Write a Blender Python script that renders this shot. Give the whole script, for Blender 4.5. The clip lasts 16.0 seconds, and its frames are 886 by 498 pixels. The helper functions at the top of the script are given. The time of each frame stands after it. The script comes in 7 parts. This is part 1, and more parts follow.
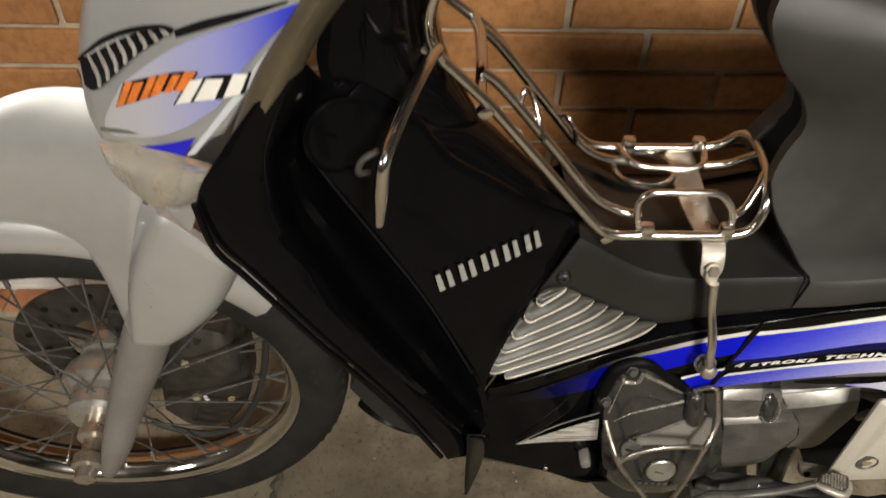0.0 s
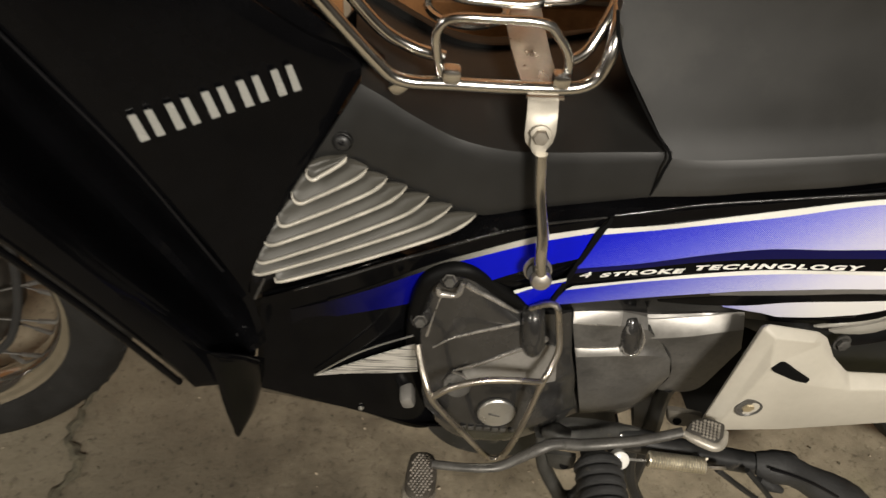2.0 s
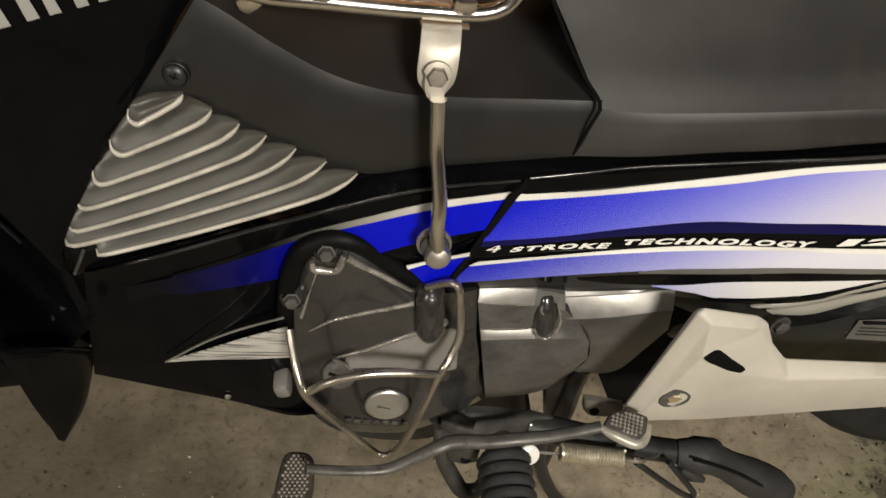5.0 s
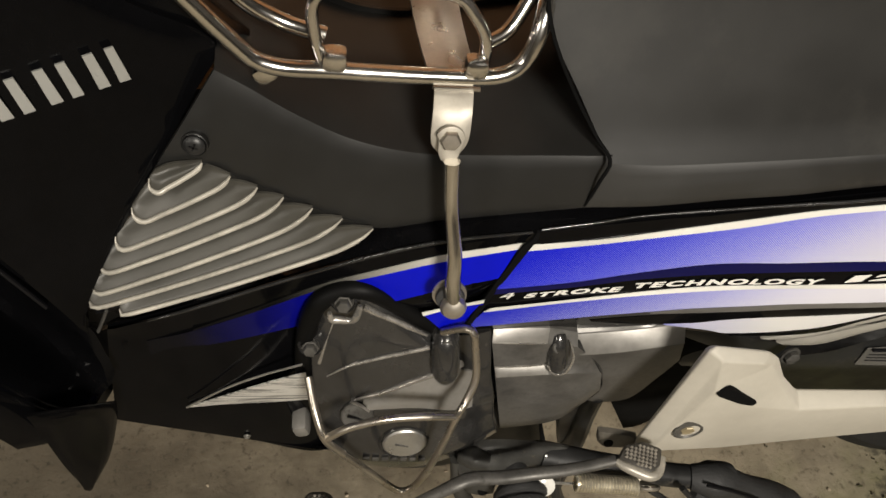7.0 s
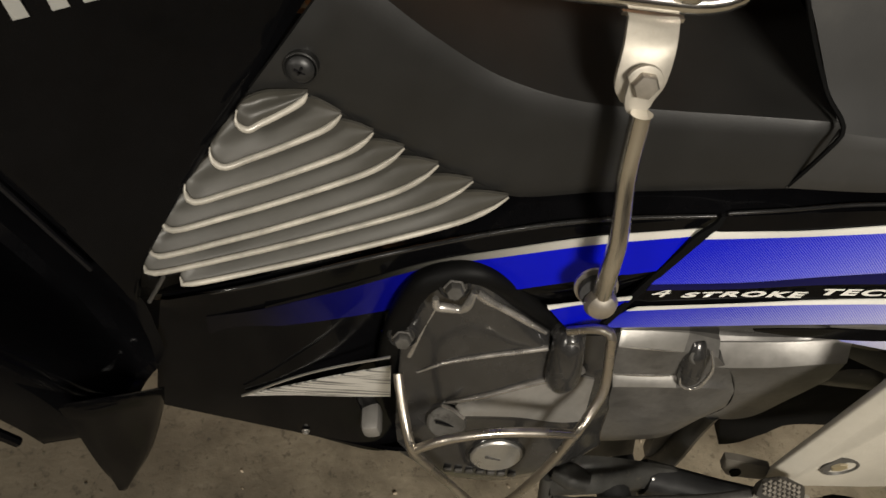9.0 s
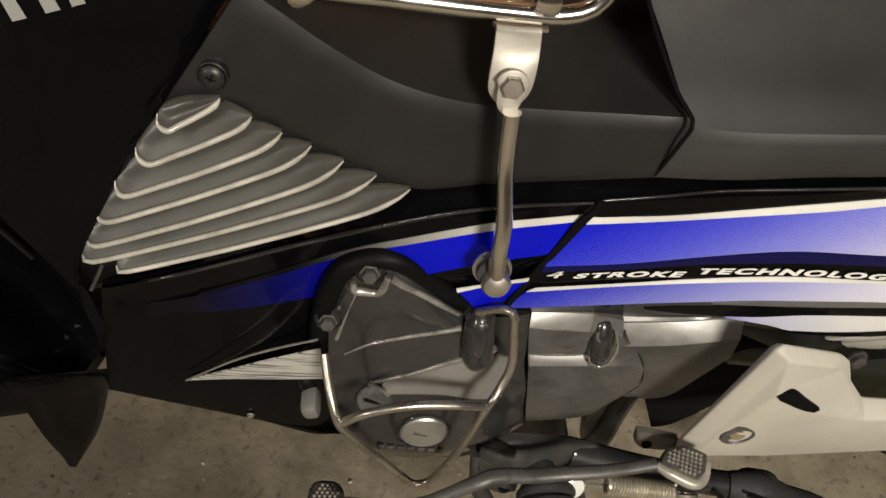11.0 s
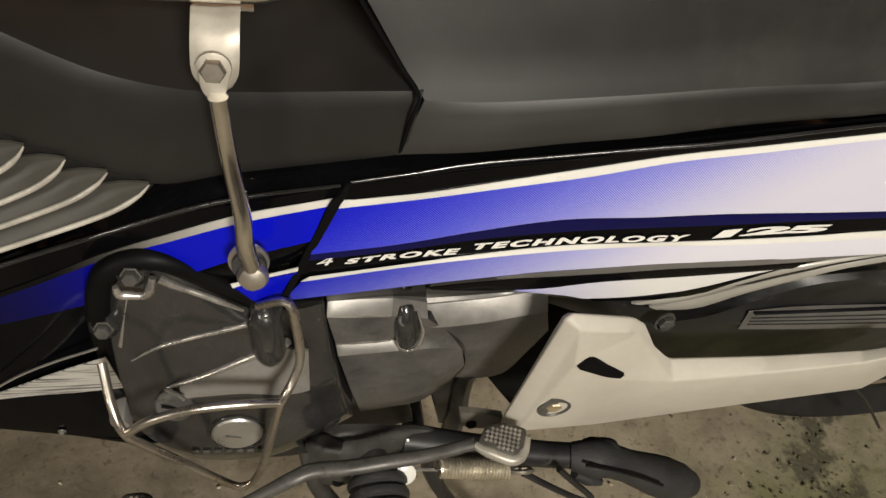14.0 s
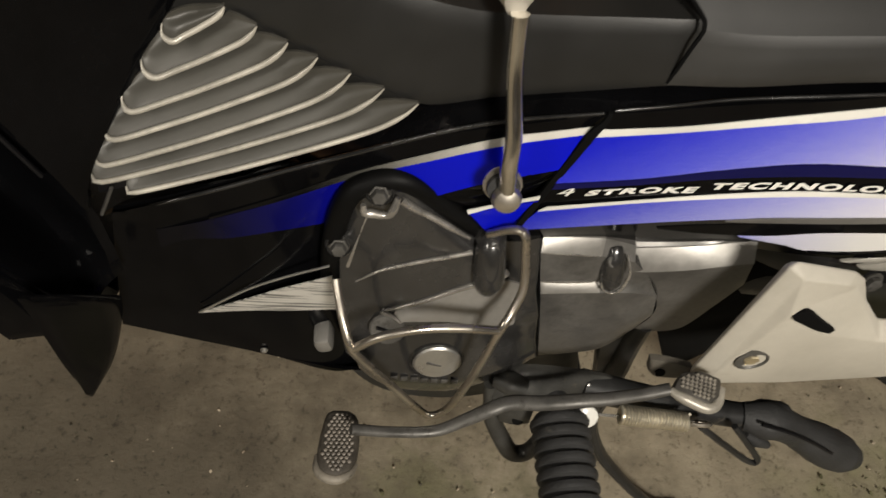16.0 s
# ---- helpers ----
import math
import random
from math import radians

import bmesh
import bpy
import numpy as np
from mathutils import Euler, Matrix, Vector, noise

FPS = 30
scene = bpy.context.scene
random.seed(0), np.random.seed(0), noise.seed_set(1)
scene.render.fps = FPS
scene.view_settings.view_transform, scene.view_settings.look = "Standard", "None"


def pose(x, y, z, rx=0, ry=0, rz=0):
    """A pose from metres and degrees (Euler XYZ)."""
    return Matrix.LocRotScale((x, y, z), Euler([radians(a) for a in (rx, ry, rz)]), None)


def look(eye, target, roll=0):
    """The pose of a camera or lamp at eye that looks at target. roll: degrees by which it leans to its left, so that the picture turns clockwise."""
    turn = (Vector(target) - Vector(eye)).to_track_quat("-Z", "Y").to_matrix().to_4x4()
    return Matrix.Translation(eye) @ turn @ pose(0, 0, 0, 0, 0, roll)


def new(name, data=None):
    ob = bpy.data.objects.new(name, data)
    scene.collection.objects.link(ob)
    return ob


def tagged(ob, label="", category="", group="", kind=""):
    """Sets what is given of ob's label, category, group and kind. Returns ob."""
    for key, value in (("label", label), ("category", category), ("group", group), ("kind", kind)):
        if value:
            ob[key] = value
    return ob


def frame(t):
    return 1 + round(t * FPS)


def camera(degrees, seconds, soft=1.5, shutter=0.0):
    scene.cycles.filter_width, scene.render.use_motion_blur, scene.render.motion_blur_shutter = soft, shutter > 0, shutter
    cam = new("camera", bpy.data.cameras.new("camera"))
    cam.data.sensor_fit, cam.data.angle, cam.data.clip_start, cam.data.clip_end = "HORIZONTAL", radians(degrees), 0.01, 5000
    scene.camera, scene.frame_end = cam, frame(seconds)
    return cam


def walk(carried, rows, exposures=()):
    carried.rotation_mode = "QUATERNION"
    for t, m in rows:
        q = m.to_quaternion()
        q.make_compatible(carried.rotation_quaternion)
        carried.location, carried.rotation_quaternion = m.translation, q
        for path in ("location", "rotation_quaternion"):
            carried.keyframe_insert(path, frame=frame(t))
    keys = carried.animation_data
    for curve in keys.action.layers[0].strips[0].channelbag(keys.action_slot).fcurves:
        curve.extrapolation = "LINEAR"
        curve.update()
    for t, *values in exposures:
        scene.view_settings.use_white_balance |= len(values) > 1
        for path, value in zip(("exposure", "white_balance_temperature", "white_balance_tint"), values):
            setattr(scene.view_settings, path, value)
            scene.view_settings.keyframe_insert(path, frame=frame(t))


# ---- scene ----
from mathutils.bvhtree import BVHTree

cam = camera(59.1, 16.0, shutter=0.5)
METRES, EYE, TILT, LEAN, TURN = 1.0, 1.035, -46.0, -0.6, 0.0
ROWS = [
    (0.0, 0.0, 0.0, 0.0, -0.0, 0.0, -0.0),
    (0.5, 0.0139, 0.0583, -0.0321, 0.87, -1.27, -0.83),
    (1.0, 0.0731, 0.1057, -0.0502, 0.78, -2.55, -1.95),
    (1.5, 0.1354, 0.1329, -0.0586, -0.06, -2.91, -2.56),
    (2.0, 0.147, 0.1781, -0.067, -2.65, -2.7, -2.1),
    (2.5, 0.1688, 0.2601, -0.0747, -5.01, -5.54, -2.9),
    (3.0, 0.2007, 0.3058, -0.0759, -5.85, -7.74, -3.67),
    (3.5, 0.2224, 0.3059, -0.0753, -7.85, -8.32, -3.17),
    (4.0, 0.2378, 0.2949, -0.0747, -9.42, -8.04, -2.97),
    (4.5, 0.2252, 0.2909, -0.0695, -9.63, -7.41, -3.14),
    (5.0, 0.1764, 0.284, -0.0559, -8.52, -6.79, -3.39),
    (7.5, 0.1621, 0.293, -0.0113, -8.52, -7.34, -1.83),
    (8.0, 0.1341, 0.3465, -0.0277, -8.38, -8.1, -3.06),
    (8.5, 0.1169, 0.3755, -0.038, -7.85, -8.66, -4.52),
    (9.0, 0.1232, 0.3814, -0.0397, -6.86, -9.14, -5.78),
    (9.5, 0.1539, 0.3791, -0.037, -5.74, -9.38, -6.9),
    (12.0, 0.1574, 0.3153, -0.047, -9.83, -7.54, -3.12),
    (12.5, 0.1686, 0.3214, -0.0417, -10.47, -7.53, -2.4),
    (13.0, 0.208, 0.3274, -0.0388, -11.43, -7.93, -1.59),
    (13.5, 0.2372, 0.329, -0.0395, -12.13, -8.41, -1.13),
    (14.0, 0.2494, 0.3308, -0.0391, -12.24, -8.85, -1.2),
    (14.5, 0.2203, 0.3246, -0.0468, -11.52, -9.36, -1.95),
    (15.0, 0.1796, 0.3177, -0.0505, -10.12, -9.69, -2.96),
    (15.5, 0.1686, 0.3183, -0.0555, -8.36, -9.96, -3.83),
    (16.0, 0.1578, 0.333, -0.0687, -7.29, -10.31, -3.92),
]
walk(cam, [(t, pose(0, 0, EYE, TILT, LEAN, TURN) @ pose(METRES * x, METRES * y, METRES * z, 90 + pitch, roll, yaw)) for t, x, y, z, yaw, pitch, roll in ROWS], [(0, 0.1), (1, 0.08), (2, 0.12), (3.5, 0.04), (5, 0.06), (7.5, 0.06), (8, 0.1), (8.5, -0.12), (9, -0.14), (9.5, -0.1), (12, 0), (16, -0.03)])

# ---------------------------------------------------------------- light
world = bpy.data.worlds.new("World")
scene.world = world
world.use_nodes = True
world.node_tree.nodes["Background"].inputs[0].default_value = (0.9, 0.85, 0.75, 1)
world.node_tree.nodes["Background"].inputs[1].default_value = 0.004


def lamp(name, kind, at, to, power, colour, size):
    data = bpy.data.lights.new(name, kind)
    data.energy, data.color = power, colour
    if kind == "AREA":
        data.shape, data.size = "DISK", size
    else:
        data.shadow_soft_size = size
    ob = new(name, data)
    ob.matrix_world = look(at, to)
    return ob


lamp("ceiling_bulb", "AREA", (0.62, -1.60, 2.24), (0.25, 0.5, 0.4), 97, (1.0, 0.93, 0.825), 0.55)
# weak fill lamp added at the left, with no fixture behind it
lamp("ceiling_tube", "AREA", (-1.75, -1.10, 1.75), (0.25, 0.45, 0.4), 15, (1.0, 0.93, 0.82), 0.5)


# ---------------------------------------------------------------- materials
def material(name):
    m = bpy.data.materials.new(name)
    m.use_nodes = True
    nt = m.node_tree
    return m, nt, nt.nodes["Principled BSDF"]


def node(nt, kind, **values):
    n = nt.nodes.new(kind)
    for k, v in values.items():
        n.inputs[k.replace("_", " ")].default_value = v
    return n


def noise_tex(nt, scale, detail=4.0, rough=0.55):
    n = node(nt, "ShaderNodeTexNoise", Scale=scale, Detail=detail, Roughness=rough)
    pos = nt.nodes.new("ShaderNodeNewGeometry")
    nt.links.new(pos.outputs["Position"], n.inputs["Vector"])
    return n


def ramp(nt, source, stops):
    r = nt.nodes.new("ShaderNodeValToRGB")
    while len(r.color_ramp.elements) < len(stops):
        r.color_ramp.elements.new(0.5)
    for e, (p, c) in zip(r.color_ramp.elements, stops):
        e.position, e.color = p, (*c, 1)
    nt.links.new(source, r.inputs[0])
    return r


def grey(v):
    return (v, v, v)


def surface(name, colour, rough=0.4, metal=0.0, vary=0.12, scale=30.0, bump=0.0, bump_scale=400.0, worn=None, worn_at=0.62, coat=0.0, rough_vary=0.1, spec=0.5):
    """A procedural surface: colour varied at two scales, uneven gloss, fine relief, and worn or dirty patches."""
    m, nt, b = material(name)
    big, small = noise_tex(nt, scale), noise_tex(nt, scale * 9, 3.0)
    mix = nt.nodes.new("ShaderNodeMath")
    mix.operation = "MULTIPLY_ADD"
    mix.inputs[1].default_value = 0.4
    nt.links.new(small.outputs["Fac"], mix.inputs[0])
    nt.links.new(big.outputs["Fac"], mix.inputs[2])
    dark, light = [c * (1 - vary) for c in colour], [min(1, c * (1 + vary)) for c in colour]
    stops = [(0.5, dark), (0.9, light)]
    col = ramp(nt, mix.outputs[0], stops)
    out = col.outputs["Color"]
    if worn:
        patch = noise_tex(nt, scale * 2.3, 8.0, 0.7)
        mask = ramp(nt, patch.outputs["Fac"], [(worn_at, grey(0)), (worn_at + 0.12, grey(1))])
        blend = nt.nodes.new("ShaderNodeMix")
        blend.data_type = "RGBA"
        nt.links.new(mask.outputs["Color"], blend.inputs[0])
        nt.links.new(out, blend.inputs[6])
        blend.inputs[7].default_value = (*worn, 1)
        out = blend.outputs[2]
    nt.links.new(out, b.inputs["Base Color"])
    rr = ramp(nt, big.outputs["Fac"], [(0.35, grey(max(0.02, rough - rough_vary))), (0.7, grey(min(1, rough + rough_vary)))])
    nt.links.new(rr.outputs["Color"], b.inputs["Roughness"])
    b.inputs["Metallic"].default_value = metal
    b.inputs["Specular IOR Level"].default_value = spec
    b.inputs["Coat Weight"].default_value = coat
    b.inputs["Coat Roughness"].default_value = 0.08
    if bump:
        fine = noise_tex(nt, bump_scale, 5.0)
        bp = node(nt, "ShaderNodeBump", Strength=bump, Distance=0.002)
        nt.links.new(fine.outputs["Fac"], bp.inputs["Height"])
        nt.links.new(bp.outputs["Normal"], b.inputs["Normal"])
    return m


def fade(name, stops, start, end, way=(1, 0, 0), rough=0.12, hatch=0.0):
    """A printed sticker whose colour runs along one direction of the world, with a fine halftone hatch."""
    m, nt, b = material(name)
    geo = nt.nodes.new("ShaderNodeNewGeometry")
    along = nt.nodes.new("ShaderNodeVectorMath")
    along.operation = "DOT_PRODUCT"
    along.inputs[1].default_value = way
    nt.links.new(geo.outputs["Position"], along.inputs[0])
    mr = nt.nodes.new("ShaderNodeMapRange")
    mr.inputs[1].default_value, mr.inputs[2].default_value = start, end
    nt.links.new(along.outputs["Value"], mr.inputs[0])
    wave = node(nt, "ShaderNodeTexWave", Scale=420.0, Distortion=0.0)
    wave.bands_direction = "DIAGONAL"
    nt.links.new(geo.outputs["Position"], wave.inputs["Vector"])
    add = nt.nodes.new("ShaderNodeMath")
    add.operation = "MULTIPLY_ADD"
    add.inputs[1].default_value = hatch
    nt.links.new(wave.outputs["Fac"], add.inputs[0])
    nt.links.new(mr.outputs[0], add.inputs[2])
    r = ramp(nt, add.outputs[0], stops)
    nt.links.new(r.outputs["Color"], b.inputs["Base Color"])
    b.inputs["Roughness"].default_value = rough
    b.inputs["Specular IOR Level"].default_value = 0.13
    return m


BLACK_GLOSS = surface("black gloss plastic", (0.0026, 0.0026, 0.003), 0.12, 0, 0.2, 25, rough_vary=0.04, worn=(0.006, 0.0056, 0.0048), worn_at=0.74, spec=0.10)
BLACK_MATTE = surface("matte black plastic", (0.0128, 0.0126, 0.0119), 0.43, 0, 0.2, 9, bump=0.05, bump_scale=1400, rough_vary=0.08, spec=0.42)
SEAT = surface("black seat vinyl", (0.0195, 0.0191, 0.0180), 0.54, 0, 0.35, 4, bump=0.04, bump_scale=1200, rough_vary=0.10, spec=0.50, worn=(0.027, 0.026, 0.0235), worn_at=0.54)
SILVER = surface("silver paint", (0.51, 0.515, 0.518), 0.32, 0.6, 0.05, 10, coat=0.5, rough_vary=0.05)
CAST = surface("cast bracket paint", (0.47, 0.44, 0.375), 0.58, 0.05, 0.06, 18, bump=0.1, bump_scale=600, worn=(0.42, 0.38, 0.30), worn_at=0.68)
CHROME = surface("chrome", (0.72, 0.70, 0.66), 0.19, 1.0, 0.08, 40, rough_vary=0.06, worn=(0.40, 0.31, 0.22), worn_at=0.68)
STEEL = surface("dull steel", (0.50, 0.46, 0.40), 0.34, 0.9, 0.15, 50, worn=(0.30, 0.24, 0.17), worn_at=0.62)
LOUVER = surface("grey louver plastic", (0.056, 0.053, 0.045), 0.50, 0.1, 0.14, 22, bump=0.04, bump_scale=1400, worn=(0.16, 0.15, 0.12), worn_at=0.70)
FIN_EDGE = surface("worn fin edge", (0.43, 0.405, 0.35), 0.38, 0.15, 0.22, 60)
ENGINE = surface("dark engine paint", (0.044, 0.043, 0.042), 0.25, 0.5, 0.30, 26, coat=0.6, bump=0.04, bump_scale=500, worn=(0.24, 0.225, 0.20), worn_at=0.69, rough_vary=0.10)
# lighter copy of the cover paint, for lamp-lit facets and the gasket lug
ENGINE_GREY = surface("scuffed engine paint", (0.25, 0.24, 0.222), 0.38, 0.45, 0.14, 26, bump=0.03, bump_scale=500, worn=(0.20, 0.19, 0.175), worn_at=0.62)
DARK_STEEL = surface("black chassis paint", (0.020, 0.020, 0.020), 0.42, 0.2, 0.3, 40, worn=(0.09, 0.08, 0.065), worn_at=0.60)
LEVER = surface("greasy steel", (0.10, 0.096, 0.088), 0.48, 0.45, 0.25, 60, worn=(0.05, 0.045, 0.04), worn_at=0.55)
RUBBER = surface("black rubber", (0.022, 0.022, 0.022), 0.62, 0, 0.2, 40, bump=0.3, bump_scale=500, worn=(0.06, 0.055, 0.045), worn_at=0.64)
TYRE = surface("tyre rubber", (0.014, 0.0135, 0.0128), 0.75, 0, 0.25, 30, bump=0.3, bump_scale=300, spec=0.25, worn=(0.05, 0.045, 0.035), worn_at=0.62)
# worn ridges, coloured brighter than the covers to carry their highlights
BEAD = surface("worn bright ridge", (0.42, 0.40, 0.37), 0.27, 0.75, 0.3, 60, worn=(0.12, 0.115, 0.11), worn_at=0.64)
GUARD = surface("dull guard chrome", (0.50, 0.46, 0.40), 0.30, 0.95, 0.1, 40, worn=(0.28, 0.22, 0.16), worn_at=0.62)
RIM_BLACK = surface("black cover rim", (0.003, 0.003, 0.003), 0.5, 0, 0.2, 30, spec=0.12)
RIM = surface("polished rim", (0.66, 0.64, 0.60), 0.13, 1.0, 0.08, 40, rough_vary=0.03, worn=(0.34, 0.25, 0.16), worn_at=0.72)
FLAT_STEEL = surface("matte plated steel", (0.41, 0.38, 0.325), 0.50, 0.55, 0.12, 50, worn=(0.36, 0.31, 0.24), worn_at=0.64)
SHEEN_PAINT = surface("bronze sheen plastic", (0.13, 0.11, 0.07), 0.30, 0.5, 0.2, 12)
SPRING = surface("zinc spring", (0.80, 0.74, 0.60), 0.38, 0.9, 0.1, 60)
ALLOY = surface("dull alloy", (0.52, 0.51, 0.48), 0.36, 0.85, 0.12, 40, worn=(0.3, 0.27, 0.2), worn_at=0.66)
DISC = surface("rusty brake steel", (0.055, 0.05, 0.043), 0.5, 0.6, 0.3, 60, worn=(0.16, 0.12, 0.07), worn_at=0.62)
WHITE = surface("white sticker", (0.74, 0.73, 0.68), 0.22, 0, 0.04, 20, coat=0.3)
GREY_LABEL = surface("grey label", (0.12, 0.115, 0.105), 0.4, 0, 0.15, 60)
# black of open gaps, slots and holes, and of one shaded engine recess
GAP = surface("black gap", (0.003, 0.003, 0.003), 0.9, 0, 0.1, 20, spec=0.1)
# print black, also used to darken recesses behind fins and covers
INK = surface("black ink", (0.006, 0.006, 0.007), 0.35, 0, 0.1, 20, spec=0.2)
NAVY = surface("navy sticker", (0.004, 0.004, 0.050), 0.2, 0, 0.06, 20, spec=0.2)
MARK_GREY = surface("pale emblem", (0.36, 0.36, 0.34), 0.3, 0.3, 0.06, 30)
ORANGE = surface("orange emblem", (0.62, 0.17, 0.035), 0.3, 0, 0.15, 60)
GOLD = surface("yellowish nickel", (0.62, 0.53, 0.36), 0.3, 0.8, 0.1, 50)
BLUE_FRONT = fade("front blue sticker", [(0.0, (0.0034, 0.0034, 0.0036)), (0.18, (0.0032, 0.0032, 0.007)), (0.50, (0.003, 0.003, 0.075)), (0.82, (0.003, 0.004, 0.29)), (1.0, (0.003, 0.006, 0.47))], 0.080, 0.216, hatch=0.12)
BLUE_REAR = fade("rear blue sticker", [(0.0, (0.003, 0.006, 0.47)), (0.22, (0.005, 0.010, 0.49)), (0.55, (0.13, 0.14, 0.62)), (0.8, (0.36, 0.36, 0.66)), (1.0, (0.58, 0.57, 0.66))], -0.372, -0.150, (1, 0, -1.4), hatch=0.30)
BLUE_LOW = fade("lower blue sticker", [(0.0, (0.004, 0.008, 0.46)), (0.22, (0.010, 0.016, 0.49)), (0.6, (0.26, 0.27, 0.64)), (1.0, (0.62, 0.61, 0.67))], -0.330, -0.130, (1, 0, -1.4), hatch=0.26)
EDGE_BLACK = surface("polished black rim", (0.012, 0.012, 0.012), 0.22, 0, 0.1, 20, spec=0.9)
FRONT_LINE = fade("front pinstripe", [(0.0, (0.0026, 0.0026, 0.003)), (0.25, (0.004, 0.004, 0.004)), (0.45, (0.07, 0.068, 0.06)), (0.7, (0.30, 0.29, 0.26)), (1.0, (0.62, 0.60, 0.55))], 0.130, 0.26, hatch=0.12)
COWL_FADE = fade("cowl sticker", [(0.0, (0.36, 0.355, 0.345)), (0.35, (0.36, 0.36, 0.41)), (0.72, (0.24, 0.25, 0.52)), (1.0, (0.03, 0.04, 0.46))], -0.23, -0.075, hatch=0.06)


def streaked(name, light, dark, stretch, turn):
    """Brushed foil: long streaks along one direction."""
    m, nt, b = material(name)
    geo = nt.nodes.new("ShaderNodeNewGeometry")
    place = nt.nodes.new("ShaderNodeMapping")
    place.inputs["Rotation"].default_value = (0, radians(turn), 0)
    place.inputs["Scale"].default_value = stretch
    nt.links.new(geo.outputs["Position"], place.inputs["Vector"])
    n = node(nt, "ShaderNodeTexNoise", Scale=1.0, Detail=3.0, Roughness=0.6)
    nt.links.new(place.outputs[0], n.inputs["Vector"])
    col = ramp(nt, n.outputs["Fac"], [(0.38, dark), (0.50, light)])
    nt.links.new(col.outputs["Color"], b.inputs["Base Color"])
    b.inputs["Metallic"].default_value = 0.55
    b.inputs["Roughness"].default_value = 0.3
    return m


PALE_BLUE = surface("pale blue sticker", (0.50, 0.52, 0.56), 0.3, 0, 0.05, 30)
SILVER_WEDGE = streaked("brushed silver sticker", (0.85, 0.83, 0.78), (0.20, 0.195, 0.185), (22, 60, 520), 6)


def brick_material():
    m, nt, b = material("orange brick")
    info = nt.nodes.new("ShaderNodeObjectInfo")
    tone = ramp(nt, info.outputs["Random"], [(0.0, (0.31, 0.142, 0.052)), (0.5, (0.385, 0.178, 0.064)), (1.0, (0.445, 0.216, 0.082))])
    spots = noise_tex(nt, 60, 8, 0.7)
    dark = ramp(nt, spots.outputs["Fac"], [(0.35, (0.62, 0.58, 0.55)), (0.6, (1, 1, 1))])
    mul = nt.nodes.new("ShaderNodeMix")
    mul.data_type, mul.blend_type = "RGBA", "MULTIPLY"
    mul.inputs[0].default_value = 0.8
    nt.links.new(tone.outputs["Color"], mul.inputs[6])
    nt.links.new(dark.outputs["Color"], mul.inputs[7])
    nt.links.new(mul.outputs[2], b.inputs["Base Color"])
    b.inputs["Roughness"].default_value = 0.7
    fine = noise_tex(nt, 160, 6)
    bp = node(nt, "ShaderNodeBump", Strength=0.4, Distance=0.002)
    nt.links.new(fine.outputs["Fac"], bp.inputs["Height"])
    nt.links.new(bp.outputs["Normal"], b.inputs["Normal"])
    return m


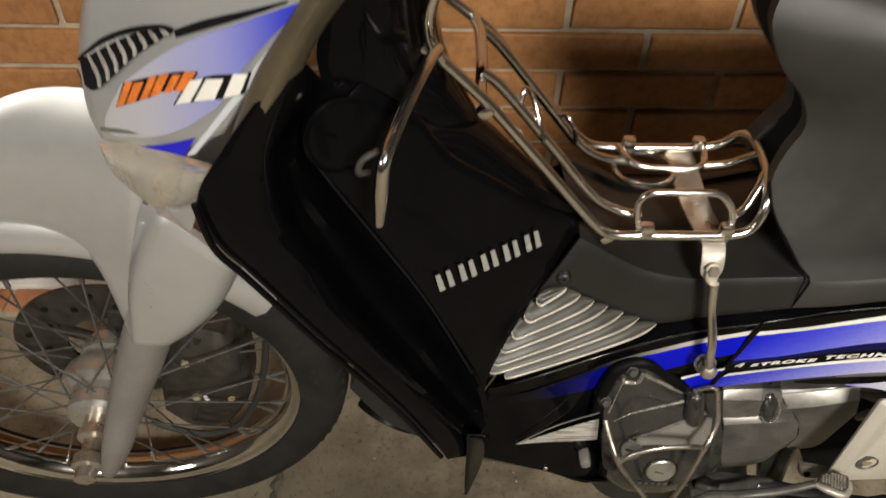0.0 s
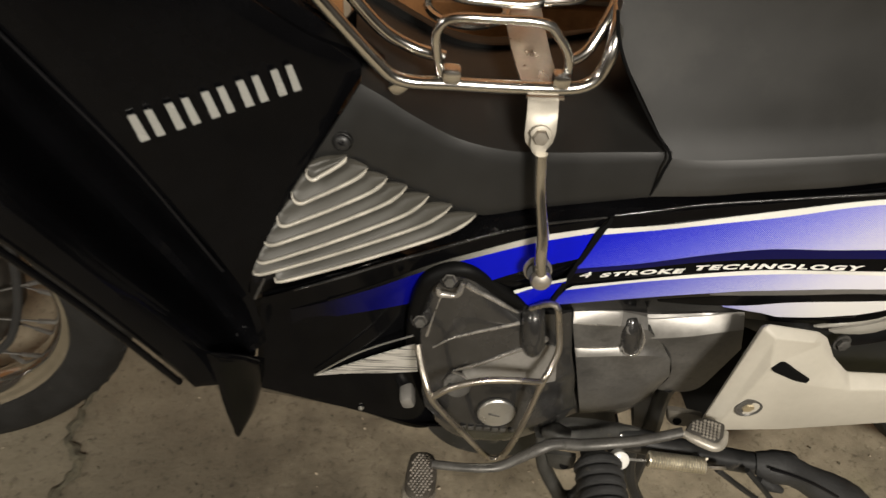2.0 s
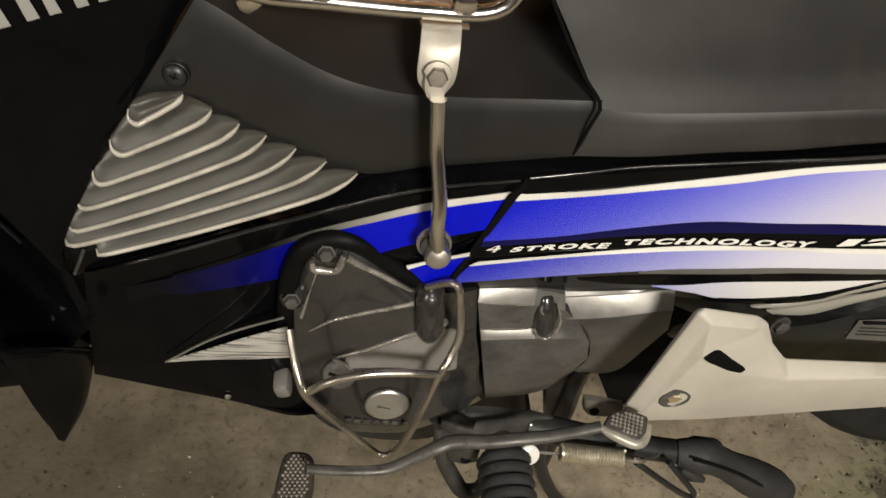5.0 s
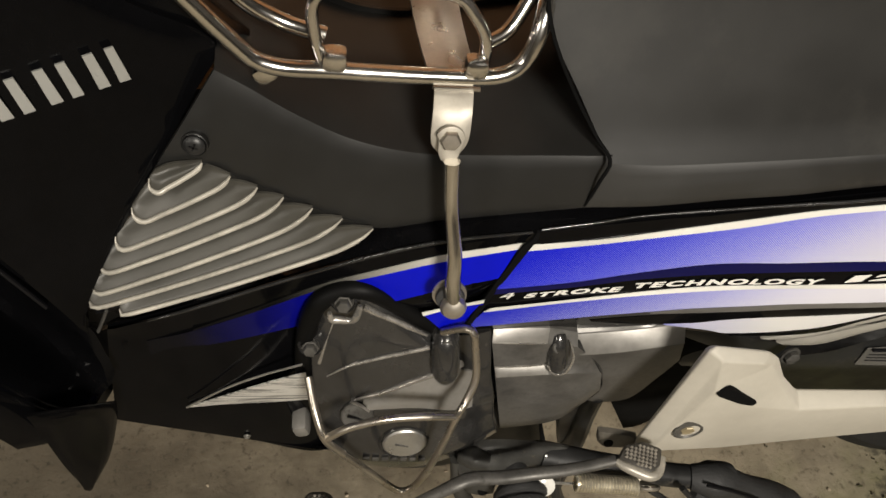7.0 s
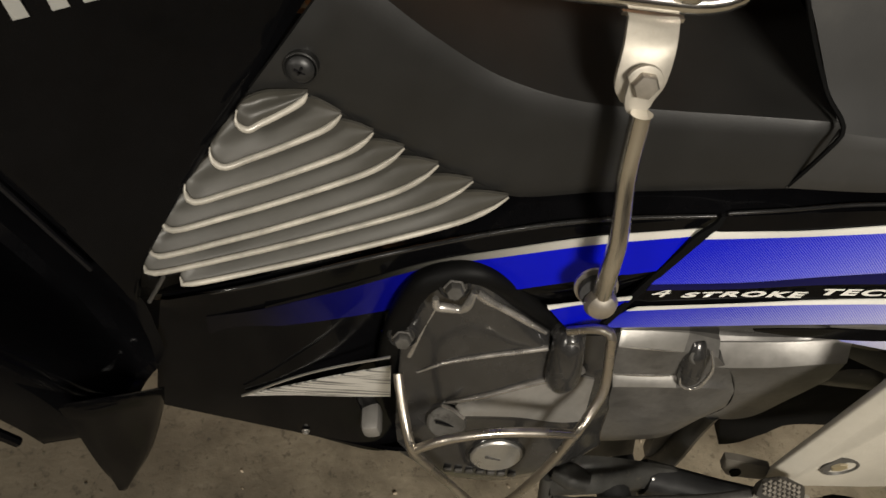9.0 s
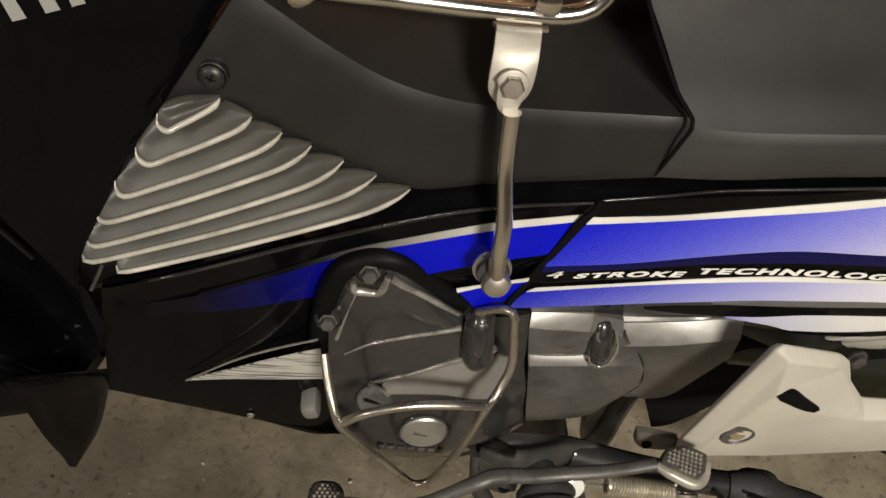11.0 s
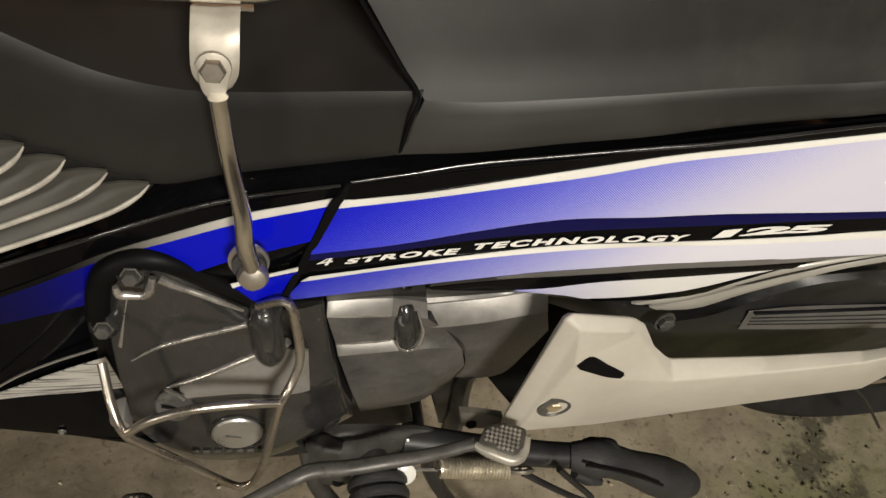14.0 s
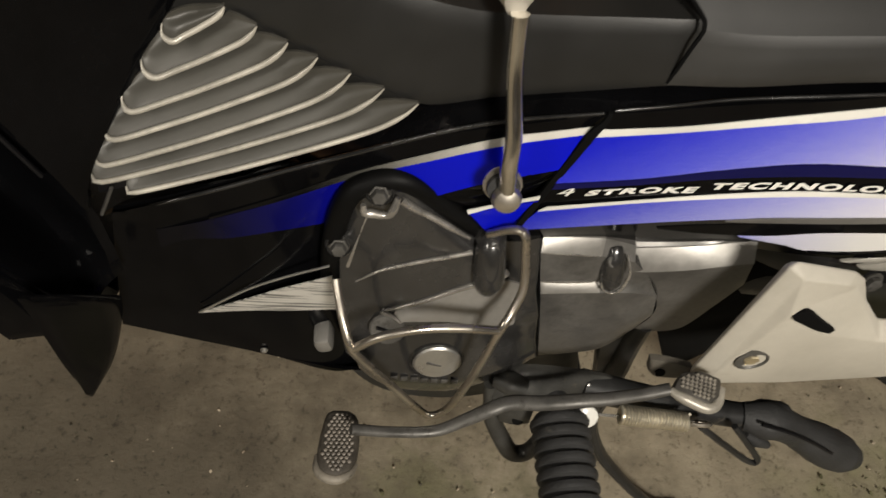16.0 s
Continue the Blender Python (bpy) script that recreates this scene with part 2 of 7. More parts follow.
def concrete_material():
    m, nt, b = material("worn concrete")
    big, mid, fine = noise_tex(nt, 3.2, 6, 0.6), noise_tex(nt, 17, 8, 0.65), noise_tex(nt, 120, 6, 0.7)
    base = ramp(nt, mid.outputs["Fac"], [(0.30, (0.140, 0.118, 0.082)), (0.5, (0.235, 0.202, 0.142)), (0.72, (0.32, 0.277, 0.20))])
    moss = ramp(nt, big.outputs["Fac"], [(0.62, grey(0)), (0.78, grey(0.4))])
    mossy = nt.nodes.new("ShaderNodeMix")
    mossy.data_type = "RGBA"
    nt.links.new(moss.outputs["Color"], mossy.inputs[0])
    nt.links.new(base.outputs["Color"], mossy.inputs[6])
    mossy.inputs[7].default_value = (0.135, 0.135, 0.065, 1)
    geo = nt.nodes.new("ShaderNodeNewGeometry")
    wobble = nt.nodes.new("ShaderNodeVectorMath")
    wobble.operation = "MULTIPLY_ADD"
    wobble.inputs[1].default_value = (0.35, 0.35, 0)
    nt.links.new(mid.outputs["Color"], wobble.inputs[0])
    nt.links.new(geo.outputs["Position"], wobble.inputs[2])
    # brown mud left of the engine, with the shadow lying there painted in
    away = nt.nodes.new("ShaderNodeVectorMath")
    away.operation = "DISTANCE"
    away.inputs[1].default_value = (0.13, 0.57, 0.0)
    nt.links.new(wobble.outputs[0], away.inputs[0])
    mud_shadow = ramp(nt, away.outputs["Value"], [(0.10, grey(0.82)), (0.24, grey(0.55)), (0.40, grey(0.12)), (0.56, grey(0))])
    mud_shadowed = nt.nodes.new("ShaderNodeMix")
    mud_shadowed.data_type = "RGBA"
    nt.links.new(mud_shadow.outputs["Color"], mud_shadowed.inputs[0])
    nt.links.new(mossy.outputs[2], mud_shadowed.inputs[6])
    mud_shadowed.inputs[7].default_value = (0.055, 0.045, 0.030, 1)
    last = mud_shadowed.outputs[2]
    for spot, reach, strength, tone in (((0.93, 0.46, 0.0), (0.02, 0.20), 0.75, (0.120, 0.125, 0.040)), ((0.46, 0.50, 0.0), (0.02, 0.13), 0.60, (0.105, 0.108, 0.042)), ((1.06, 0.52, 0.0), (0.03, 0.22), 0.7, (0.105, 0.110, 0.038))):
        near = nt.nodes.new("ShaderNodeVectorMath")
        near.operation = "DISTANCE"
        near.inputs[1].default_value = spot
        nt.links.new(wobble.outputs[0], near.inputs[0])
        algae = ramp(nt, near.outputs["Value"], [(reach[0], grey(strength)), (reach[1], grey(0))])
        green = nt.nodes.new("ShaderNodeMix")
        green.data_type = "RGBA"
        nt.links.new(algae.outputs["Color"], green.inputs[0])
        nt.links.new(last, green.inputs[6])
        green.inputs[7].default_value = (*tone, 1)
        last = green.outputs[2]
    # a crooked dark crack across the slab
    split = nt.nodes.new("ShaderNodeSeparateXYZ")
    nt.links.new(wobble.outputs[0], split.inputs[0])
    off = nt.nodes.new("ShaderNodeMath")
    off.operation = "SUBTRACT"
    nt.links.new(split.outputs[0], off.inputs[0])
    off.inputs[1].default_value = 1.040
    gap = nt.nodes.new("ShaderNodeMath")
    gap.operation = "ABSOLUTE"
    nt.links.new(off.outputs[0], gap.inputs[0])
    dark = ramp(nt, gap.outputs[0], [(0.006, grey(0.85)), (0.030, grey(0))])
    green = nt.nodes.new("ShaderNodeMix")
    green.data_type = "RGBA"
    nt.links.new(dark.outputs["Color"], green.inputs[0])
    nt.links.new(last, green.inputs[6])
    green.inputs[7].default_value = (0.045, 0.040, 0.026, 1)
    pits = ramp(nt, fine.outputs["Fac"], [(0.33, (0.35, 0.33, 0.3)), (0.45, (1, 1, 1))])
    mul = nt.nodes.new("ShaderNodeMix")
    mul.data_type, mul.blend_type = "RGBA", "MULTIPLY"
    mul.inputs[0].default_value = 0.75
    nt.links.new(green.outputs[2], mul.inputs[6])
    nt.links.new(pits.outputs["Color"], mul.inputs[7])
    nt.links.new(mul.outputs[2], b.inputs["Base Color"])
    b.inputs["Roughness"].default_value = 0.85
    bp = node(nt, "ShaderNodeBump", Strength=0.6, Distance=0.006)
    nt.links.new(mid.outputs["Fac"], bp.inputs["Height"])
    bp2 = node(nt, "ShaderNodeBump", Strength=0.5, Distance=0.002)
    nt.links.new(fine.outputs["Fac"], bp2.inputs["Height"])
    nt.links.new(bp.outputs["Normal"], bp2.inputs["Normal"])
    nt.links.new(bp2.outputs["Normal"], b.inputs["Normal"])
    return m


def lens_material():
    m, nt, b = material("clear lens")
    b.inputs["Base Color"].default_value = (0.80, 0.77, 0.68, 1)
    b.inputs["Roughness"].default_value = 0.12
    b.inputs["Transmission Weight"].default_value = 0.75
    b.inputs["IOR"].default_value = 1.45
    ribs = node(nt, "ShaderNodeTexWave", Scale=70.0, Distortion=1.0)
    geo = nt.nodes.new("ShaderNodeNewGeometry")
    nt.links.new(geo.outputs["Position"], ribs.inputs["Vector"])
    bp = node(nt, "ShaderNodeBump", Strength=0.08, Distance=0.002)
    nt.links.new(ribs.outputs["Fac"], bp.inputs["Height"])
    nt.links.new(bp.outputs["Normal"], b.inputs["Normal"])
    return m


FORK = surface("dusty silver fork paint", (0.27, 0.258, 0.244), 0.42, 0.45, 0.12, 14, worn=(0.22, 0.20, 0.175), worn_at=0.6)
SLAT = surface("grey slat plastic", (0.20, 0.19, 0.17), 0.45, 0.1, 0.15, 60)
BRICK, CONCRETE, LENS = brick_material(), concrete_material(), lens_material()
MORTAR = surface("grey mortar", (0.36, 0.30, 0.22), 0.9, 0, 0.2, 30, bump=0.6, bump_scale=200)
PLASTER = surface("painted plaster", (0.06, 0.056, 0.05), 0.8, 0, 0.06, 4, bump=0.2, bump_scale=60)
WHITEWASH = surface("whitewashed ledge", (0.62, 0.60, 0.55), 0.8, 0, 0.08, 12, bump=0.2, bump_scale=120)
TERRACOTTA = surface("terracotta edging", (0.44, 0.19, 0.09), 0.75, 0, 0.2, 30, bump=0.2, bump_scale=150)
# darker copy of the cover paint, carries the shade of the upright faces
COVER_DARK = surface("sooty grey paint", (0.120, 0.115, 0.107), 0.40, 0.4, 0.3, 30, bump=0.04, worn=(0.080, 0.076, 0.070), worn_at=0.58)
# lighter than the cover plastic: dust patches that also carry the panel's glow
DUSTY = surface("dusty black plastic", (0.016, 0.0157, 0.0148), 0.45, 0, 0.3, 6, bump=0.05, bump_scale=1400, rough_vary=0.10, spec=0.8, worn=(0.036, 0.034, 0.030), worn_at=0.55)
SOIL = surface("dark soil", (0.070, 0.062, 0.041), 0.95, 0, 0.5, 90, bump=0.8, bump_scale=200)
MOSS = surface("green moss", (0.092, 0.088, 0.042), 0.95, 0, 0.4, 90, bump=0.9, bump_scale=250)


# ---------------------------------------------------------------- mesh helpers
def part(name, bm, mat, parent=None, label="", sharp=38):
    """Links a bmesh as one mesh object, under a thing or a part."""
    bmesh.ops.recalc_face_normals(bm, faces=bm.faces)
    for f in bm.faces:
        f.smooth = True
    for e in bm.edges:
        if len(e.link_faces) == 2 and e.calc_face_angle(0) > radians(sharp):
            e.smooth = False
    me = bpy.data.meshes.new(name)
    bm.to_mesh(me)
    bm.free()
    me.materials.append(mat)
    ob = new(name, me)
    if parent:
        ob.parent = parent
        if not parent.parent:
            ob.matrix_parent_inverse = parent.matrix_basis.inverted()
    if label:
        ob["label"] = label
    return ob


def curve(pts, n):
    """n + 1 points along a smooth curve through pts, evenly spaced by length."""
    P = [Vector(p) for p in pts]
    if len(P) == 2:
        return [P[0].lerp(P[1], i / n) for i in range(n + 1)]
    Q = [2 * P[0] - P[1], *P, 2 * P[-1] - P[-2]]
    fine = []
    for i in range(len(P) - 1):
        a, b, c, d = Q[i : i + 4]
        for k in range(8):
            t = k / 8
            fine.append(0.5 * (2 * b + (c - a) * t + (2 * a - 5 * b + 4 * c - d) * t * t + (3 * b - a - 3 * c + d) * t**3))
    fine.append(P[-1])
    run = [0.0]
    for a, b in zip(fine, fine[1:]):
        run.append(run[-1] + (b - a).length)
    out, j = [], 0
    for i in range(n + 1):
        s = run[-1] * i / n
        while j < len(run) - 2 and run[j + 1] < s:
            j += 1
        gap = run[j + 1] - run[j] or 1
        out.append(fine[j].lerp(fine[j + 1], (s - run[j]) / gap))
    return out


def loft(curves, nu=24, nv=4, thick=0.004, soft=True, roll=0.0012, back=(0, 1, 0)):
    """A panel with thickness: a skin over the curves, a rolled rim, and a back shifted along back."""
    rows = [curve(c, nu) for c in curves]
    cols = []
    for i in range(nu + 1):
        line = [r[i] for r in rows]
        n = nv * (len(rows) - 1)
        if soft and len(line) > 2:
            cols.append(curve(line, n))
        else:
            cols.append([line[k // nv].lerp(line[min(k // nv + 1, len(line) - 1)], (k % nv) / nv) for k in range(n + 1)])
    rowsn = len(cols[0])
    bk = Vector(back)
    bm = bmesh.new()

    def ring(shift, rim):
        return [[bm.verts.new(p + bk * (shift + (rim if i in (0, nu) or j in (0, rowsn - 1) else 0))) for j, p in enumerate(c)] for i, c in enumerate(cols)]

    front, rear = ring(0, roll), ring(thick, 0)
    for i in range(nu):
        for j in range(rowsn - 1):
            bm.faces.new((front[i][j], front[i + 1][j], front[i + 1][j + 1], front[i][j + 1]))
            bm.faces.new((rear[i][j], rear[i][j + 1], rear[i + 1][j + 1], rear[i + 1][j]))
    edge = [(i, 0) for i in range(nu)] + [(nu, j) for j in range(rowsn - 1)] + [(i, rowsn - 1) for i in range(nu, 0, -1)] + [(0, j) for j in range(rowsn - 1, 0, -1)]
    for (a, b), (c, d) in zip(edge, edge[1:] + edge[:1]):
        bm.faces.new((front[a][b], front[c][d], rear[c][d], rear[a][b]))
    return bm


def tube(pts, r, n=40, seg=10, smooth=True, bm=None, flat=1.0):
    """A round bar along pts; r is one radius or a list spread along it; flat squeezes it upright."""
    bm = bm or bmesh.new()
    line = curve(pts, n) if smooth else [Vector(p) for p in pts]
    rad = r if isinstance(r, (list, tuple)) else [r]
    last, rings = None, []
    for i, p in enumerate(line):
        d = (line[min(i + 1, len(line) - 1)] - line[max(i - 1, 0)]).normalized()
        side = last - d * last.dot(d) if last else d.cross(Vector((0, 0, 1)) if abs(d.z) < 0.9 else Vector((1, 0, 0)))
        side.normalize()
        last, up = side, d.cross(side).normalized()
        f = i / (len(line) - 1) * (len(rad) - 1)
        k = min(int(f), len(rad) - 2) if len(rad) > 1 else 0
        q = rad[0] if len(rad) == 1 else rad[k] * (1 - f + k) + rad[k + 1] * (f - k)
        rings.append([bm.verts.new(p + side * q * math.cos(a) + up * q * flat * math.sin(a)) for a in (2 * math.pi * s / seg for s in range(seg))])
    for a, b in zip(rings, rings[1:]):
        for s in range(seg):
            bm.faces.new((a[s], a[(s + 1) % seg], b[(s + 1) % seg], b[s]))
    bm.faces.new(rings[0][::-1])
    bm.faces.new(rings[-1])
    return bm


def lathe(profile, n=48, at=(0, 0, 0), axis=(0, -1, 0), bm=None, closed=False):
    """A body turned about axis through at: profile of (radius, distance along the axis)."""
    bm = bm or bmesh.new()
    turn = Vector(axis).normalized().to_track_quat("Z", "Y").to_matrix()
    o = Vector(at)
    rings = []
    for r, h in profile:
        if r < 1e-6:
            rings.append([bm.verts.new(o + turn @ Vector((0, 0, h)))])
        else:
            rings.append([bm.verts.new(o + turn @ Vector((r * math.cos(a), r * math.sin(a), h))) for a in (2 * math.pi * s / n for s in range(n))])
    pairs = list(zip(rings, rings[1:])) + ([(rings[-1], rings[0])] if closed else [])
    for a, b in pairs:
        for s in range(n):
            t = (s + 1) % n
            if len(a) == 1 and len(b) == 1:
                continue
            if len(a) == 1:
                bm.faces.new((a[0], b[t], b[s]))
            elif len(b) == 1:
                bm.faces.new((a[s], a[t], b[0]))
            else:
                bm.faces.new((a[s], a[t], b[t], b[s]))
    return bm


def block(at, size, turn=(0, 0, 0), bevel=0.003, bm=None, segments=2):
    """A box with rounded edges."""
    bm = bm or bmesh.new()
    made = bmesh.ops.create_cube(bm, size=1.0, matrix=pose(*at, *turn) @ Matrix.Diagonal((*size, 1)))["verts"]
    if bevel:
        edges = list({e for v in made for e in v.link_edges})
        bmesh.ops.bevel(bm, geom=edges, offset=bevel, segments=segments, affect="EDGES", profile=0.5)
    return bm


def slab(outline, z0, z1, bevel):
    """A level plate: an outline in x and y, from z0 up to z1, with rounded rims."""
    bm = bmesh.new()
    f = bm.faces.new([bm.verts.new((x, y, z0)) for x, y in outline])
    for v in bmesh.ops.extrude_face_region(bm, geom=[f])["geom"]:
        if isinstance(v, bmesh.types.BMVert):
            v.co.z = z1
    bmesh.ops.bevel(bm, geom=list(bm.edges), offset=bevel, segments=2, affect="EDGES", profile=0.5)
    return bm


def inside(outline, x, y, rim):
    """Whether x, y lies within the outline, rim away from its edges."""
    turn = 1 if sum(a[0] * b[1] - b[0] * a[1] for a, b in zip(outline, outline[1:] + outline[:1])) > 0 else -1
    for a, b in zip(outline, outline[1:] + outline[:1]):
        ex, ey = b[0] - a[0], b[1] - a[1]
        if turn * (ex * (y - a[1]) - ey * (x - a[0])) / math.hypot(ex, ey) < rim:
            return False
    return True


def hex_bolt(at, r, h, axis=(0, -1, 0), flange=1.35, slot=False):
    """A bolt: a washer, a six-sided head, or a round slotted one."""
    bm = lathe([(0, 0), (r * flange, 0), (r * flange, h * 0.25), (r * 1.02, h * 0.3)], 24, at, axis)
    lathe([(r, h * 0.25), (r, h * 0.9), (r * 0.86, h), (0, h)], 24 if slot else 6, at, axis, bm)
    if slot:
        a = Vector(at) + Vector(axis).normalized() * h
        block(a, (r * 1.3, 0.0006, r * 0.2), (0, 25, 0), 0, bm)
    return bm


def moved(bm, m):
    bmesh.ops.transform(bm, matrix=m, verts=bm.verts)
    return bm


def thing(name, at, label, category, kind="", group=""):
    e = new(name)
    e.empty_display_size = 0.1
    e.matrix_basis = Matrix.Translation(at)
    return tagged(e, label, category, group, kind)


# ---------------------------------------------------------------- the setting
def room():
    floor = bmesh.new()
    nx, ny, x0, x1, y0, y1 = 160, 130, -2.2, 2.6, -2.2, 1.02
    grid = [[floor.verts.new((x0 + (x1 - x0) * i / nx, y0 + (y1 - y0) * j / ny, 0)) for j in range(ny + 1)] for i in range(nx + 1)]
    for i in range(nx):
        for j in range(ny):
            floor.faces.new((grid[i][j], grid[i + 1][j], grid[i + 1][j + 1], grid[i][j + 1]))
    for v in floor.verts:
        v.co.z = 0.004 * (noise.noise(v.co * 4) - 0.4) + 0.002 * noise.noise(v.co * 17)
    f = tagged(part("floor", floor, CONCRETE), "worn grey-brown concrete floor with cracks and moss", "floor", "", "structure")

    def crack(pts, wide, mat, name, seed):
        rnd = random.Random(seed)
        line = curve(pts, 46)
        bm = bmesh.new()
        rows = []
        for i, p in enumerate(line):
            d = (line[min(i + 1, 46)] - line[max(i - 1, 0)]).normalized()
            s = Vector((-d.y, d.x, 0))
            w = wide * rnd.uniform(0.35, 1.5) * (1 if 2 < i < 44 else 0.4)
            off = rnd.uniform(-0.5, 0.5) * wide
            rows.append([bm.verts.new(p + s * (off - w)), bm.verts.new(p + s * off + Vector((0, 0, rnd.uniform(0.001, 0.004)))), bm.verts.new(p + s * (off + w))])
        for a, b in zip(rows, rows[1:]):
            bm.faces.new((a[0], b[0], b[1], a[1]))
            bm.faces.new((a[1], b[1], b[2], a[2]))
        for v in bm.verts:
            v.co.z += 0.0035
        return part(name, bm, mat, f)

    crack([(-0.215, 0.60, 0), (-0.222, 0.545, 0), (-0.226, 0.51, 0), (-0.205, 0.48, 0), (-0.222, 0.44, 0), (-0.20, 0.40, 0), (-0.215, 0.33, 0)], 0.005, SOIL, "crack", 3)

    def chips(name, n, spread, mat, label, sizes, seed):
        rnd = random.Random(seed)
        bm = bmesh.new()
        for _ in range(n):
            cx, cy, sx, sy = rnd.choice(spread)
            x, y, s = rnd.gauss(cx, sx), rnd.gauss(cy, sy), rnd.uniform(*sizes)
            if y > 0.84:
                continue
            m = pose(x, y, s * 0.25, rnd.uniform(0, 50), rnd.uniform(0, 50), rnd.uniform(0, 360)) @ Matrix.Diagonal((s, s * rnd.uniform(0.4, 0.9), s * rnd.uniform(0.25, 0.6), 1))
            bmesh.ops.create_icosphere(bm, subdivisions=1, radius=1, matrix=m)
        return tagged(part(name, bm, mat), label, "debris", "", "stuff")

    chips("grit", 240, [(-0.15, 0.45, 0.12, 0.10), (0.1, 0.33, 0.3, 0.06), (0.75, 0.4, 0.12, 0.12), (-0.3, 0.4, 0.2, 0.1)], SOIL, "dark grit and crumbs of soil on the concrete floor", (0.0008, 0.0024), 21)
    chips("pale_chips", 120, [(0.1, 0.40, 0.25, 0.10), (0.75, 0.38, 0.12, 0.12)], MORTAR, "pale stone chips scattered on the concrete floor", (0.001, 0.0025), 22)
    chips("moss_tuft", 230, [(0.86, 0.42, 0.03, 0.05), (0.77, 0.40, 0.05, 0.02), (-0.33, 0.36, 0.08, 0.06), (0.33, 0.33, 0.06, 0.03)], MOSS, "low green moss growing in the cracks of the floor", (0.0012, 0.0035), 23)

    # ledge with terracotta edging at the foot of the brick wall
    tagged(part("trim_1", block((-1.36, 0.952, 0.012), (1.68, 0.136, 0.024), bevel=0.004), WHITEWASH), "whitewashed low ledge along the brick wall", "ledge", "", "structure")
    edging = tagged(part("trim_2", block((-1.36, 0.8575, 0.006), (1.68, 0.049, 0.012), bevel=0), MORTAR), "row of terracotta edging tiles on the floor", "edging", "", "structure")
    tile = block((0, 0, 0), (0.236, 0.047, 0.014), bevel=0.003)
    me = part("tile", tile, TERRACOTTA, edging)
    me.location = (-2.06, 0.8575, 0.0105)
    for i in range(1, 7):
        ob = me.copy()
        scene.collection.objects.link(ob)
        ob.location.x = -2.06 + 0.243 * i

    # brick wall: mortar core, bricks last
    core = block((0.2, 1.082, 1.2), (4.8, 0.10, 2.4), bevel=0)
    wall = tagged(part("wall_north", core, MORTAR), "orange brick wall with grey mortar joints", "wall", "", "structure")
    # unseen walls and ceiling, added dark to limit bounce and reflections
    for name, at, size, label in (
        ("wall_south", (0.2, -2.25, 1.2), (4.8, 0.1, 2.4), "dark unseen wall that closes the room"),
        ("wall_west", (-2.25, -0.55, 1.2), (0.1, 3.5, 2.4), "dark unseen wall that closes the room"),
        ("wall_east", (2.65, -0.55, 1.2), (0.1, 3.5, 2.4), "dark unseen wall that closes the room"),
    ):
        tagged(part(name, block(at, size, bevel=0), PLASTER), label, "wall", "", "structure")
    tagged(part("ceiling", block((0.2, -0.55, 2.45), (5.0, 3.5, 0.1), bevel=0), PLASTER), "dark unseen ceiling that closes the room", "ceiling", "", "structure")
    return wall


def brick_work(wall):
    step, course = 0.2445, 0.0685
    rnd = random.Random(4)
    meshes = []
    for _ in range(6):
        bm = block((0, 0, 0), (step - 0.011, 0.05, course - 0.011), bevel=0.0022, segments=1)
        for v in bm.verts:
            v.co += Vector((rnd.uniform(-1, 1) * 0.0012, rnd.uniform(-1, 1) * 0.0008, rnd.uniform(-1, 1) * 0.0010))
        first = part("brick", bm, BRICK)
        meshes.append(first.data)
        bpy.data.objects.remove(first)
    rest = bmesh.new()
    for k in range(36):
        z = course * (k - 0.5) + 0.024
        for i in range(-10, 11):
            x = 0.0645 + step * (i + 0.5 * ((k + 1) % 2))
            if abs(x - 0.2) > 2.3:
                continue
            y = 1.047 + rnd.uniform(-0.0015, 0.0015)
            if -1.3 < x < 1.4 and k < 23:
                ob = new("brick", rnd.choice(meshes))
                ob.parent = wall
                ob.matrix_basis = pose(x, y, z, 0, rnd.uniform(-0.4, 0.4), 0)
            else:
                block((x, y, z), (step - 0.011, 0.05, course - 0.011), bevel=0, bm=rest)
    ob = part("brickwork", rest, BRICK, wall)
    ob["kind"] = "stuff"


WALL = room()

# ---------------------------------------------------------------- the motorcycle
BIKE = thing("motorcycle", (0.24, 0.52, 0.0), "black underbone motorcycle with blue and silver stripes on its centre stand", "motorcycle")

STEER, AXLE = 6.0, Vector((-0.383, 0.52, 0.272))
RAKE = Vector((math.sin(radians(27)), 0, math.cos(radians(27))))
TURNED = Matrix.Translation(AXLE) @ Matrix.Rotation(radians(STEER), 4, RAKE)


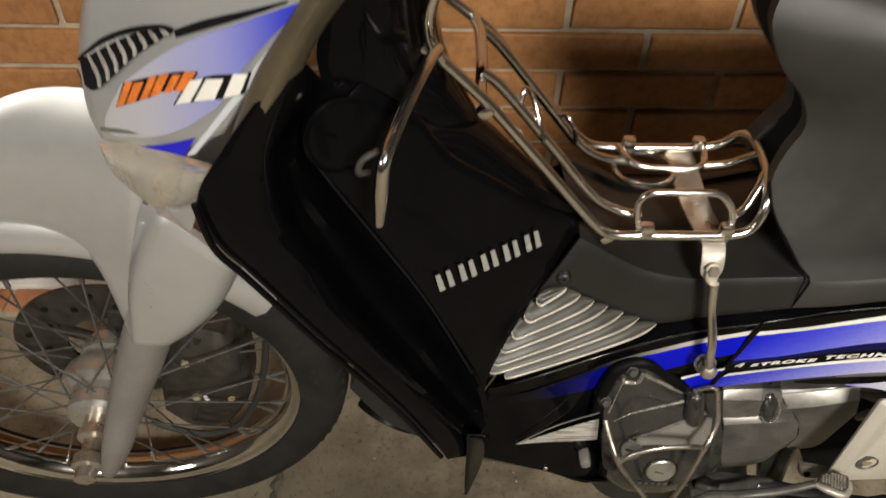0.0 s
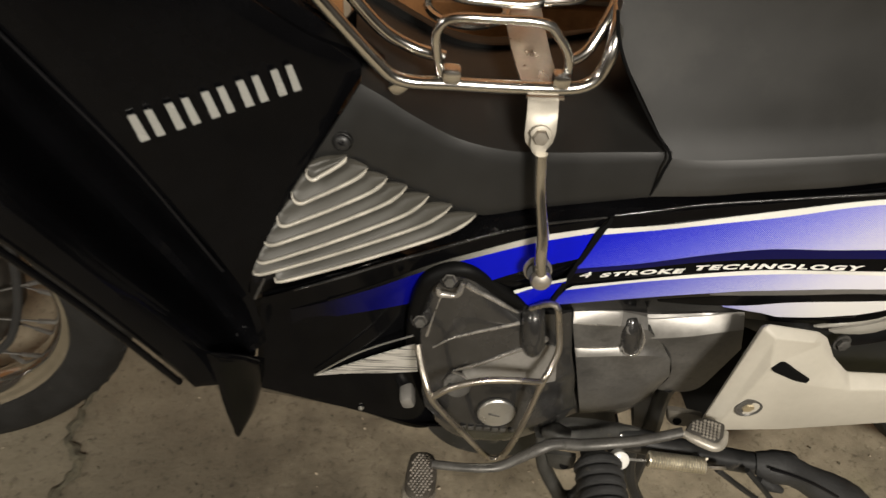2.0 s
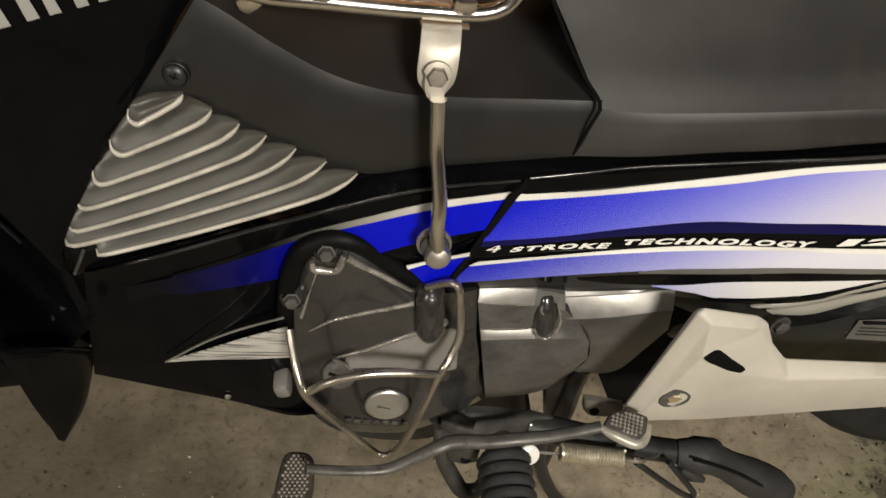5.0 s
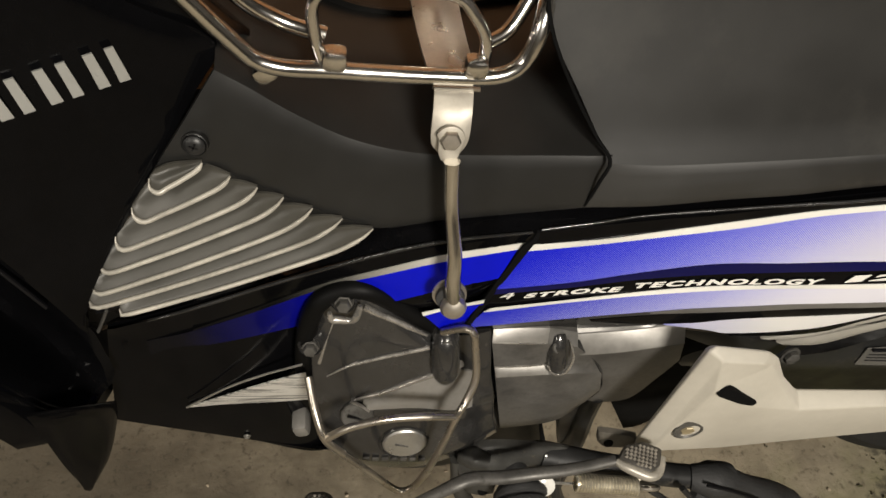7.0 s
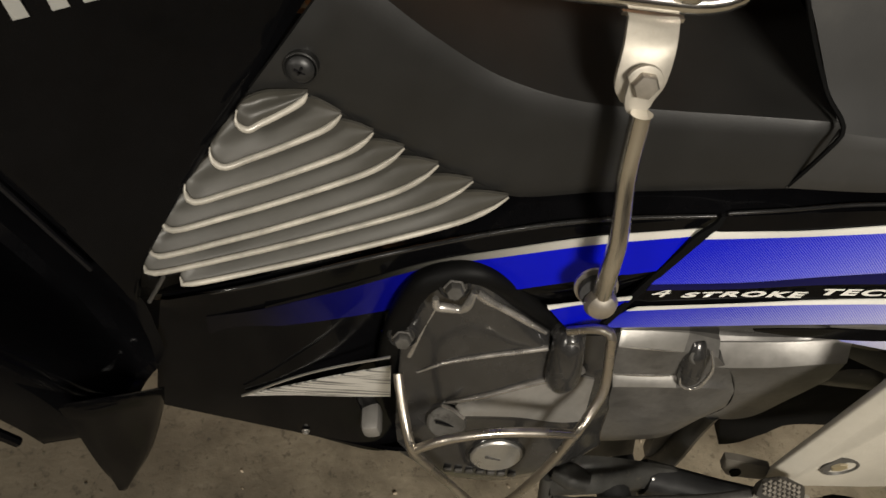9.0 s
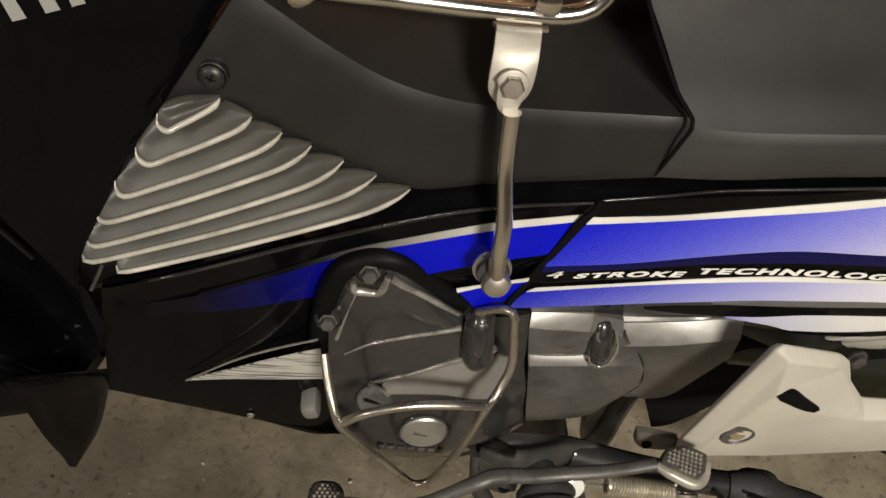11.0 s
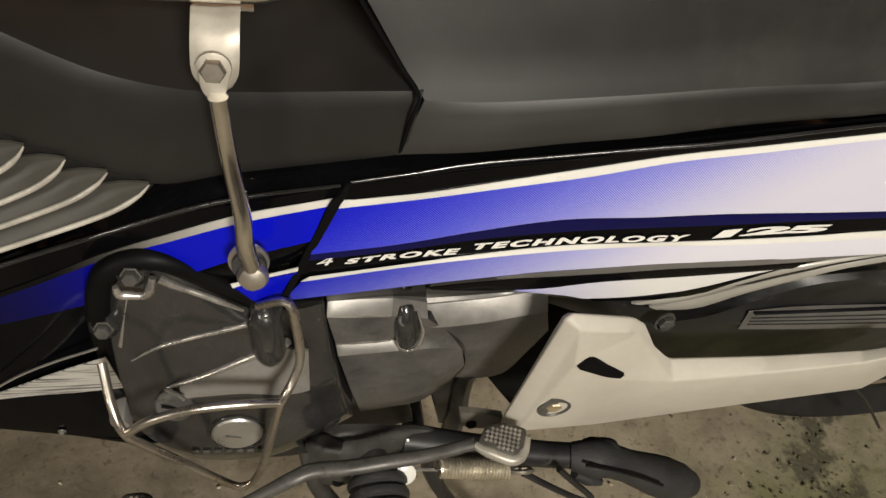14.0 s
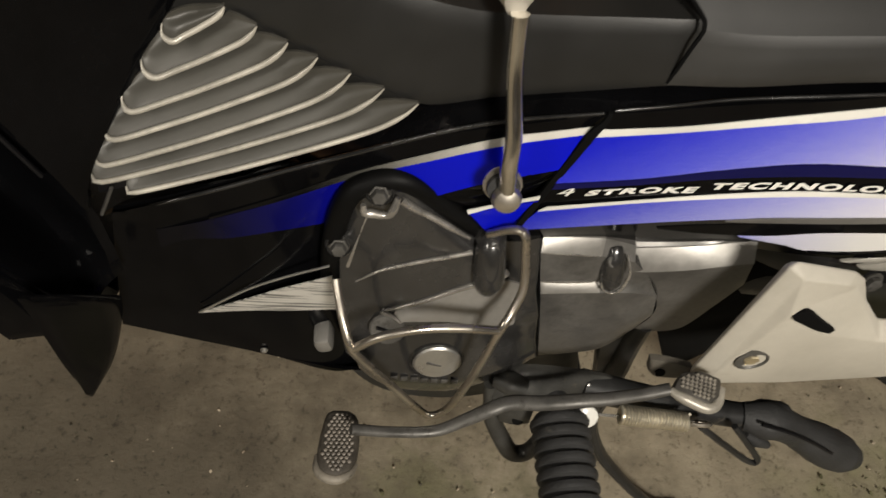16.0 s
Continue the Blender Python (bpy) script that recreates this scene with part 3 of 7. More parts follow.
def wheel(name, turn, width, disc, label):
    """A spoked wheel round the origin, its axle along y."""
    tyre_p = [(0.2225, -0.0280), (0.232, -0.032), (0.250, -0.5 * width), (0.266, -0.44 * width), (0.276, -0.26 * width), (0.280, 0), (0.276, 0.26 * width), (0.266, 0.44 * width), (0.250, 0.5 * width), (0.232, 0.032), (0.2225, 0.0280), (0.219, 0)]
    w = part(name, moved(lathe([(0.030, -0.052), (0.034, -0.045), (0.034, -0.03), (0.026, -0.026), (0.024, 0), (0.026, 0.026), (0.034, 0.03), (0.034, 0.045), (0.028, 0.05), (0.0, 0.05)], 32), turn), ALLOY, BIKE, label)
    tyre = part("tyre", moved(lathe(tyre_p, 96, closed=True), turn), TYRE, w, "dusty black tyre")
    tread = bmesh.new()
    for k in range(72):
        a = 2 * math.pi * k / 72
        for s in (-1, 1):
            m = turn @ Matrix.Rotation(-a, 4, "Y") @ pose(0.2676, s * 0.017, 0, 0, 0, 0) @ pose(0, 0, 0, s * 24, 0, 0)
            bmesh.ops.create_cube(tread, size=1, matrix=m @ pose(0, 0, 0, 0, 0, -s * 32) @ Matrix.Diagonal((0.006, 0.017, 0.010, 1)))
    part("tread", tread, TYRE, w)
    half = [(0.204, 0), (0.2065, 0.009), (0.2105, 0.016), (0.2150, 0.0200), (0.2180, 0.0205), (0.2205, 0.0225), (0.2235, 0.0255), (0.2265, 0.0265), (0.2290, 0.0250), (0.2285, 0.0215), (0.222, 0.019), (0.214, 0.012), (0.209, 0)]
    rim_p = half + [(r, -y) for r, y in half[-2:0:-1]]
    part("rim", moved(lathe(rim_p, 96, closed=True), turn), RIM, w, "chromed steel rim with light rust")
    for k in range(36):
        side = 1 if k % 2 else -1
        lean = 1 if (k // 2) % 2 else -1
        a = 2 * math.pi * k / 36
        b = a + lean * 0.75
        h = Vector((0.031 * math.cos(b), side * 0.036, 0.031 * math.sin(b)))
        r = Vector((0.206 * math.cos(a), side * 0.004, 0.206 * math.sin(a)))
        bm = tube([h, r], 0.0013, 1, 5)
        tube([r.lerp(h, 0.09), r.lerp(h, -0.01)], 0.0027, 1, 6, bm=bm)
        part("spoke", moved(bm, turn), LEVER, w)
    if disc:
        bm = lathe([(0.052, 0.052), (0.110, 0.052), (0.110, 0.056), (0.052, 0.056)], 64, closed=True, axis=(0, 1, 0))
        d = part("brake_disc", moved(bm, turn), DISC, w, "dark rusty brake disc")
        for k in range(5):
            a = 2 * math.pi * k / 5
            part("disc_arm", moved(block((0.044 * math.cos(a), 0.053, 0.044 * math.sin(a)), (0.045, 0.006, 0.018), (0, -math.degrees(a), 0), 0.002), turn), DISC, d)
        for k in range(20):
            a = 2 * math.pi * k / 20
            part("disc_hole", moved(lathe([(0, 0), (0.0042, 0), (0.0042, 0.0008), (0, 0.0008)], 10, (math.cos(a) * (0.075 + 0.018 * (k % 2)), 0.0516, math.sin(a) * (0.075 + 0.018 * (k % 2)))), turn), INK, d)
    return w


def front_end():
    w = wheel("front_wheel", TURNED, 0.074, True, "spoked front wheel turned slightly aside")
    hub = lathe([(0.0, -0.01), (0.044, -0.01), (0.047, 0.0), (0.046, 0.012), (0.034, 0.018), (0.031, 0.034), (0.024, 0.046), (0.020, 0.05)], 40)
    part("hub_cover", moved(hub, TURNED), ALLOY, w, "bright alloy hub")
    axle = lathe([(0.014, 0.04), (0.014, 0.064), (0.017, 0.066), (0.017, 0.074), (0.010, 0.076), (0.010, 0.094), (0.016, 0.096), (0.016, 0.108), (0.011, 0.11), (0.011, 0.122), (0, 0.122)], 20)
    part("axle", moved(axle, TURNED), STEEL, w, "dull steel axle and nut")
    c = part("brake_caliper", loft([
        [(-0.315, 0.545, 0.307), (-0.279, 0.540, 0.339), (-0.243, 0.540, 0.331), (-0.223, 0.548, 0.287)],
        [(-0.328, 0.535, 0.256), (-0.279, 0.528, 0.284), (-0.242, 0.528, 0.274), (-0.223, 0.540, 0.238)],
        [(-0.347, 0.545, 0.166), (-0.314, 0.540, 0.136), (-0.272, 0.540, 0.145), (-0.240, 0.548, 0.181)]], 16, 5, 0.035, roll=0.004), DISC, w, "dark brake caliper with brass-coloured pins")
    for p in [(-0.264, 0.536, 0.302), (-0.252, 0.536, 0.289), (-0.289, 0.534, 0.292), (-0.291, 0.534, 0.222), (-0.251, 0.538, 0.216)]:
        part("caliper_pin", lathe([(0, -0.004), (0.0062, -0.004), (0.0062, 0.004), (0.004, 0.007), (0, 0.007)], 14, p, (0.1, -0.9, 0.3)), GOLD, c)
    for p, q in ([(-0.310, 0.536, 0.289), (-0.228, 0.540, 0.273)], [(-0.328, 0.536, 0.212), (-0.242, 0.540, 0.213)], [(-0.269, 0.538, 0.330), (-0.308, 0.538, 0.164)]):
        part("caliper_rib", tube([p, q], 0.0045, 4, 8), DISC, c)
    part("caliper_tag", block([(-0.277, 0.526, 0.227)][0], (0.005, 0.002, 0.011), (0, -14, 0), 0.0005), WHITE, c)
    part("brake_hose", tube([(-0.189, 0.530, 0.341), (-0.199, 0.530, 0.287), (-0.217, 0.528, 0.226), (-0.246, 0.526, 0.173), (-0.290, 0.525, 0.148), (-0.339, 0.528, 0.157), (-0.358, 0.530, 0.170)], 0.0042, 40, 8), RUBBER, w)

    # fork legs, in the frame of the turned wheel
    up = Vector((0.46, 0, 0.888))
    for side in (-1, 1):
        o = Vector((0.020, side * 0.098, -0.010))
        if side < 0:
            f = part("front_fork", tube([(-0.2475, 0.426, 0.500), (-0.270, 0.425, 0.450), (-0.305, 0.423, 0.370), (-0.338, 0.421, 0.290), (-0.3525, 0.420, 0.258), (-0.3575, 0.420, 0.247)], [0.0220, 0.0212, 0.0190, 0.0168, 0.0152, 0.0085], 48, 24), FORK, BIKE, "silver fork leg with a plastic cover")
            part("fork_cover", loft([
                [(-0.220, 0.440, 0.628), (-0.241, 0.438, 0.578), (-0.256, 0.436, 0.538), (-0.268, 0.430, 0.484)],
                [(-0.2204, 0.420, 0.637), (-0.238, 0.414, 0.590), (-0.2505, 0.411, 0.548), (-0.2635, 0.411, 0.489)],
                [(-0.190, 0.397, 0.648), (-0.217, 0.398, 0.597), (-0.238, 0.400, 0.548), (-0.254, 0.404, 0.491)],
                [(-0.153, 0.399, 0.604), (-0.178, 0.398, 0.556), (-0.205, 0.400, 0.520), (-0.230, 0.405, 0.493)],
                [(-0.148, 0.432, 0.585), (-0.172, 0.432, 0.540), (-0.200, 0.432, 0.505), (-0.228, 0.427, 0.483)]], 28, 6, 0.010, roll=0.003), SILVER, f)
            continue
        f = part("front_fork", moved(tube([o - up * 0.030, o - up * 0.016, o, o + up * 0.12, o + up * 0.24], [0.012, 0.0185, 0.019, 0.0185, 0.0185], 24, 20, smooth=False), TURNED), SILVER, BIKE, "silver fork leg with a plastic cover")
        cover = tube([o + up * 0.185, o + up * 0.192, o + up * 0.26, o + up * 0.36, o + up * 0.46], [0.022, 0.0265, 0.034, 0.044, 0.046], 24, 24)
        part("fork_cover", moved(cover, TURNED), SILVER, f)
        part("fork_bolt", moved(hex_bolt(o - up * 0.012 + Vector((0, side * 0.02, 0)), 0.007, 0.008, (0, side, 0)), TURNED), STEEL, f)

    # mudguard: an arched shell round the tyre
    rows = []
    for a in range(42, 168, 3):
        t = radians(a)
        drop = 0.262 + 0.006 * math.sin(t)
        line = []
        for r, y in ((drop, -0.062), (0.280, -0.066), (0.296, -0.058), (0.310, -0.034), (0.314, 0), (0.310, 0.034), (0.296, 0.058), (0.280, 0.066), (drop, 0.062)):
            r2 = r + 0.03 * max(0, math.sin(t)) ** 2
            line.append(Vector((-r2 * math.cos(t) * -1, y, r2 * math.sin(t))))
        rows.append(line)
    bm = bmesh.new()
    for shift in (0, 1):
        vs = [[bm.verts.new(p * (1 - 0.008 * shift)) for p in r] for r in rows]
        for a, b in zip(vs, vs[1:]):
            for i in range(len(a) - 1):
                bm.faces.new((a[i], a[i + 1], b[i + 1], b[i]))
    g = part("mudguard", moved(bm, TURNED), SILVER, BIKE, "silver front mudguard", 60)
    side = loft([
        [(-0.368, 0.452, 0.676), (-0.311, 0.460, 0.706), (-0.264, 0.462, 0.715), (-0.229, 0.455, 0.705), (-0.215, 0.435, 0.649)],
        [(-0.378, 0.440, 0.643), (-0.325, 0.446, 0.655), (-0.278, 0.444, 0.657), (-0.246, 0.438, 0.646), (-0.230, 0.430, 0.613)],
        [(-0.412, 0.450, 0.579), (-0.353, 0.450, 0.590), (-0.314, 0.450, 0.583), (-0.291, 0.450, 0.546), (-0.285, 0.445, 0.442)]], 24, 6, 0.004, roll=0.003)
    part("mudguard_side", side, SILVER, g)


def cowl():
    c = part("front_cowl", loft([
        [(-0.190, 0.433, 0.851), (-0.129, 0.408, 0.873), (-0.070, 0.381, 0.884), (-0.020, 0.356, 0.885)],
        [(-0.223, 0.431, 0.778), (-0.171, 0.412, 0.808), (-0.106, 0.387, 0.838), (-0.046, 0.362, 0.857)],
        [(-0.232, 0.423, 0.728), (-0.184, 0.405, 0.751), (-0.133, 0.386, 0.776), (-0.091, 0.370, 0.798)],
        [(-0.226, 0.415, 0.707), (-0.193, 0.400, 0.714), (-0.162, 0.386, 0.722), (-0.129, 0.375, 0.743)]], 30, 6, 0.006, roll=0.003), SILVER, BIKE, "silver headlamp cowl with blue graphics")
    part("cowl_sticker", loft([
        [(-0.197, 0.411, 0.755), (-0.152, 0.397, 0.790), (-0.105, 0.380, 0.816), (-0.066, 0.366, 0.837)],
        [(-0.217, 0.413, 0.725), (-0.175, 0.398, 0.751), (-0.136, 0.385, 0.777), (-0.105, 0.374, 0.795)],
        [(-0.213, 0.409, 0.716), (-0.181, 0.395, 0.726), (-0.154, 0.386, 0.741), (-0.130, 0.379, 0.761)]], 24, 6, 0.001, roll=0.0003), COWL_FADE, c, "lilac to blue graphic")
    part("cowl_stripe", loft([
        [(-0.0665, 0.366, 0.8385), (-0.0945, 0.370, 0.8025), (-0.1245, 0.375, 0.7635), (-0.1575, 0.382, 0.7215)],
        [(-0.0595, 0.363, 0.8405), (-0.0875, 0.368, 0.8045), (-0.1180, 0.373, 0.7655), (-0.1510, 0.380, 0.7245)]], 20, 2, 0.001, roll=0.0003), PALE_BLUE, c, "pale graphic stripe")
    part("cowl_shade", loft([
        [(-0.150, 0.3965, 0.8010), (-0.130, 0.390, 0.8110), (-0.105, 0.381, 0.8215), (-0.078, 0.371, 0.8335)],
        [(-0.150, 0.3960, 0.7965), (-0.130, 0.3885, 0.8065), (-0.105, 0.380, 0.8185), (-0.078, 0.3705, 0.8325)]], 16, 2, 0.001, roll=0.0003), INK, c, "black graphic wedge")
    part("cowl_line", loft([
        [(-0.222, 0.4135, 0.7190), (-0.205, 0.406, 0.7235), (-0.186, 0.398, 0.7265)],
        [(-0.222, 0.4130, 0.7165), (-0.205, 0.4055, 0.7205), (-0.186, 0.3975, 0.7250)]], 12, 2, 0.001, roll=0.0003), GREY_LABEL, c)
    part("cowl_wedge", loft([
        [(-0.191, 0.397, 0.716), (-0.168, 0.388, 0.726), (-0.149, 0.381, 0.736)],
        [(-0.186, 0.395, 0.717), (-0.170, 0.387, 0.720), (-0.159, 0.382, 0.721)]], 12, 2, 0.001, roll=0.0003), fade("wedge blue", [(0, (0.02, 0.02, 0.40)), (1, (0.02, 0.02, 0.5))], -0.3, 0.1), c)
    for m, pts, low, bars in ((ORANGE, [(-0.194, 0.407, 0.758), (-0.174, 0.400, 0.767), (-0.154, 0.392, 0.776), (-0.138, 0.385, 0.781)], [(-0.205, 0.408, 0.739), (-0.182, 0.400, 0.751), (-0.165, 0.394, 0.760), (-0.148, 0.387, 0.767)], 6),
                              (WHITE, [(-0.147, 0.387, 0.773), (-0.130, 0.381, 0.781), (-0.116, 0.375, 0.786), (-0.103, 0.370, 0.791)], [(-0.161, 0.390, 0.754), (-0.142, 0.382, 0.763), (-0.124, 0.375, 0.770), (-0.110, 0.370, 0.777)], 3)):
        dark = [[(x - 0.0004, y + 0.0008, z - 0.0006) for x, y, z in pts], [(x + 0.0004, y + 0.0008, z - 0.0006) for x, y, z in low]]
        part("emblem_edge", loft(dark, 12, 2, 0.001, roll=0.0003), INK, c)
        hi, lo = curve(pts, bars * 6), curve(low, bars * 6)
        for k in range(bars):
            i, j = 6 * k + (0 if k % 2 else 1), 6 * k + 5
            drop = 0.12 if k % 3 == 1 else 0.0
            part("emblem", loft([[hi[i].lerp(lo[i], drop), hi[j].lerp(lo[j], drop + 0.05)], [lo[i], lo[j]]], 4, 2, 0.001, roll=0.0003), m, c)
    brim = [(-0.2264, 0.428, 0.7616), (-0.221, 0.427, 0.7663), (-0.2008, 0.421, 0.781), (-0.1782, 0.412, 0.7925), (-0.1572, 0.402, 0.8003), (-0.1515, 0.398, 0.800)]
    base = [(-0.2246, 0.419, 0.7481), (-0.2187, 0.416, 0.7458), (-0.2056, 0.412, 0.7558), (-0.1805, 0.406, 0.778), (-0.1583, 0.400, 0.794), (-0.1515, 0.398, 0.7985)]
    v = part("cowl_vent", loft([brim, base], 20, 3, 0.003, roll=0.0006), INK, c, "black cooling vent with slats")
    part("vent_brim", tube([(x, y - 0.0010, z + 0.0004) for x, y, z in brim], [0.0008, 0.0018, 0.0018, 0.0010], 24, 8), INK, v)
    hi, lo = curve(brim, 18), curve(base, 18)
    for k in range(2, 17, 2):
        a, b = hi[k] + Vector((0, -0.0010, -0.0012)), lo[min(18, k + 1)] + Vector((0, -0.0012, 0.0006))
        part("slat", tube([a, a.lerp(b, 0.5) + Vector((0.0026, -0.0010, -0.0012)), b], [0.0008, 0.0022, 0.0012], 14, 8), SLAT, v)
    s = part("turn_signal", loft([
        [(-0.234, 0.427, 0.692), (-0.199, 0.412, 0.701), (-0.169, 0.397, 0.703), (-0.144, 0.386, 0.705)],
        [(-0.236, 0.431, 0.674), (-0.211, 0.418, 0.669), (-0.186, 0.406, 0.672), (-0.154, 0.395, 0.691)],
        [(-0.228, 0.420, 0.676), (-0.214, 0.411, 0.668), (-0.194, 0.400, 0.663), (-0.160, 0.388, 0.684)]], 16, 4, 0.006, roll=0), ALLOY, BIKE, "clear front turn signal with a dull lens")
    part("lens", loft([
        [(-0.228, 0.415, 0.705), (-0.192, 0.400, 0.714), (-0.161, 0.385, 0.716), (-0.136, 0.373, 0.719)],
        [(-0.218, 0.397, 0.706), (-0.194, 0.385, 0.706), (-0.165, 0.371, 0.710), (-0.133, 0.359, 0.727)],
        [(-0.223, 0.408, 0.685), (-0.209, 0.399, 0.675), (-0.190, 0.387, 0.669), (-0.158, 0.376, 0.686)]], 24, 8, 0.003, roll=0.002), LENS, s, "clear ribbed lens")
    part("bulb", moved(lathe([(0, -0.012), (0.008, -0.01), (0.010, 0), (0.008, 0.01), (0, 0.012)], 14), Matrix.Translation([(-0.177, 0.391, 0.691)][0])), GOLD, s)


def leg_shield():
    s = part("leg_shield", loft([
        [(-0.098, 0.352, 0.785), (-0.123, 0.350, 0.751), (-0.147, 0.350, 0.711), (-0.143, 0.350, 0.672), (-0.126, 0.350, 0.643), (-0.088, 0.350, 0.576), (-0.033, 0.352, 0.482), (-0.001, 0.356, 0.412), (0.011, 0.358, 0.380)],
        [(-0.075, 0.362, 0.800), (-0.094, 0.360, 0.760), (-0.105, 0.360, 0.721), (-0.099, 0.360, 0.672), (-0.071, 0.362, 0.598), (-0.024, 0.365, 0.507), (0.014, 0.370, 0.431), (0.031, 0.372, 0.387), (0.036, 0.372, 0.368)],
        [(-0.070, 0.410, 0.756), (-0.095, 0.420, 0.709), (-0.104, 0.430, 0.660), (-0.082, 0.432, 0.587), (-0.046, 0.430, 0.505), (-0.001, 0.425, 0.428), (0.030, 0.415, 0.380), (0.041, 0.402, 0.375), (0.045, 0.395, 0.370)],
        [(-0.049, 0.425, 0.746), (-0.073, 0.410, 0.727), (-0.083, 0.400, 0.703), (-0.061, 0.404, 0.660), (-0.036, 0.407, 0.607), (0.003, 0.411, 0.521), (0.041, 0.414, 0.427), (0.049, 0.411, 0.392), (0.052, 0.408, 0.367)]], 60, 6, 0.004, roll=0.004), BLACK_GLOSS, BIKE, "glossy black leg shield with dusty scratches")
    part("wing_tip", loft([
        [(0.027, 0.357, 0.427), (0.028, 0.358, 0.401), (0.028, 0.360, 0.351), (0.029, 0.364, 0.304)],
        [(0.043, 0.376, 0.396), (0.039, 0.374, 0.365), (0.035, 0.369, 0.331), (0.030, 0.364, 0.301)],
        [(0.052, 0.395, 0.363), (0.050, 0.392, 0.345), (0.043, 0.380, 0.319), (0.031, 0.365, 0.300)]], 20, 4, 0.004, roll=0.002), BLACK_GLOSS, s)
    part("shield_lip", tube([(-0.148, 0.350, 0.710), (-0.143, 0.349, 0.672), (-0.126, 0.349, 0.643), (-0.088, 0.349, 0.576), (-0.033, 0.351, 0.482), (0.005, 0.356, 0.396)], 0.0024, 50, 8), BLACK_GLOSS, s)
    # gloss black edge; the lit wall it mirrors is given as bronze colour
    part("shield_trim", loft([
        [(-0.060, 0.360, 0.852), (-0.078, 0.360, 0.826), (-0.098, 0.360, 0.797), (-0.120, 0.362, 0.754)],
        [(-0.048, 0.352, 0.857), (-0.069, 0.352, 0.826), (-0.086, 0.352, 0.796), (-0.108, 0.354, 0.756)],
        [(-0.039, 0.372, 0.846), (-0.064, 0.370, 0.812), (-0.081, 0.368, 0.781), (-0.100, 0.366, 0.747)]], 24, 4, 0.004, roll=0.002), SHEEN_PAINT, s, "black edge trim, its wall reflection painted bronze")
    part("lower_lip", loft([[(-0.178, 0.372, 0.684), (-0.165, 0.366, 0.689), (-0.152, 0.360, 0.702)], [(-0.176, 0.372, 0.680), (-0.164, 0.366, 0.670), (-0.153, 0.360, 0.692)]], 10, 2, 0.004), SILVER, s)

    p = part("inner_panel", loft([
        [(-0.049, 0.422, 0.749), (-0.073, 0.406, 0.729), (-0.082, 0.397, 0.706), (-0.061, 0.400, 0.663), (-0.035, 0.404, 0.611), (0.003, 0.408, 0.525), (0.038, 0.410, 0.441), (0.044, 0.410, 0.422)],
        [(-0.032, 0.426, 0.733), (-0.047, 0.413, 0.705), (-0.030, 0.414, 0.664), (-0.006, 0.418, 0.615), (0.012, 0.420, 0.575), (0.027, 0.418, 0.521), (0.041, 0.413, 0.455), (0.046, 0.410, 0.423)],
        [(-0.012, 0.434, 0.711), (0.010, 0.439, 0.675), (0.046, 0.451, 0.641), (0.088, 0.465, 0.601), (0.121, 0.477, 0.573), (0.110, 0.467, 0.549), (0.079, 0.442, 0.498), (0.048, 0.416, 0.442)]], 50, 8, 0.005, roll=0.002), BLACK_GLOSS, BIKE, "glossy black inner panel with a pale emblem")
    a, b, c, d = [Vector(v) for v in [(-0.005, 0.409, 0.579), (0.085, 0.457, 0.587), (-0.002, 0.408, 0.562), (0.092, 0.457, 0.570)]]
    right, up = (b - a), ((a - c) + (b - d)) / 2
    for k in range(10):
        bm = bmesh.new()
        u0, u1 = (k + (0.15 if k % 2 else 0.25)) / 10, (k + (0.62 if k % 2 else 0.75)) / 10
        corners = [a + right * u0 - up, a + right * u1 - up, a + right * (u1 + 0.004), a + right * (u0 + 0.012)]
        lo = [bm.verts.new(v) for v in corners]
        hi = [bm.verts.new(v + Vector((0.0004, -0.001, 0.0002))) for v in corners]
        bm.faces.new(hi)
        for i in range(4):
            bm.faces.new((lo[i], lo[(i + 1) % 4], hi[(i + 1) % 4], hi[i]))
        part("emblem_bar", bm, MARK_GREY, p, "pale grey emblem bar")
    at, n = Vector([(-0.063, 0.409, 0.718)][0]), Vector((0.48, -0.86, 0.16))
    part("round_cap", lathe([(0.027, -0.004), (0.027, 0.001), (0.025, 0.0025), (0.023, 0.001), (0, 0.0015)], 40, at, n), BLACK_GLOSS, p, "round black cap")
    part("panel_groove", tube([(-0.084, 0.397, 0.711), (-0.067, 0.399, 0.675), (-0.039, 0.403, 0.618), (-0.006, 0.407, 0.548), (0.032, 0.409, 0.451)], 0.0012, 40, 6), INK, p)

    part("steering_cover", loft([
        [(-0.045, 0.400, 0.857), (-0.060, 0.410, 0.813), (-0.075, 0.420, 0.774), (-0.072, 0.420, 0.732)],
        [(-0.024, 0.415, 0.851), (-0.029, 0.420, 0.801), (-0.031, 0.430, 0.748), (-0.022, 0.440, 0.697)],
        [(-0.001, 0.470, 0.827), (-0.006, 0.480, 0.776), (0.002, 0.480, 0.729), (0.027, 0.475, 0.681)],
        [(0.003, 0.520, 0.804), (-0.002, 0.520, 0.755), (0.009, 0.520, 0.701), (0.035, 0.520, 0.642)]], 24, 6, 0.01), BLACK_GLOSS, BIKE, "matte black steering column cover")
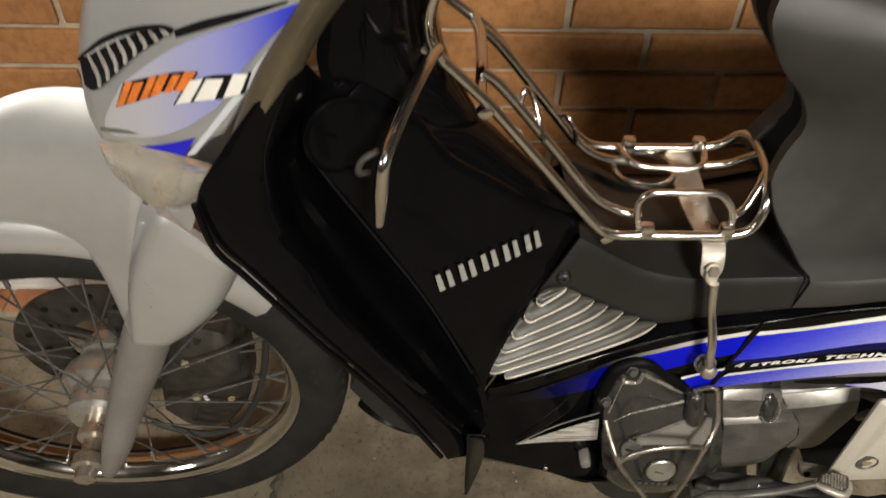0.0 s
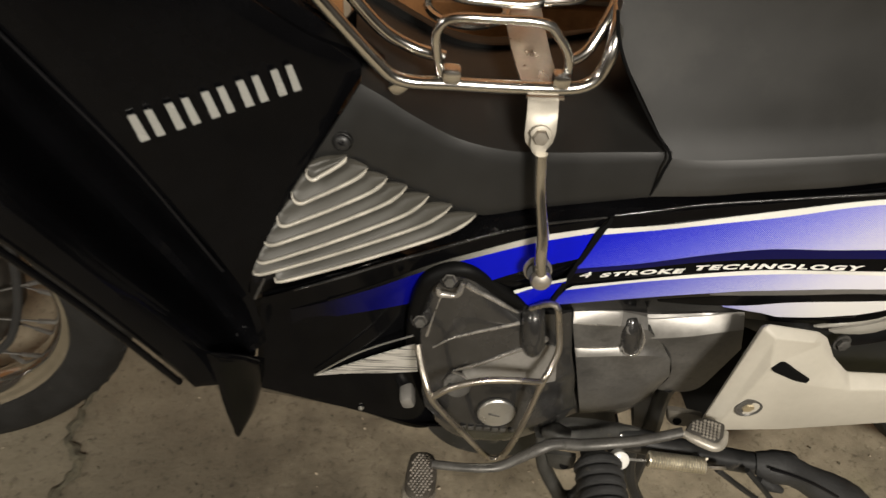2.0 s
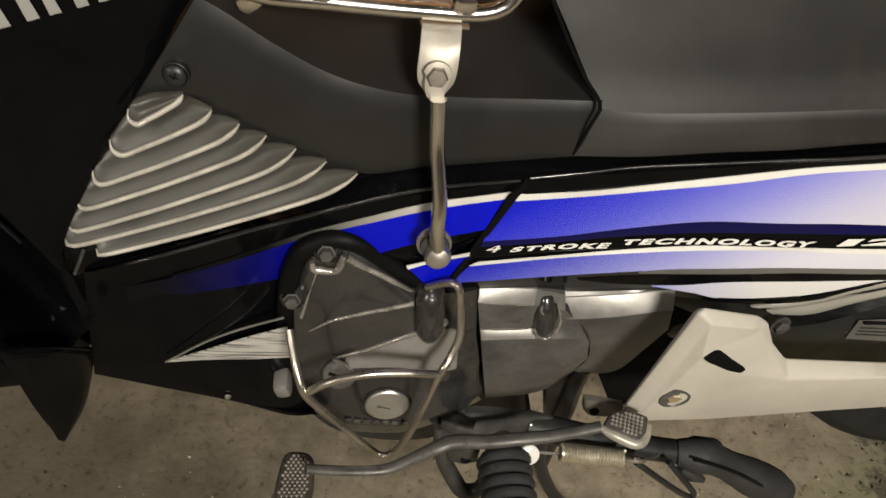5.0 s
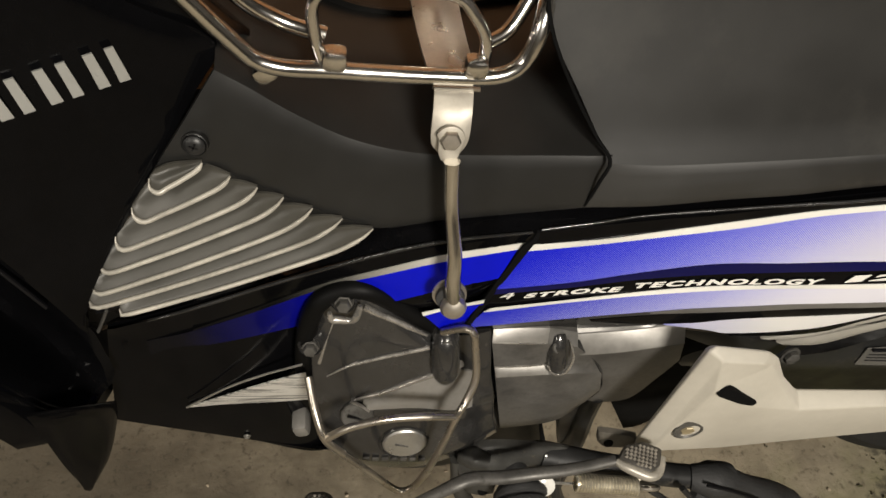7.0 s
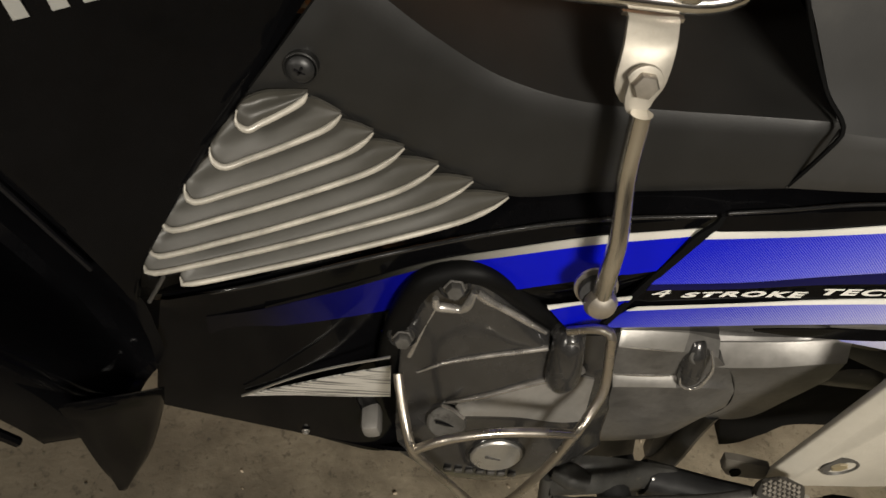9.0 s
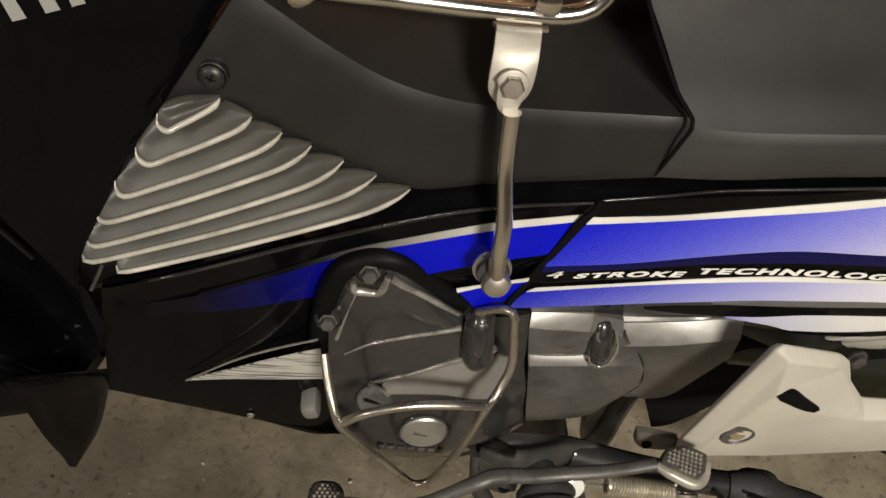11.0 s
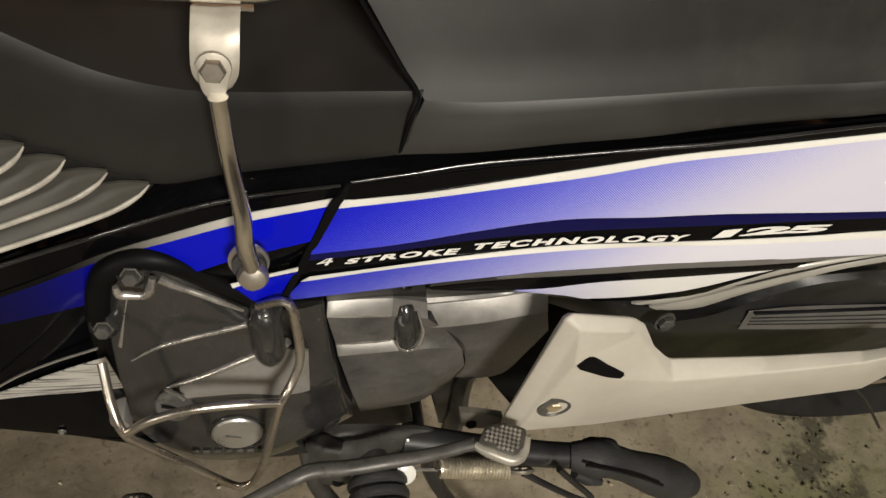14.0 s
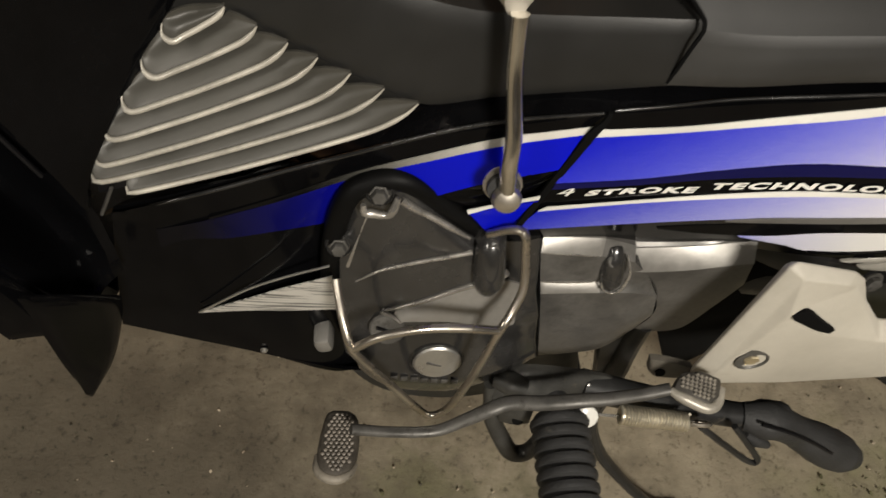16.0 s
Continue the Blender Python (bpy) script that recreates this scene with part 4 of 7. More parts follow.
    part("tunnel_front", loft([
        [(-0.016, 0.438, 0.713), (0.010, 0.444, 0.674), (0.046, 0.455, 0.638), (0.088, 0.470, 0.599), (0.124, 0.483, 0.568)],
        [(-0.004, 0.480, 0.690), (0.027, 0.480, 0.674), (0.055, 0.480, 0.646), (0.089, 0.480, 0.611), (0.128, 0.480, 0.577)],
        [(-0.000, 0.520, 0.664), (0.035, 0.520, 0.649), (0.066, 0.520, 0.617), (0.104, 0.520, 0.576), (0.146, 0.520, 0.538)],
        [(0.008, 0.600, 0.588), (0.049, 0.600, 0.568), (0.088, 0.600, 0.529), (0.133, 0.600, 0.480), (0.181, 0.600, 0.443)]], 24, 5, 0.006), BLACK_GLOSS, BIKE, "matte black tunnel cover")


def centre_cover():
    low = [(0.091, 0.450, 0.518), (0.113, 0.452, 0.518), (0.140, 0.450, 0.504), (0.169, 0.449, 0.489), (0.201, 0.448, 0.474), (0.238, 0.445, 0.486), (0.276, 0.442, 0.497), (0.314, 0.439, 0.508)]
    crease = [(0.121, 0.465, 0.567), (0.135, 0.464, 0.559), (0.157, 0.462, 0.545), (0.186, 0.461, 0.530), (0.218, 0.458, 0.525), (0.249, 0.454, 0.529), (0.283, 0.450, 0.535), (0.319, 0.446, 0.541)]
    c = part("centre_cover", loft([low,
        [tuple((Vector(a) * 0.5 + Vector(b) * 0.5) + Vector((0, -0.001, 0))) for a, b in zip(low, crease)], crease], 40, 5, 0.004, roll=0.0012), BLACK_MATTE, BIKE, "matte black plastic centre cover")
    part("cover_skirt", loft([low[:5], [(x - 0.008, y + 0.003, z - 0.014) for x, y, z in low[:5]]], 20, 3, 0.002, roll=0.0002), BLACK_MATTE, c)
    part("cover_top", loft([crease,
        [(x, 0.475, z + 0.003) for x, y, z in crease],
        [(x - 0.006, 0.52, z + 0.008) for x, y, z in crease],
        [(x - 0.006, 0.60, z - 0.01) for x, y, z in crease]], 40, 4, 0.004, soft=True), BLACK_MATTE, c)
    e = Vector([(0.110, 0.451, 0.532)][0])
    n = Vector((-0.08, -0.95, 0.25))
    part("screw_recess", lathe([(0.0066, -0.004), (0.0065, -0.0006), (0.0060, -0.0002), (0.0056, -0.0008)], 28, e, n), BLACK_MATTE, c)
    sc = part("screw", lathe([(0, -0.002), (0.0052, -0.002), (0.0053, 0.0002), (0.0043, 0.0014), (0.0022, 0.0019), (0, 0.0019)], 28, e, n), DARK_STEEL, c, "black cross-head screw")
    for turn in (20, 110):
        part("cross_slot", moved(block((0, 0, 0), (0.0046, 0.0012, 0.0009), (0, turn, 0), 0), Matrix.Translation(e + n * 0.0017)), INK, sc)

    # seven stacked louver fins
    tips = [(0.113, 0.449, 0.523), (0.126, 0.448, 0.515), (0.139, 0.447, 0.508), (0.152, 0.447, 0.501), (0.167, 0.446, 0.494), (0.183, 0.446, 0.486), (0.200, 0.445, 0.479)]
    lefts = [(0.087, 0.444, 0.512), (0.077, 0.439, 0.496), (0.067, 0.434, 0.479), (0.057, 0.429, 0.464), (0.051, 0.424, 0.449), (0.048, 0.422, 0.440), (0.063, 0.421, 0.433)]
    bases = [(0.0915, 0.4405, 0.5095), (0.083, 0.435, 0.493), (0.072, 0.429, 0.477), (0.063, 0.425, 0.462), (0.057, 0.421, 0.448), (0.054, 0.418, 0.439), (0.067, 0.418, 0.432)]
    # black sheet stands in for the shade between the fins
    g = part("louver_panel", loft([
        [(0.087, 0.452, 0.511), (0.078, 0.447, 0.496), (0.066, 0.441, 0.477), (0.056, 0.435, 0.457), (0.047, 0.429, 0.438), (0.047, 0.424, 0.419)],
        [(0.106, 0.453, 0.511), (0.117, 0.451, 0.500), (0.136, 0.450, 0.487), (0.156, 0.449, 0.477), (0.185, 0.449, 0.466), (0.184, 0.447, 0.459)]], 24, 4, 0.004), INK, c, "near-black sheet painting the shaded gaps between the fins")
    # added black sheet, hides the lit floor seen through the opening
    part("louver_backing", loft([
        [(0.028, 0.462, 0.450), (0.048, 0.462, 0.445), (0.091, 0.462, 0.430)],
        [(0.015, 0.462, 0.280), (0.040, 0.462, 0.280), (0.089, 0.462, 0.298)]], 8, 3, 0.004), INK, c, "added dark sheet closing the opening behind the cover")
    for k, (tip, left, base) in enumerate(zip(tips, lefts, bases)):
        T, L, B = Vector(tip), Vector(left), Vector(base)
        L += Vector((0.0006, 0, 0.0028))
        round_end = Vector((0.0007, 0.0006, 0.0014))
        if k == 0:
            upper = [L + round_end, L.lerp(T, 0.14) + Vector((-0.0002, 0.001, 0.0032)), L.lerp(T, 0.38) + Vector((0, 0.002, 0.0034)), L.lerp(T, 0.72) + Vector((0, 0.001, 0.0018)), T]
        else:
            tuck = last[10] + Vector((0, 0.0130, -0.0010))
            upper = [L + round_end, L.lerp(tuck, 0.5) + Vector((-0.0004, 0.002, 0.0014)), tuck] + [last[i] + Vector((0, d, -0.0010)) for i, d in ((17, 0.0140), (24, 0.0125), (30, 0.0095))] + [last[35] + Vector((0, 0.0055, -0.0022)), last[37].lerp(T, 0.45) + Vector((0, 0.0016, -0.0002)), T]
        D = T - B
        at = lambda u, v: Vector((B.x + D.x * u, B.y + D.y * u, B.z + D.z * v))
        heel = [L.lerp(B, 0.45) + Vector((-0.0016, -0.0006, -0.0014)), B + Vector((0.0004, -0.0003, 0.0001))]
        lower = [L + round_end, L] + heel + [at(0.22, 0.125), at(0.47, 0.31), at(0.82, 0.62), at(0.95, 0.83), T]
        hi, lo = curve(upper, 40), curve(lower, 40)
        last = lo
        swell = [math.sin(math.pi * i / 40) ** 0.8 for i in range(41)]
        rows = [hi, [a.lerp(b, 0.22) + Vector((0, 0.0012 * w, -0.0010 * w)) for a, b, w in zip(hi, lo, swell)], [a.lerp(b, 0.55) + Vector((0, -0.0012 * w, 0.0004 * w)) for a, b, w in zip(hi, lo, swell)], [a.lerp(b, 0.85) + Vector((0, -0.0010 * w, 0.0003 * w)) for a, b, w in zip(hi, lo, swell)], lo]
        fin = part("louver", loft(rows, 40, 3, 0.0016, roll=0.0002), LOUVER, g, "grey louver fin", 50)
        away = [max(0.0, (v - L).length - 0.0022) for v in lo[1:]]
        girth = [0.0014 * min(1, 0.25 + a / 0.006, 0.3 + 7 * (1 - i / 39)) for i, a in enumerate(away)]
        # pale tube paints the highlight that the rounded lip catches
        part("louver_lip", tube([v + Vector((0, -0.0007, -0.0001)) for v in lo[1:]], girth, 60, 10, smooth=False), FIN_EDGE, fin, "fin edge painted pale for its highlight")


def side_covers():
    f = part("side_cover", loft([
        [(0.042, 0.432, 0.388), (0.061, 0.432, 0.403), (0.121, 0.440, 0.420), (0.171, 0.451, 0.443), (0.202, 0.453, 0.467), (0.239, 0.447, 0.483), (0.267, 0.445, 0.492), (0.295, 0.445, 0.497)],
        [(0.051, 0.422, 0.406), (0.091, 0.425, 0.421), (0.131, 0.433, 0.432), (0.169, 0.440, 0.442), (0.195, 0.442, 0.456), (0.227, 0.437, 0.471), (0.260, 0.434, 0.484), (0.292, 0.434, 0.494)],
        [(0.049, 0.424, 0.396), (0.093, 0.427, 0.398), (0.132, 0.435, 0.409), (0.174, 0.442, 0.427), (0.207, 0.439, 0.448), (0.243, 0.435, 0.469), (0.263, 0.434, 0.477), (0.288, 0.434, 0.485)],
        [(0.045, 0.424, 0.370), (0.086, 0.426, 0.371), (0.123, 0.432, 0.377), (0.169, 0.442, 0.382), (0.210, 0.437, 0.411), (0.237, 0.430, 0.437), (0.257, 0.428, 0.448), (0.279, 0.429, 0.457)],
        [(0.033, 0.424, 0.279), (0.072, 0.424, 0.262), (0.124, 0.424, 0.240), (0.175, 0.428, 0.207), (0.209, 0.452, 0.193), (0.243, 0.470, 0.218), (0.269, 0.470, 0.277), (0.278, 0.446, 0.376)]], 60, 4, 0.004, soft=False, roll=0.001), BLACK_GLOSS, BIKE, "glossy black front side cover with blue stripe")
    part("belly", loft([
        [(0.033, 0.424, 0.281), (0.072, 0.424, 0.264), (0.124, 0.424, 0.242), (0.178, 0.424, 0.218), (0.220, 0.424, 0.225)],
        [(0.026, 0.460, 0.209), (0.071, 0.460, 0.196), (0.127, 0.460, 0.178), (0.184, 0.460, 0.157), (0.236, 0.460, 0.140)]], 20, 3, 0.004), BLACK_GLOSS, f)
    part("belly_bolt", hex_bolt((0.121, 0.424, 0.250), 0.0019, 0.002), ALLOY, f)
    part("edge_clip", tube([(0.046, 0.422, 0.405), (0.050, 0.422, 0.415), (0.055, 0.422, 0.428)], 0.0010, 8, 8), LEVER, f)
    line_a, line_b = [(0.098, 0.426, 0.401), (0.132, 0.434, 0.411), (0.173, 0.441, 0.428), (0.207, 0.438, 0.449), (0.242, 0.434, 0.470), (0.285, 0.433, 0.484)], [(0.098, 0.426, 0.399), (0.132, 0.434, 0.407), (0.174, 0.441, 0.424), (0.208, 0.437, 0.445), (0.244, 0.433, 0.466), (0.284, 0.432, 0.480)]
    part("white_line", loft([line_a, line_b], 40, 2, 0.0008, roll=0.0002), FRONT_LINE, f, "white pinstripe")
    part("rolled_edge", tube([(0.052, 0.4255, 0.402), (0.083, 0.4245, 0.4175), (0.111, 0.4292, 0.426), (0.140, 0.4345, 0.4355), (0.168, 0.4395, 0.4435), (0.197, 0.4405, 0.457), (0.224, 0.4380, 0.4722), (0.251, 0.4360, 0.483), (0.286, 0.4335, 0.4933)], [0.0006, 0.0012, 0.0013, 0.0013, 0.0012, 0.0009], 70, 12), EDGE_BLACK, f, "rounded glossy black rim")
    part("seam", loft([[(0.2880, 0.4325, 0.4940), (0.2862, 0.4308, 0.4895), (0.2815, 0.4296, 0.4830), (0.2762, 0.4280, 0.4650), (0.2704, 0.4262, 0.4468), (0.2640, 0.4232, 0.4270), (0.2580, 0.4205, 0.4078)], [(0.2900, 0.4325, 0.4940), (0.2893, 0.4308, 0.4895), (0.2864, 0.4296, 0.4830), (0.2806, 0.4280, 0.4650), (0.2746, 0.4262, 0.4472), (0.2680, 0.4232, 0.4280), (0.2618, 0.4205, 0.4108)]], 40, 2, 0.002, roll=0.0003), GAP, f, "black gap between the two side covers")
    part("blue_stripe", loft([[(0.070, 0.4245, 0.3895)] + line_b, [(0.070, 0.4245, 0.3725), (0.123, 0.431, 0.381), (0.168, 0.441, 0.385), (0.209, 0.436, 0.414), (0.236, 0.429, 0.439), (0.275, 0.428, 0.457)]], 40, 3, 0.0005, roll=0.0002), BLUE_FRONT, f, "blue stripe fading to black")
    part("white_line", loft([[(0.234, 0.430, 0.415), (0.248, 0.427, 0.426), (0.268, 0.424, 0.439)], [(0.235, 0.429, 0.413), (0.249, 0.427, 0.424), (0.268, 0.424, 0.436)]], 10, 2, 0.0008, roll=0.0002), WHITE, f)
    part("blue_stripe", loft([[(0.236, 0.429, 0.413), (0.249, 0.427, 0.423), (0.268, 0.424, 0.435)], [(0.247, 0.427, 0.401), (0.255, 0.426, 0.404), (0.263, 0.425, 0.411)]], 10, 2, 0.0008, roll=0.0002), BLUE_FRONT, f)
    part("blue_stripe", loft([[(0.135, 0.434, 0.355), (0.150, 0.438, 0.359), (0.165, 0.440, 0.365)], [(0.142, 0.436, 0.341), (0.154, 0.439, 0.344), (0.166, 0.440, 0.351)]], 10, 2, 0.0008, roll=0.0002), BLUE_FRONT, f)
    part("silver_wedge", loft([[(0.085, 0.422, 0.304), (0.113, 0.422, 0.322), (0.136, 0.422, 0.337), (0.164, 0.422, 0.353)], [(0.085, 0.422, 0.303), (0.113, 0.422, 0.308), (0.139, 0.422, 0.310), (0.168, 0.422, 0.314)]], 20, 3, 0.0012, roll=0.0003), SILVER_WEDGE, f, "brushed silver pointed sticker")
    part("wedge_edge", tube([(0.084, 0.421, 0.306), (0.113, 0.421, 0.335), (0.136, 0.421, 0.352), (0.162, 0.421, 0.367)], 0.0008, 20, 6), ALLOY, f)

    r = part("side_cover", loft([
        [(0.290, 0.445, 0.495), (0.312, 0.445, 0.500), (0.352, 0.446, 0.503), (0.394, 0.447, 0.508), (0.437, 0.448, 0.514), (0.481, 0.450, 0.521), (0.526, 0.451, 0.527), (0.563, 0.452, 0.532), (0.704, 0.457, 0.552)],
        [(0.288, 0.434, 0.492), (0.316, 0.435, 0.497), (0.354, 0.436, 0.504), (0.392, 0.437, 0.509), (0.433, 0.439, 0.516), (0.476, 0.440, 0.524), (0.520, 0.442, 0.530), (0.555, 0.443, 0.536), (0.694, 0.447, 0.555)],
        [(0.286, 0.433, 0.481), (0.326, 0.434, 0.487), (0.367, 0.436, 0.495), (0.409, 0.438, 0.503), (0.451, 0.440, 0.511), (0.495, 0.441, 0.518), (0.525, 0.442, 0.523), (0.561, 0.443, 0.528), (0.701, 0.448, 0.549)],
        [(0.275, 0.427, 0.447), (0.316, 0.427, 0.455), (0.359, 0.429, 0.464), (0.403, 0.431, 0.470), (0.449, 0.431, 0.473), (0.498, 0.432, 0.475), (0.550, 0.432, 0.476), (0.593, 0.432, 0.478), (0.762, 0.434, 0.485)],
        [(0.266, 0.426, 0.417), (0.307, 0.424, 0.427), (0.349, 0.424, 0.435), (0.394, 0.424, 0.441), (0.436, 0.425, 0.445), (0.476, 0.425, 0.447), (0.529, 0.426, 0.447), (0.607, 0.427, 0.454), (0.785, 0.428, 0.460)],
        [(0.263, 0.440, 0.374), (0.308, 0.446, 0.368), (0.364, 0.446, 0.370), (0.415, 0.446, 0.371), (0.460, 0.432, 0.385), (0.501, 0.428, 0.394), (0.543, 0.427, 0.410), (0.628, 0.426, 0.425), (0.812, 0.426, 0.435)]], 60, 4, 0.004, soft=False, roll=0.001), BLACK_GLOSS, BIKE, "glossy rear side cover with a blue to white stripe")
    part("rolled_edge", tube([(0.291, 0.4345, 0.4945), (0.320, 0.4365, 0.4992), (0.349, 0.4388, 0.504), (0.394, 0.4398, 0.510), (0.438, 0.4395, 0.5172), (0.470, 0.4390, 0.5225), (0.555, 0.4415, 0.5365), (0.694, 0.4455, 0.5555)], [0.0009, 0.0011, 0.0011, 0.0009, 0.0009], 60, 12), EDGE_BLACK, r, "rounded glossy black rim")
    a = [(0.286, 0.433, 0.482), (0.326, 0.433, 0.488), (0.367, 0.435, 0.496), (0.408, 0.437, 0.504), (0.450, 0.439, 0.512), (0.494, 0.440, 0.519), (0.560, 0.442, 0.529), (0.699, 0.447, 0.549)]
    b = [(0.283, 0.432, 0.477), (0.326, 0.433, 0.484), (0.367, 0.434, 0.492), (0.409, 0.436, 0.499), (0.451, 0.438, 0.5085), (0.495, 0.439, 0.5155), (0.562, 0.441, 0.526), (0.704, 0.445, 0.546)]
    part("white_line", loft([a, b], 50, 2, 0.0008, roll=0.0002), WHITE, r, "white pinstripe")
    c = [(0.274, 0.426, 0.448), (0.316, 0.426, 0.456), (0.358, 0.428, 0.465), (0.402, 0.430, 0.472), (0.448, 0.430, 0.474), (0.497, 0.431, 0.476), (0.591, 0.431, 0.479), (0.760, 0.433, 0.486)]
    part("blue_stripe", loft([b, c], 50, 3, 0.0008, roll=0.0002), BLUE_REAR, r, "blue stripe fading to white")
    part("navy_band", loft([c, [(0.273, 0.425, 0.444), (0.316, 0.425, 0.452), (0.359, 0.427, 0.459), (0.404, 0.428, 0.464), (0.451, 0.429, 0.466), (0.501, 0.429, 0.469), (0.594, 0.430, 0.474), (0.766, 0.431, 0.479)]], 50, 2, 0.0008, roll=0.0002), NAVY, r)
    d = [(0.274, 0.424, 0.430), (0.317, 0.423, 0.441), (0.361, 0.425, 0.448), (0.407, 0.426, 0.454), (0.455, 0.426, 0.456), (0.506, 0.427, 0.457), (0.558, 0.427, 0.461), (0.601, 0.428, 0.464), (0.772, 0.430, 0.473)]
    e = [(0.270, 0.424, 0.426), (0.318, 0.423, 0.439), (0.362, 0.424, 0.446), (0.408, 0.425, 0.451), (0.456, 0.426, 0.453), (0.507, 0.426, 0.454), (0.560, 0.426, 0.457), (0.603, 0.427, 0.459), (0.777, 0.429, 0.467)]
    part("white_line", loft([d, e], 50, 2, 0.0008, roll=0.0002), WHITE, r)
    g = [(0.261, 0.425, 0.406), (0.302, 0.423, 0.417), (0.350, 0.423, 0.426), (0.396, 0.423, 0.433), (0.438, 0.423, 0.437), (0.478, 0.423, 0.441), (0.521, 0.423, 0.442), (0.611, 0.424, 0.447), (0.790, 0.426, 0.454)]
    part("blue_stripe", loft([e, g], 50, 3, 0.0008, roll=0.0002), BLUE_LOW, r, "lower blue stripe fading to white")
    part("grey_band", loft([[(0.374, 0.422, 0.430), (0.396, 0.422, 0.434), (0.438, 0.422, 0.438), (0.477, 0.423, 0.441), (0.521, 0.423, 0.443), (0.566, 0.424, 0.445), (0.600, 0.424, 0.447)], [(0.375, 0.422, 0.429), (0.397, 0.422, 0.430), (0.439, 0.422, 0.433), (0.479, 0.422, 0.437), (0.523, 0.422, 0.439), (0.568, 0.423, 0.442), (0.601, 0.424, 0.446)]], 24, 2, 0.0008, roll=0.0002), GREY_LABEL, r)
    part("black_band", loft([[(0.338, 0.4225, 0.4205), (0.362, 0.4225, 0.4245), (0.4084, 0.4222, 0.4304), (0.4406, 0.4222, 0.4341), (0.4912, 0.4222, 0.4376), (0.560, 0.4225, 0.4395)], [(0.340, 0.4225, 0.4185), (0.366, 0.4225, 0.4165), (0.404, 0.4222, 0.4179), (0.4376, 0.4222, 0.4238), (0.4927, 0.4222, 0.4285), (0.555, 0.4225, 0.4345)]], 30, 2, 0.0008, roll=0.0002), BLACK_GLOSS, r)
    part("white_patch", loft([[(0.388, 0.4225, 0.4162), (0.404, 0.4225, 0.4179), (0.4376, 0.4222, 0.4238), (0.4927, 0.4222, 0.4285), (0.545, 0.4225, 0.4338)], [(0.390, 0.4225, 0.4150), (0.420, 0.4225, 0.4095), (0.441, 0.4222, 0.4055), (0.4926, 0.4222, 0.4120), (0.540, 0.4225, 0.4325)]], 30, 3, 0.0008, roll=0.0002), fade("lower white sticker", [(0.0, (0.10, 0.11, 0.55)), (0.35, (0.50, 0.50, 0.66)), (1.0, (0.70, 0.69, 0.67))], 0.385, 0.47, hatch=0.15), r, "white lower band")
    part("edge_shadow", loft([[(0.436, 0.4222, 0.4060), (0.4619, 0.4222, 0.4075), (0.4926, 0.4222, 0.4122)], [(0.440, 0.4222, 0.4025), (0.4625, 0.4222, 0.4035), (0.4930, 0.4222, 0.4085)]], 16, 2, 0.0008, roll=0.0002), BLACK_GLOSS, r)

    cover = bmesh.new()
    cover.from_mesh(r.data)
    ground = BVHTree.FromBMesh(cover)
    cover.free()

    def lettering(text, line, height, slant, parent, bold=0.05, space=1.24):
        data = bpy.data.curves.new("lettering", "FONT")
        data.body, data.size, data.extrude, data.offset = text, 1.0, 0.0, bold
        data.space_character = space
        tmp = new("lettering", data)
        bpy.context.view_layer.update()
        me = bpy.data.meshes.new_from_object(tmp.evaluated_get(bpy.context.evaluated_depsgraph_get()))
        bpy.data.objects.remove(tmp)
        wide = max(v.co.x for v in me.vertices)
        tall = max(v.co.y for v in me.vertices)
        path = curve(line, 60)
        for v in me.vertices:
            h = v.co.y / tall
            u = min(max(v.co.x / wide, 0), 1) * 60
            i = min(int(u), 59)
            p = path[i].lerp(path[i + 1], u - i)
            v.co = p + Vector((slant * h, 0.2 * height * h, height * h))
            spot = ground.ray_cast(Vector((v.co.x, 0.3, v.co.z)), Vector((0, 1, 0)))[0]
            if spot:
                v.co.y = spot.y - 0.0012
        ob = new("lettering", me)
        me.materials.append(WHITE)
        ob.parent = parent
        ob["label"] = "white printed lettering"
        return ob

    lettering("4", [(0.276, 0.423, 0.437), (0.280, 0.423, 0.439), (0.284, 0.423, 0.440)], 0.0078, 0.003, r, 0.0)
    lettering("STROKE", [(0.291, 0.423, 0.441), (0.317, 0.423, 0.446), (0.348, 0.424, 0.449)], 0.0043, 0.0022, r)
    lettering("TECHNOLOGY", [(0.355, 0.425, 0.452), (0.390, 0.425, 0.455), (0.431, 0.426, 0.457), (0.475, 0.426, 0.458)], 0.0043, 0.0022, r)
    lettering("125", [(0.484, 0.426, 0.459), (0.521, 0.427, 0.462), (0.559, 0.427, 0.464)], 0.0054, 0.005, r, 0.06, 0.95)


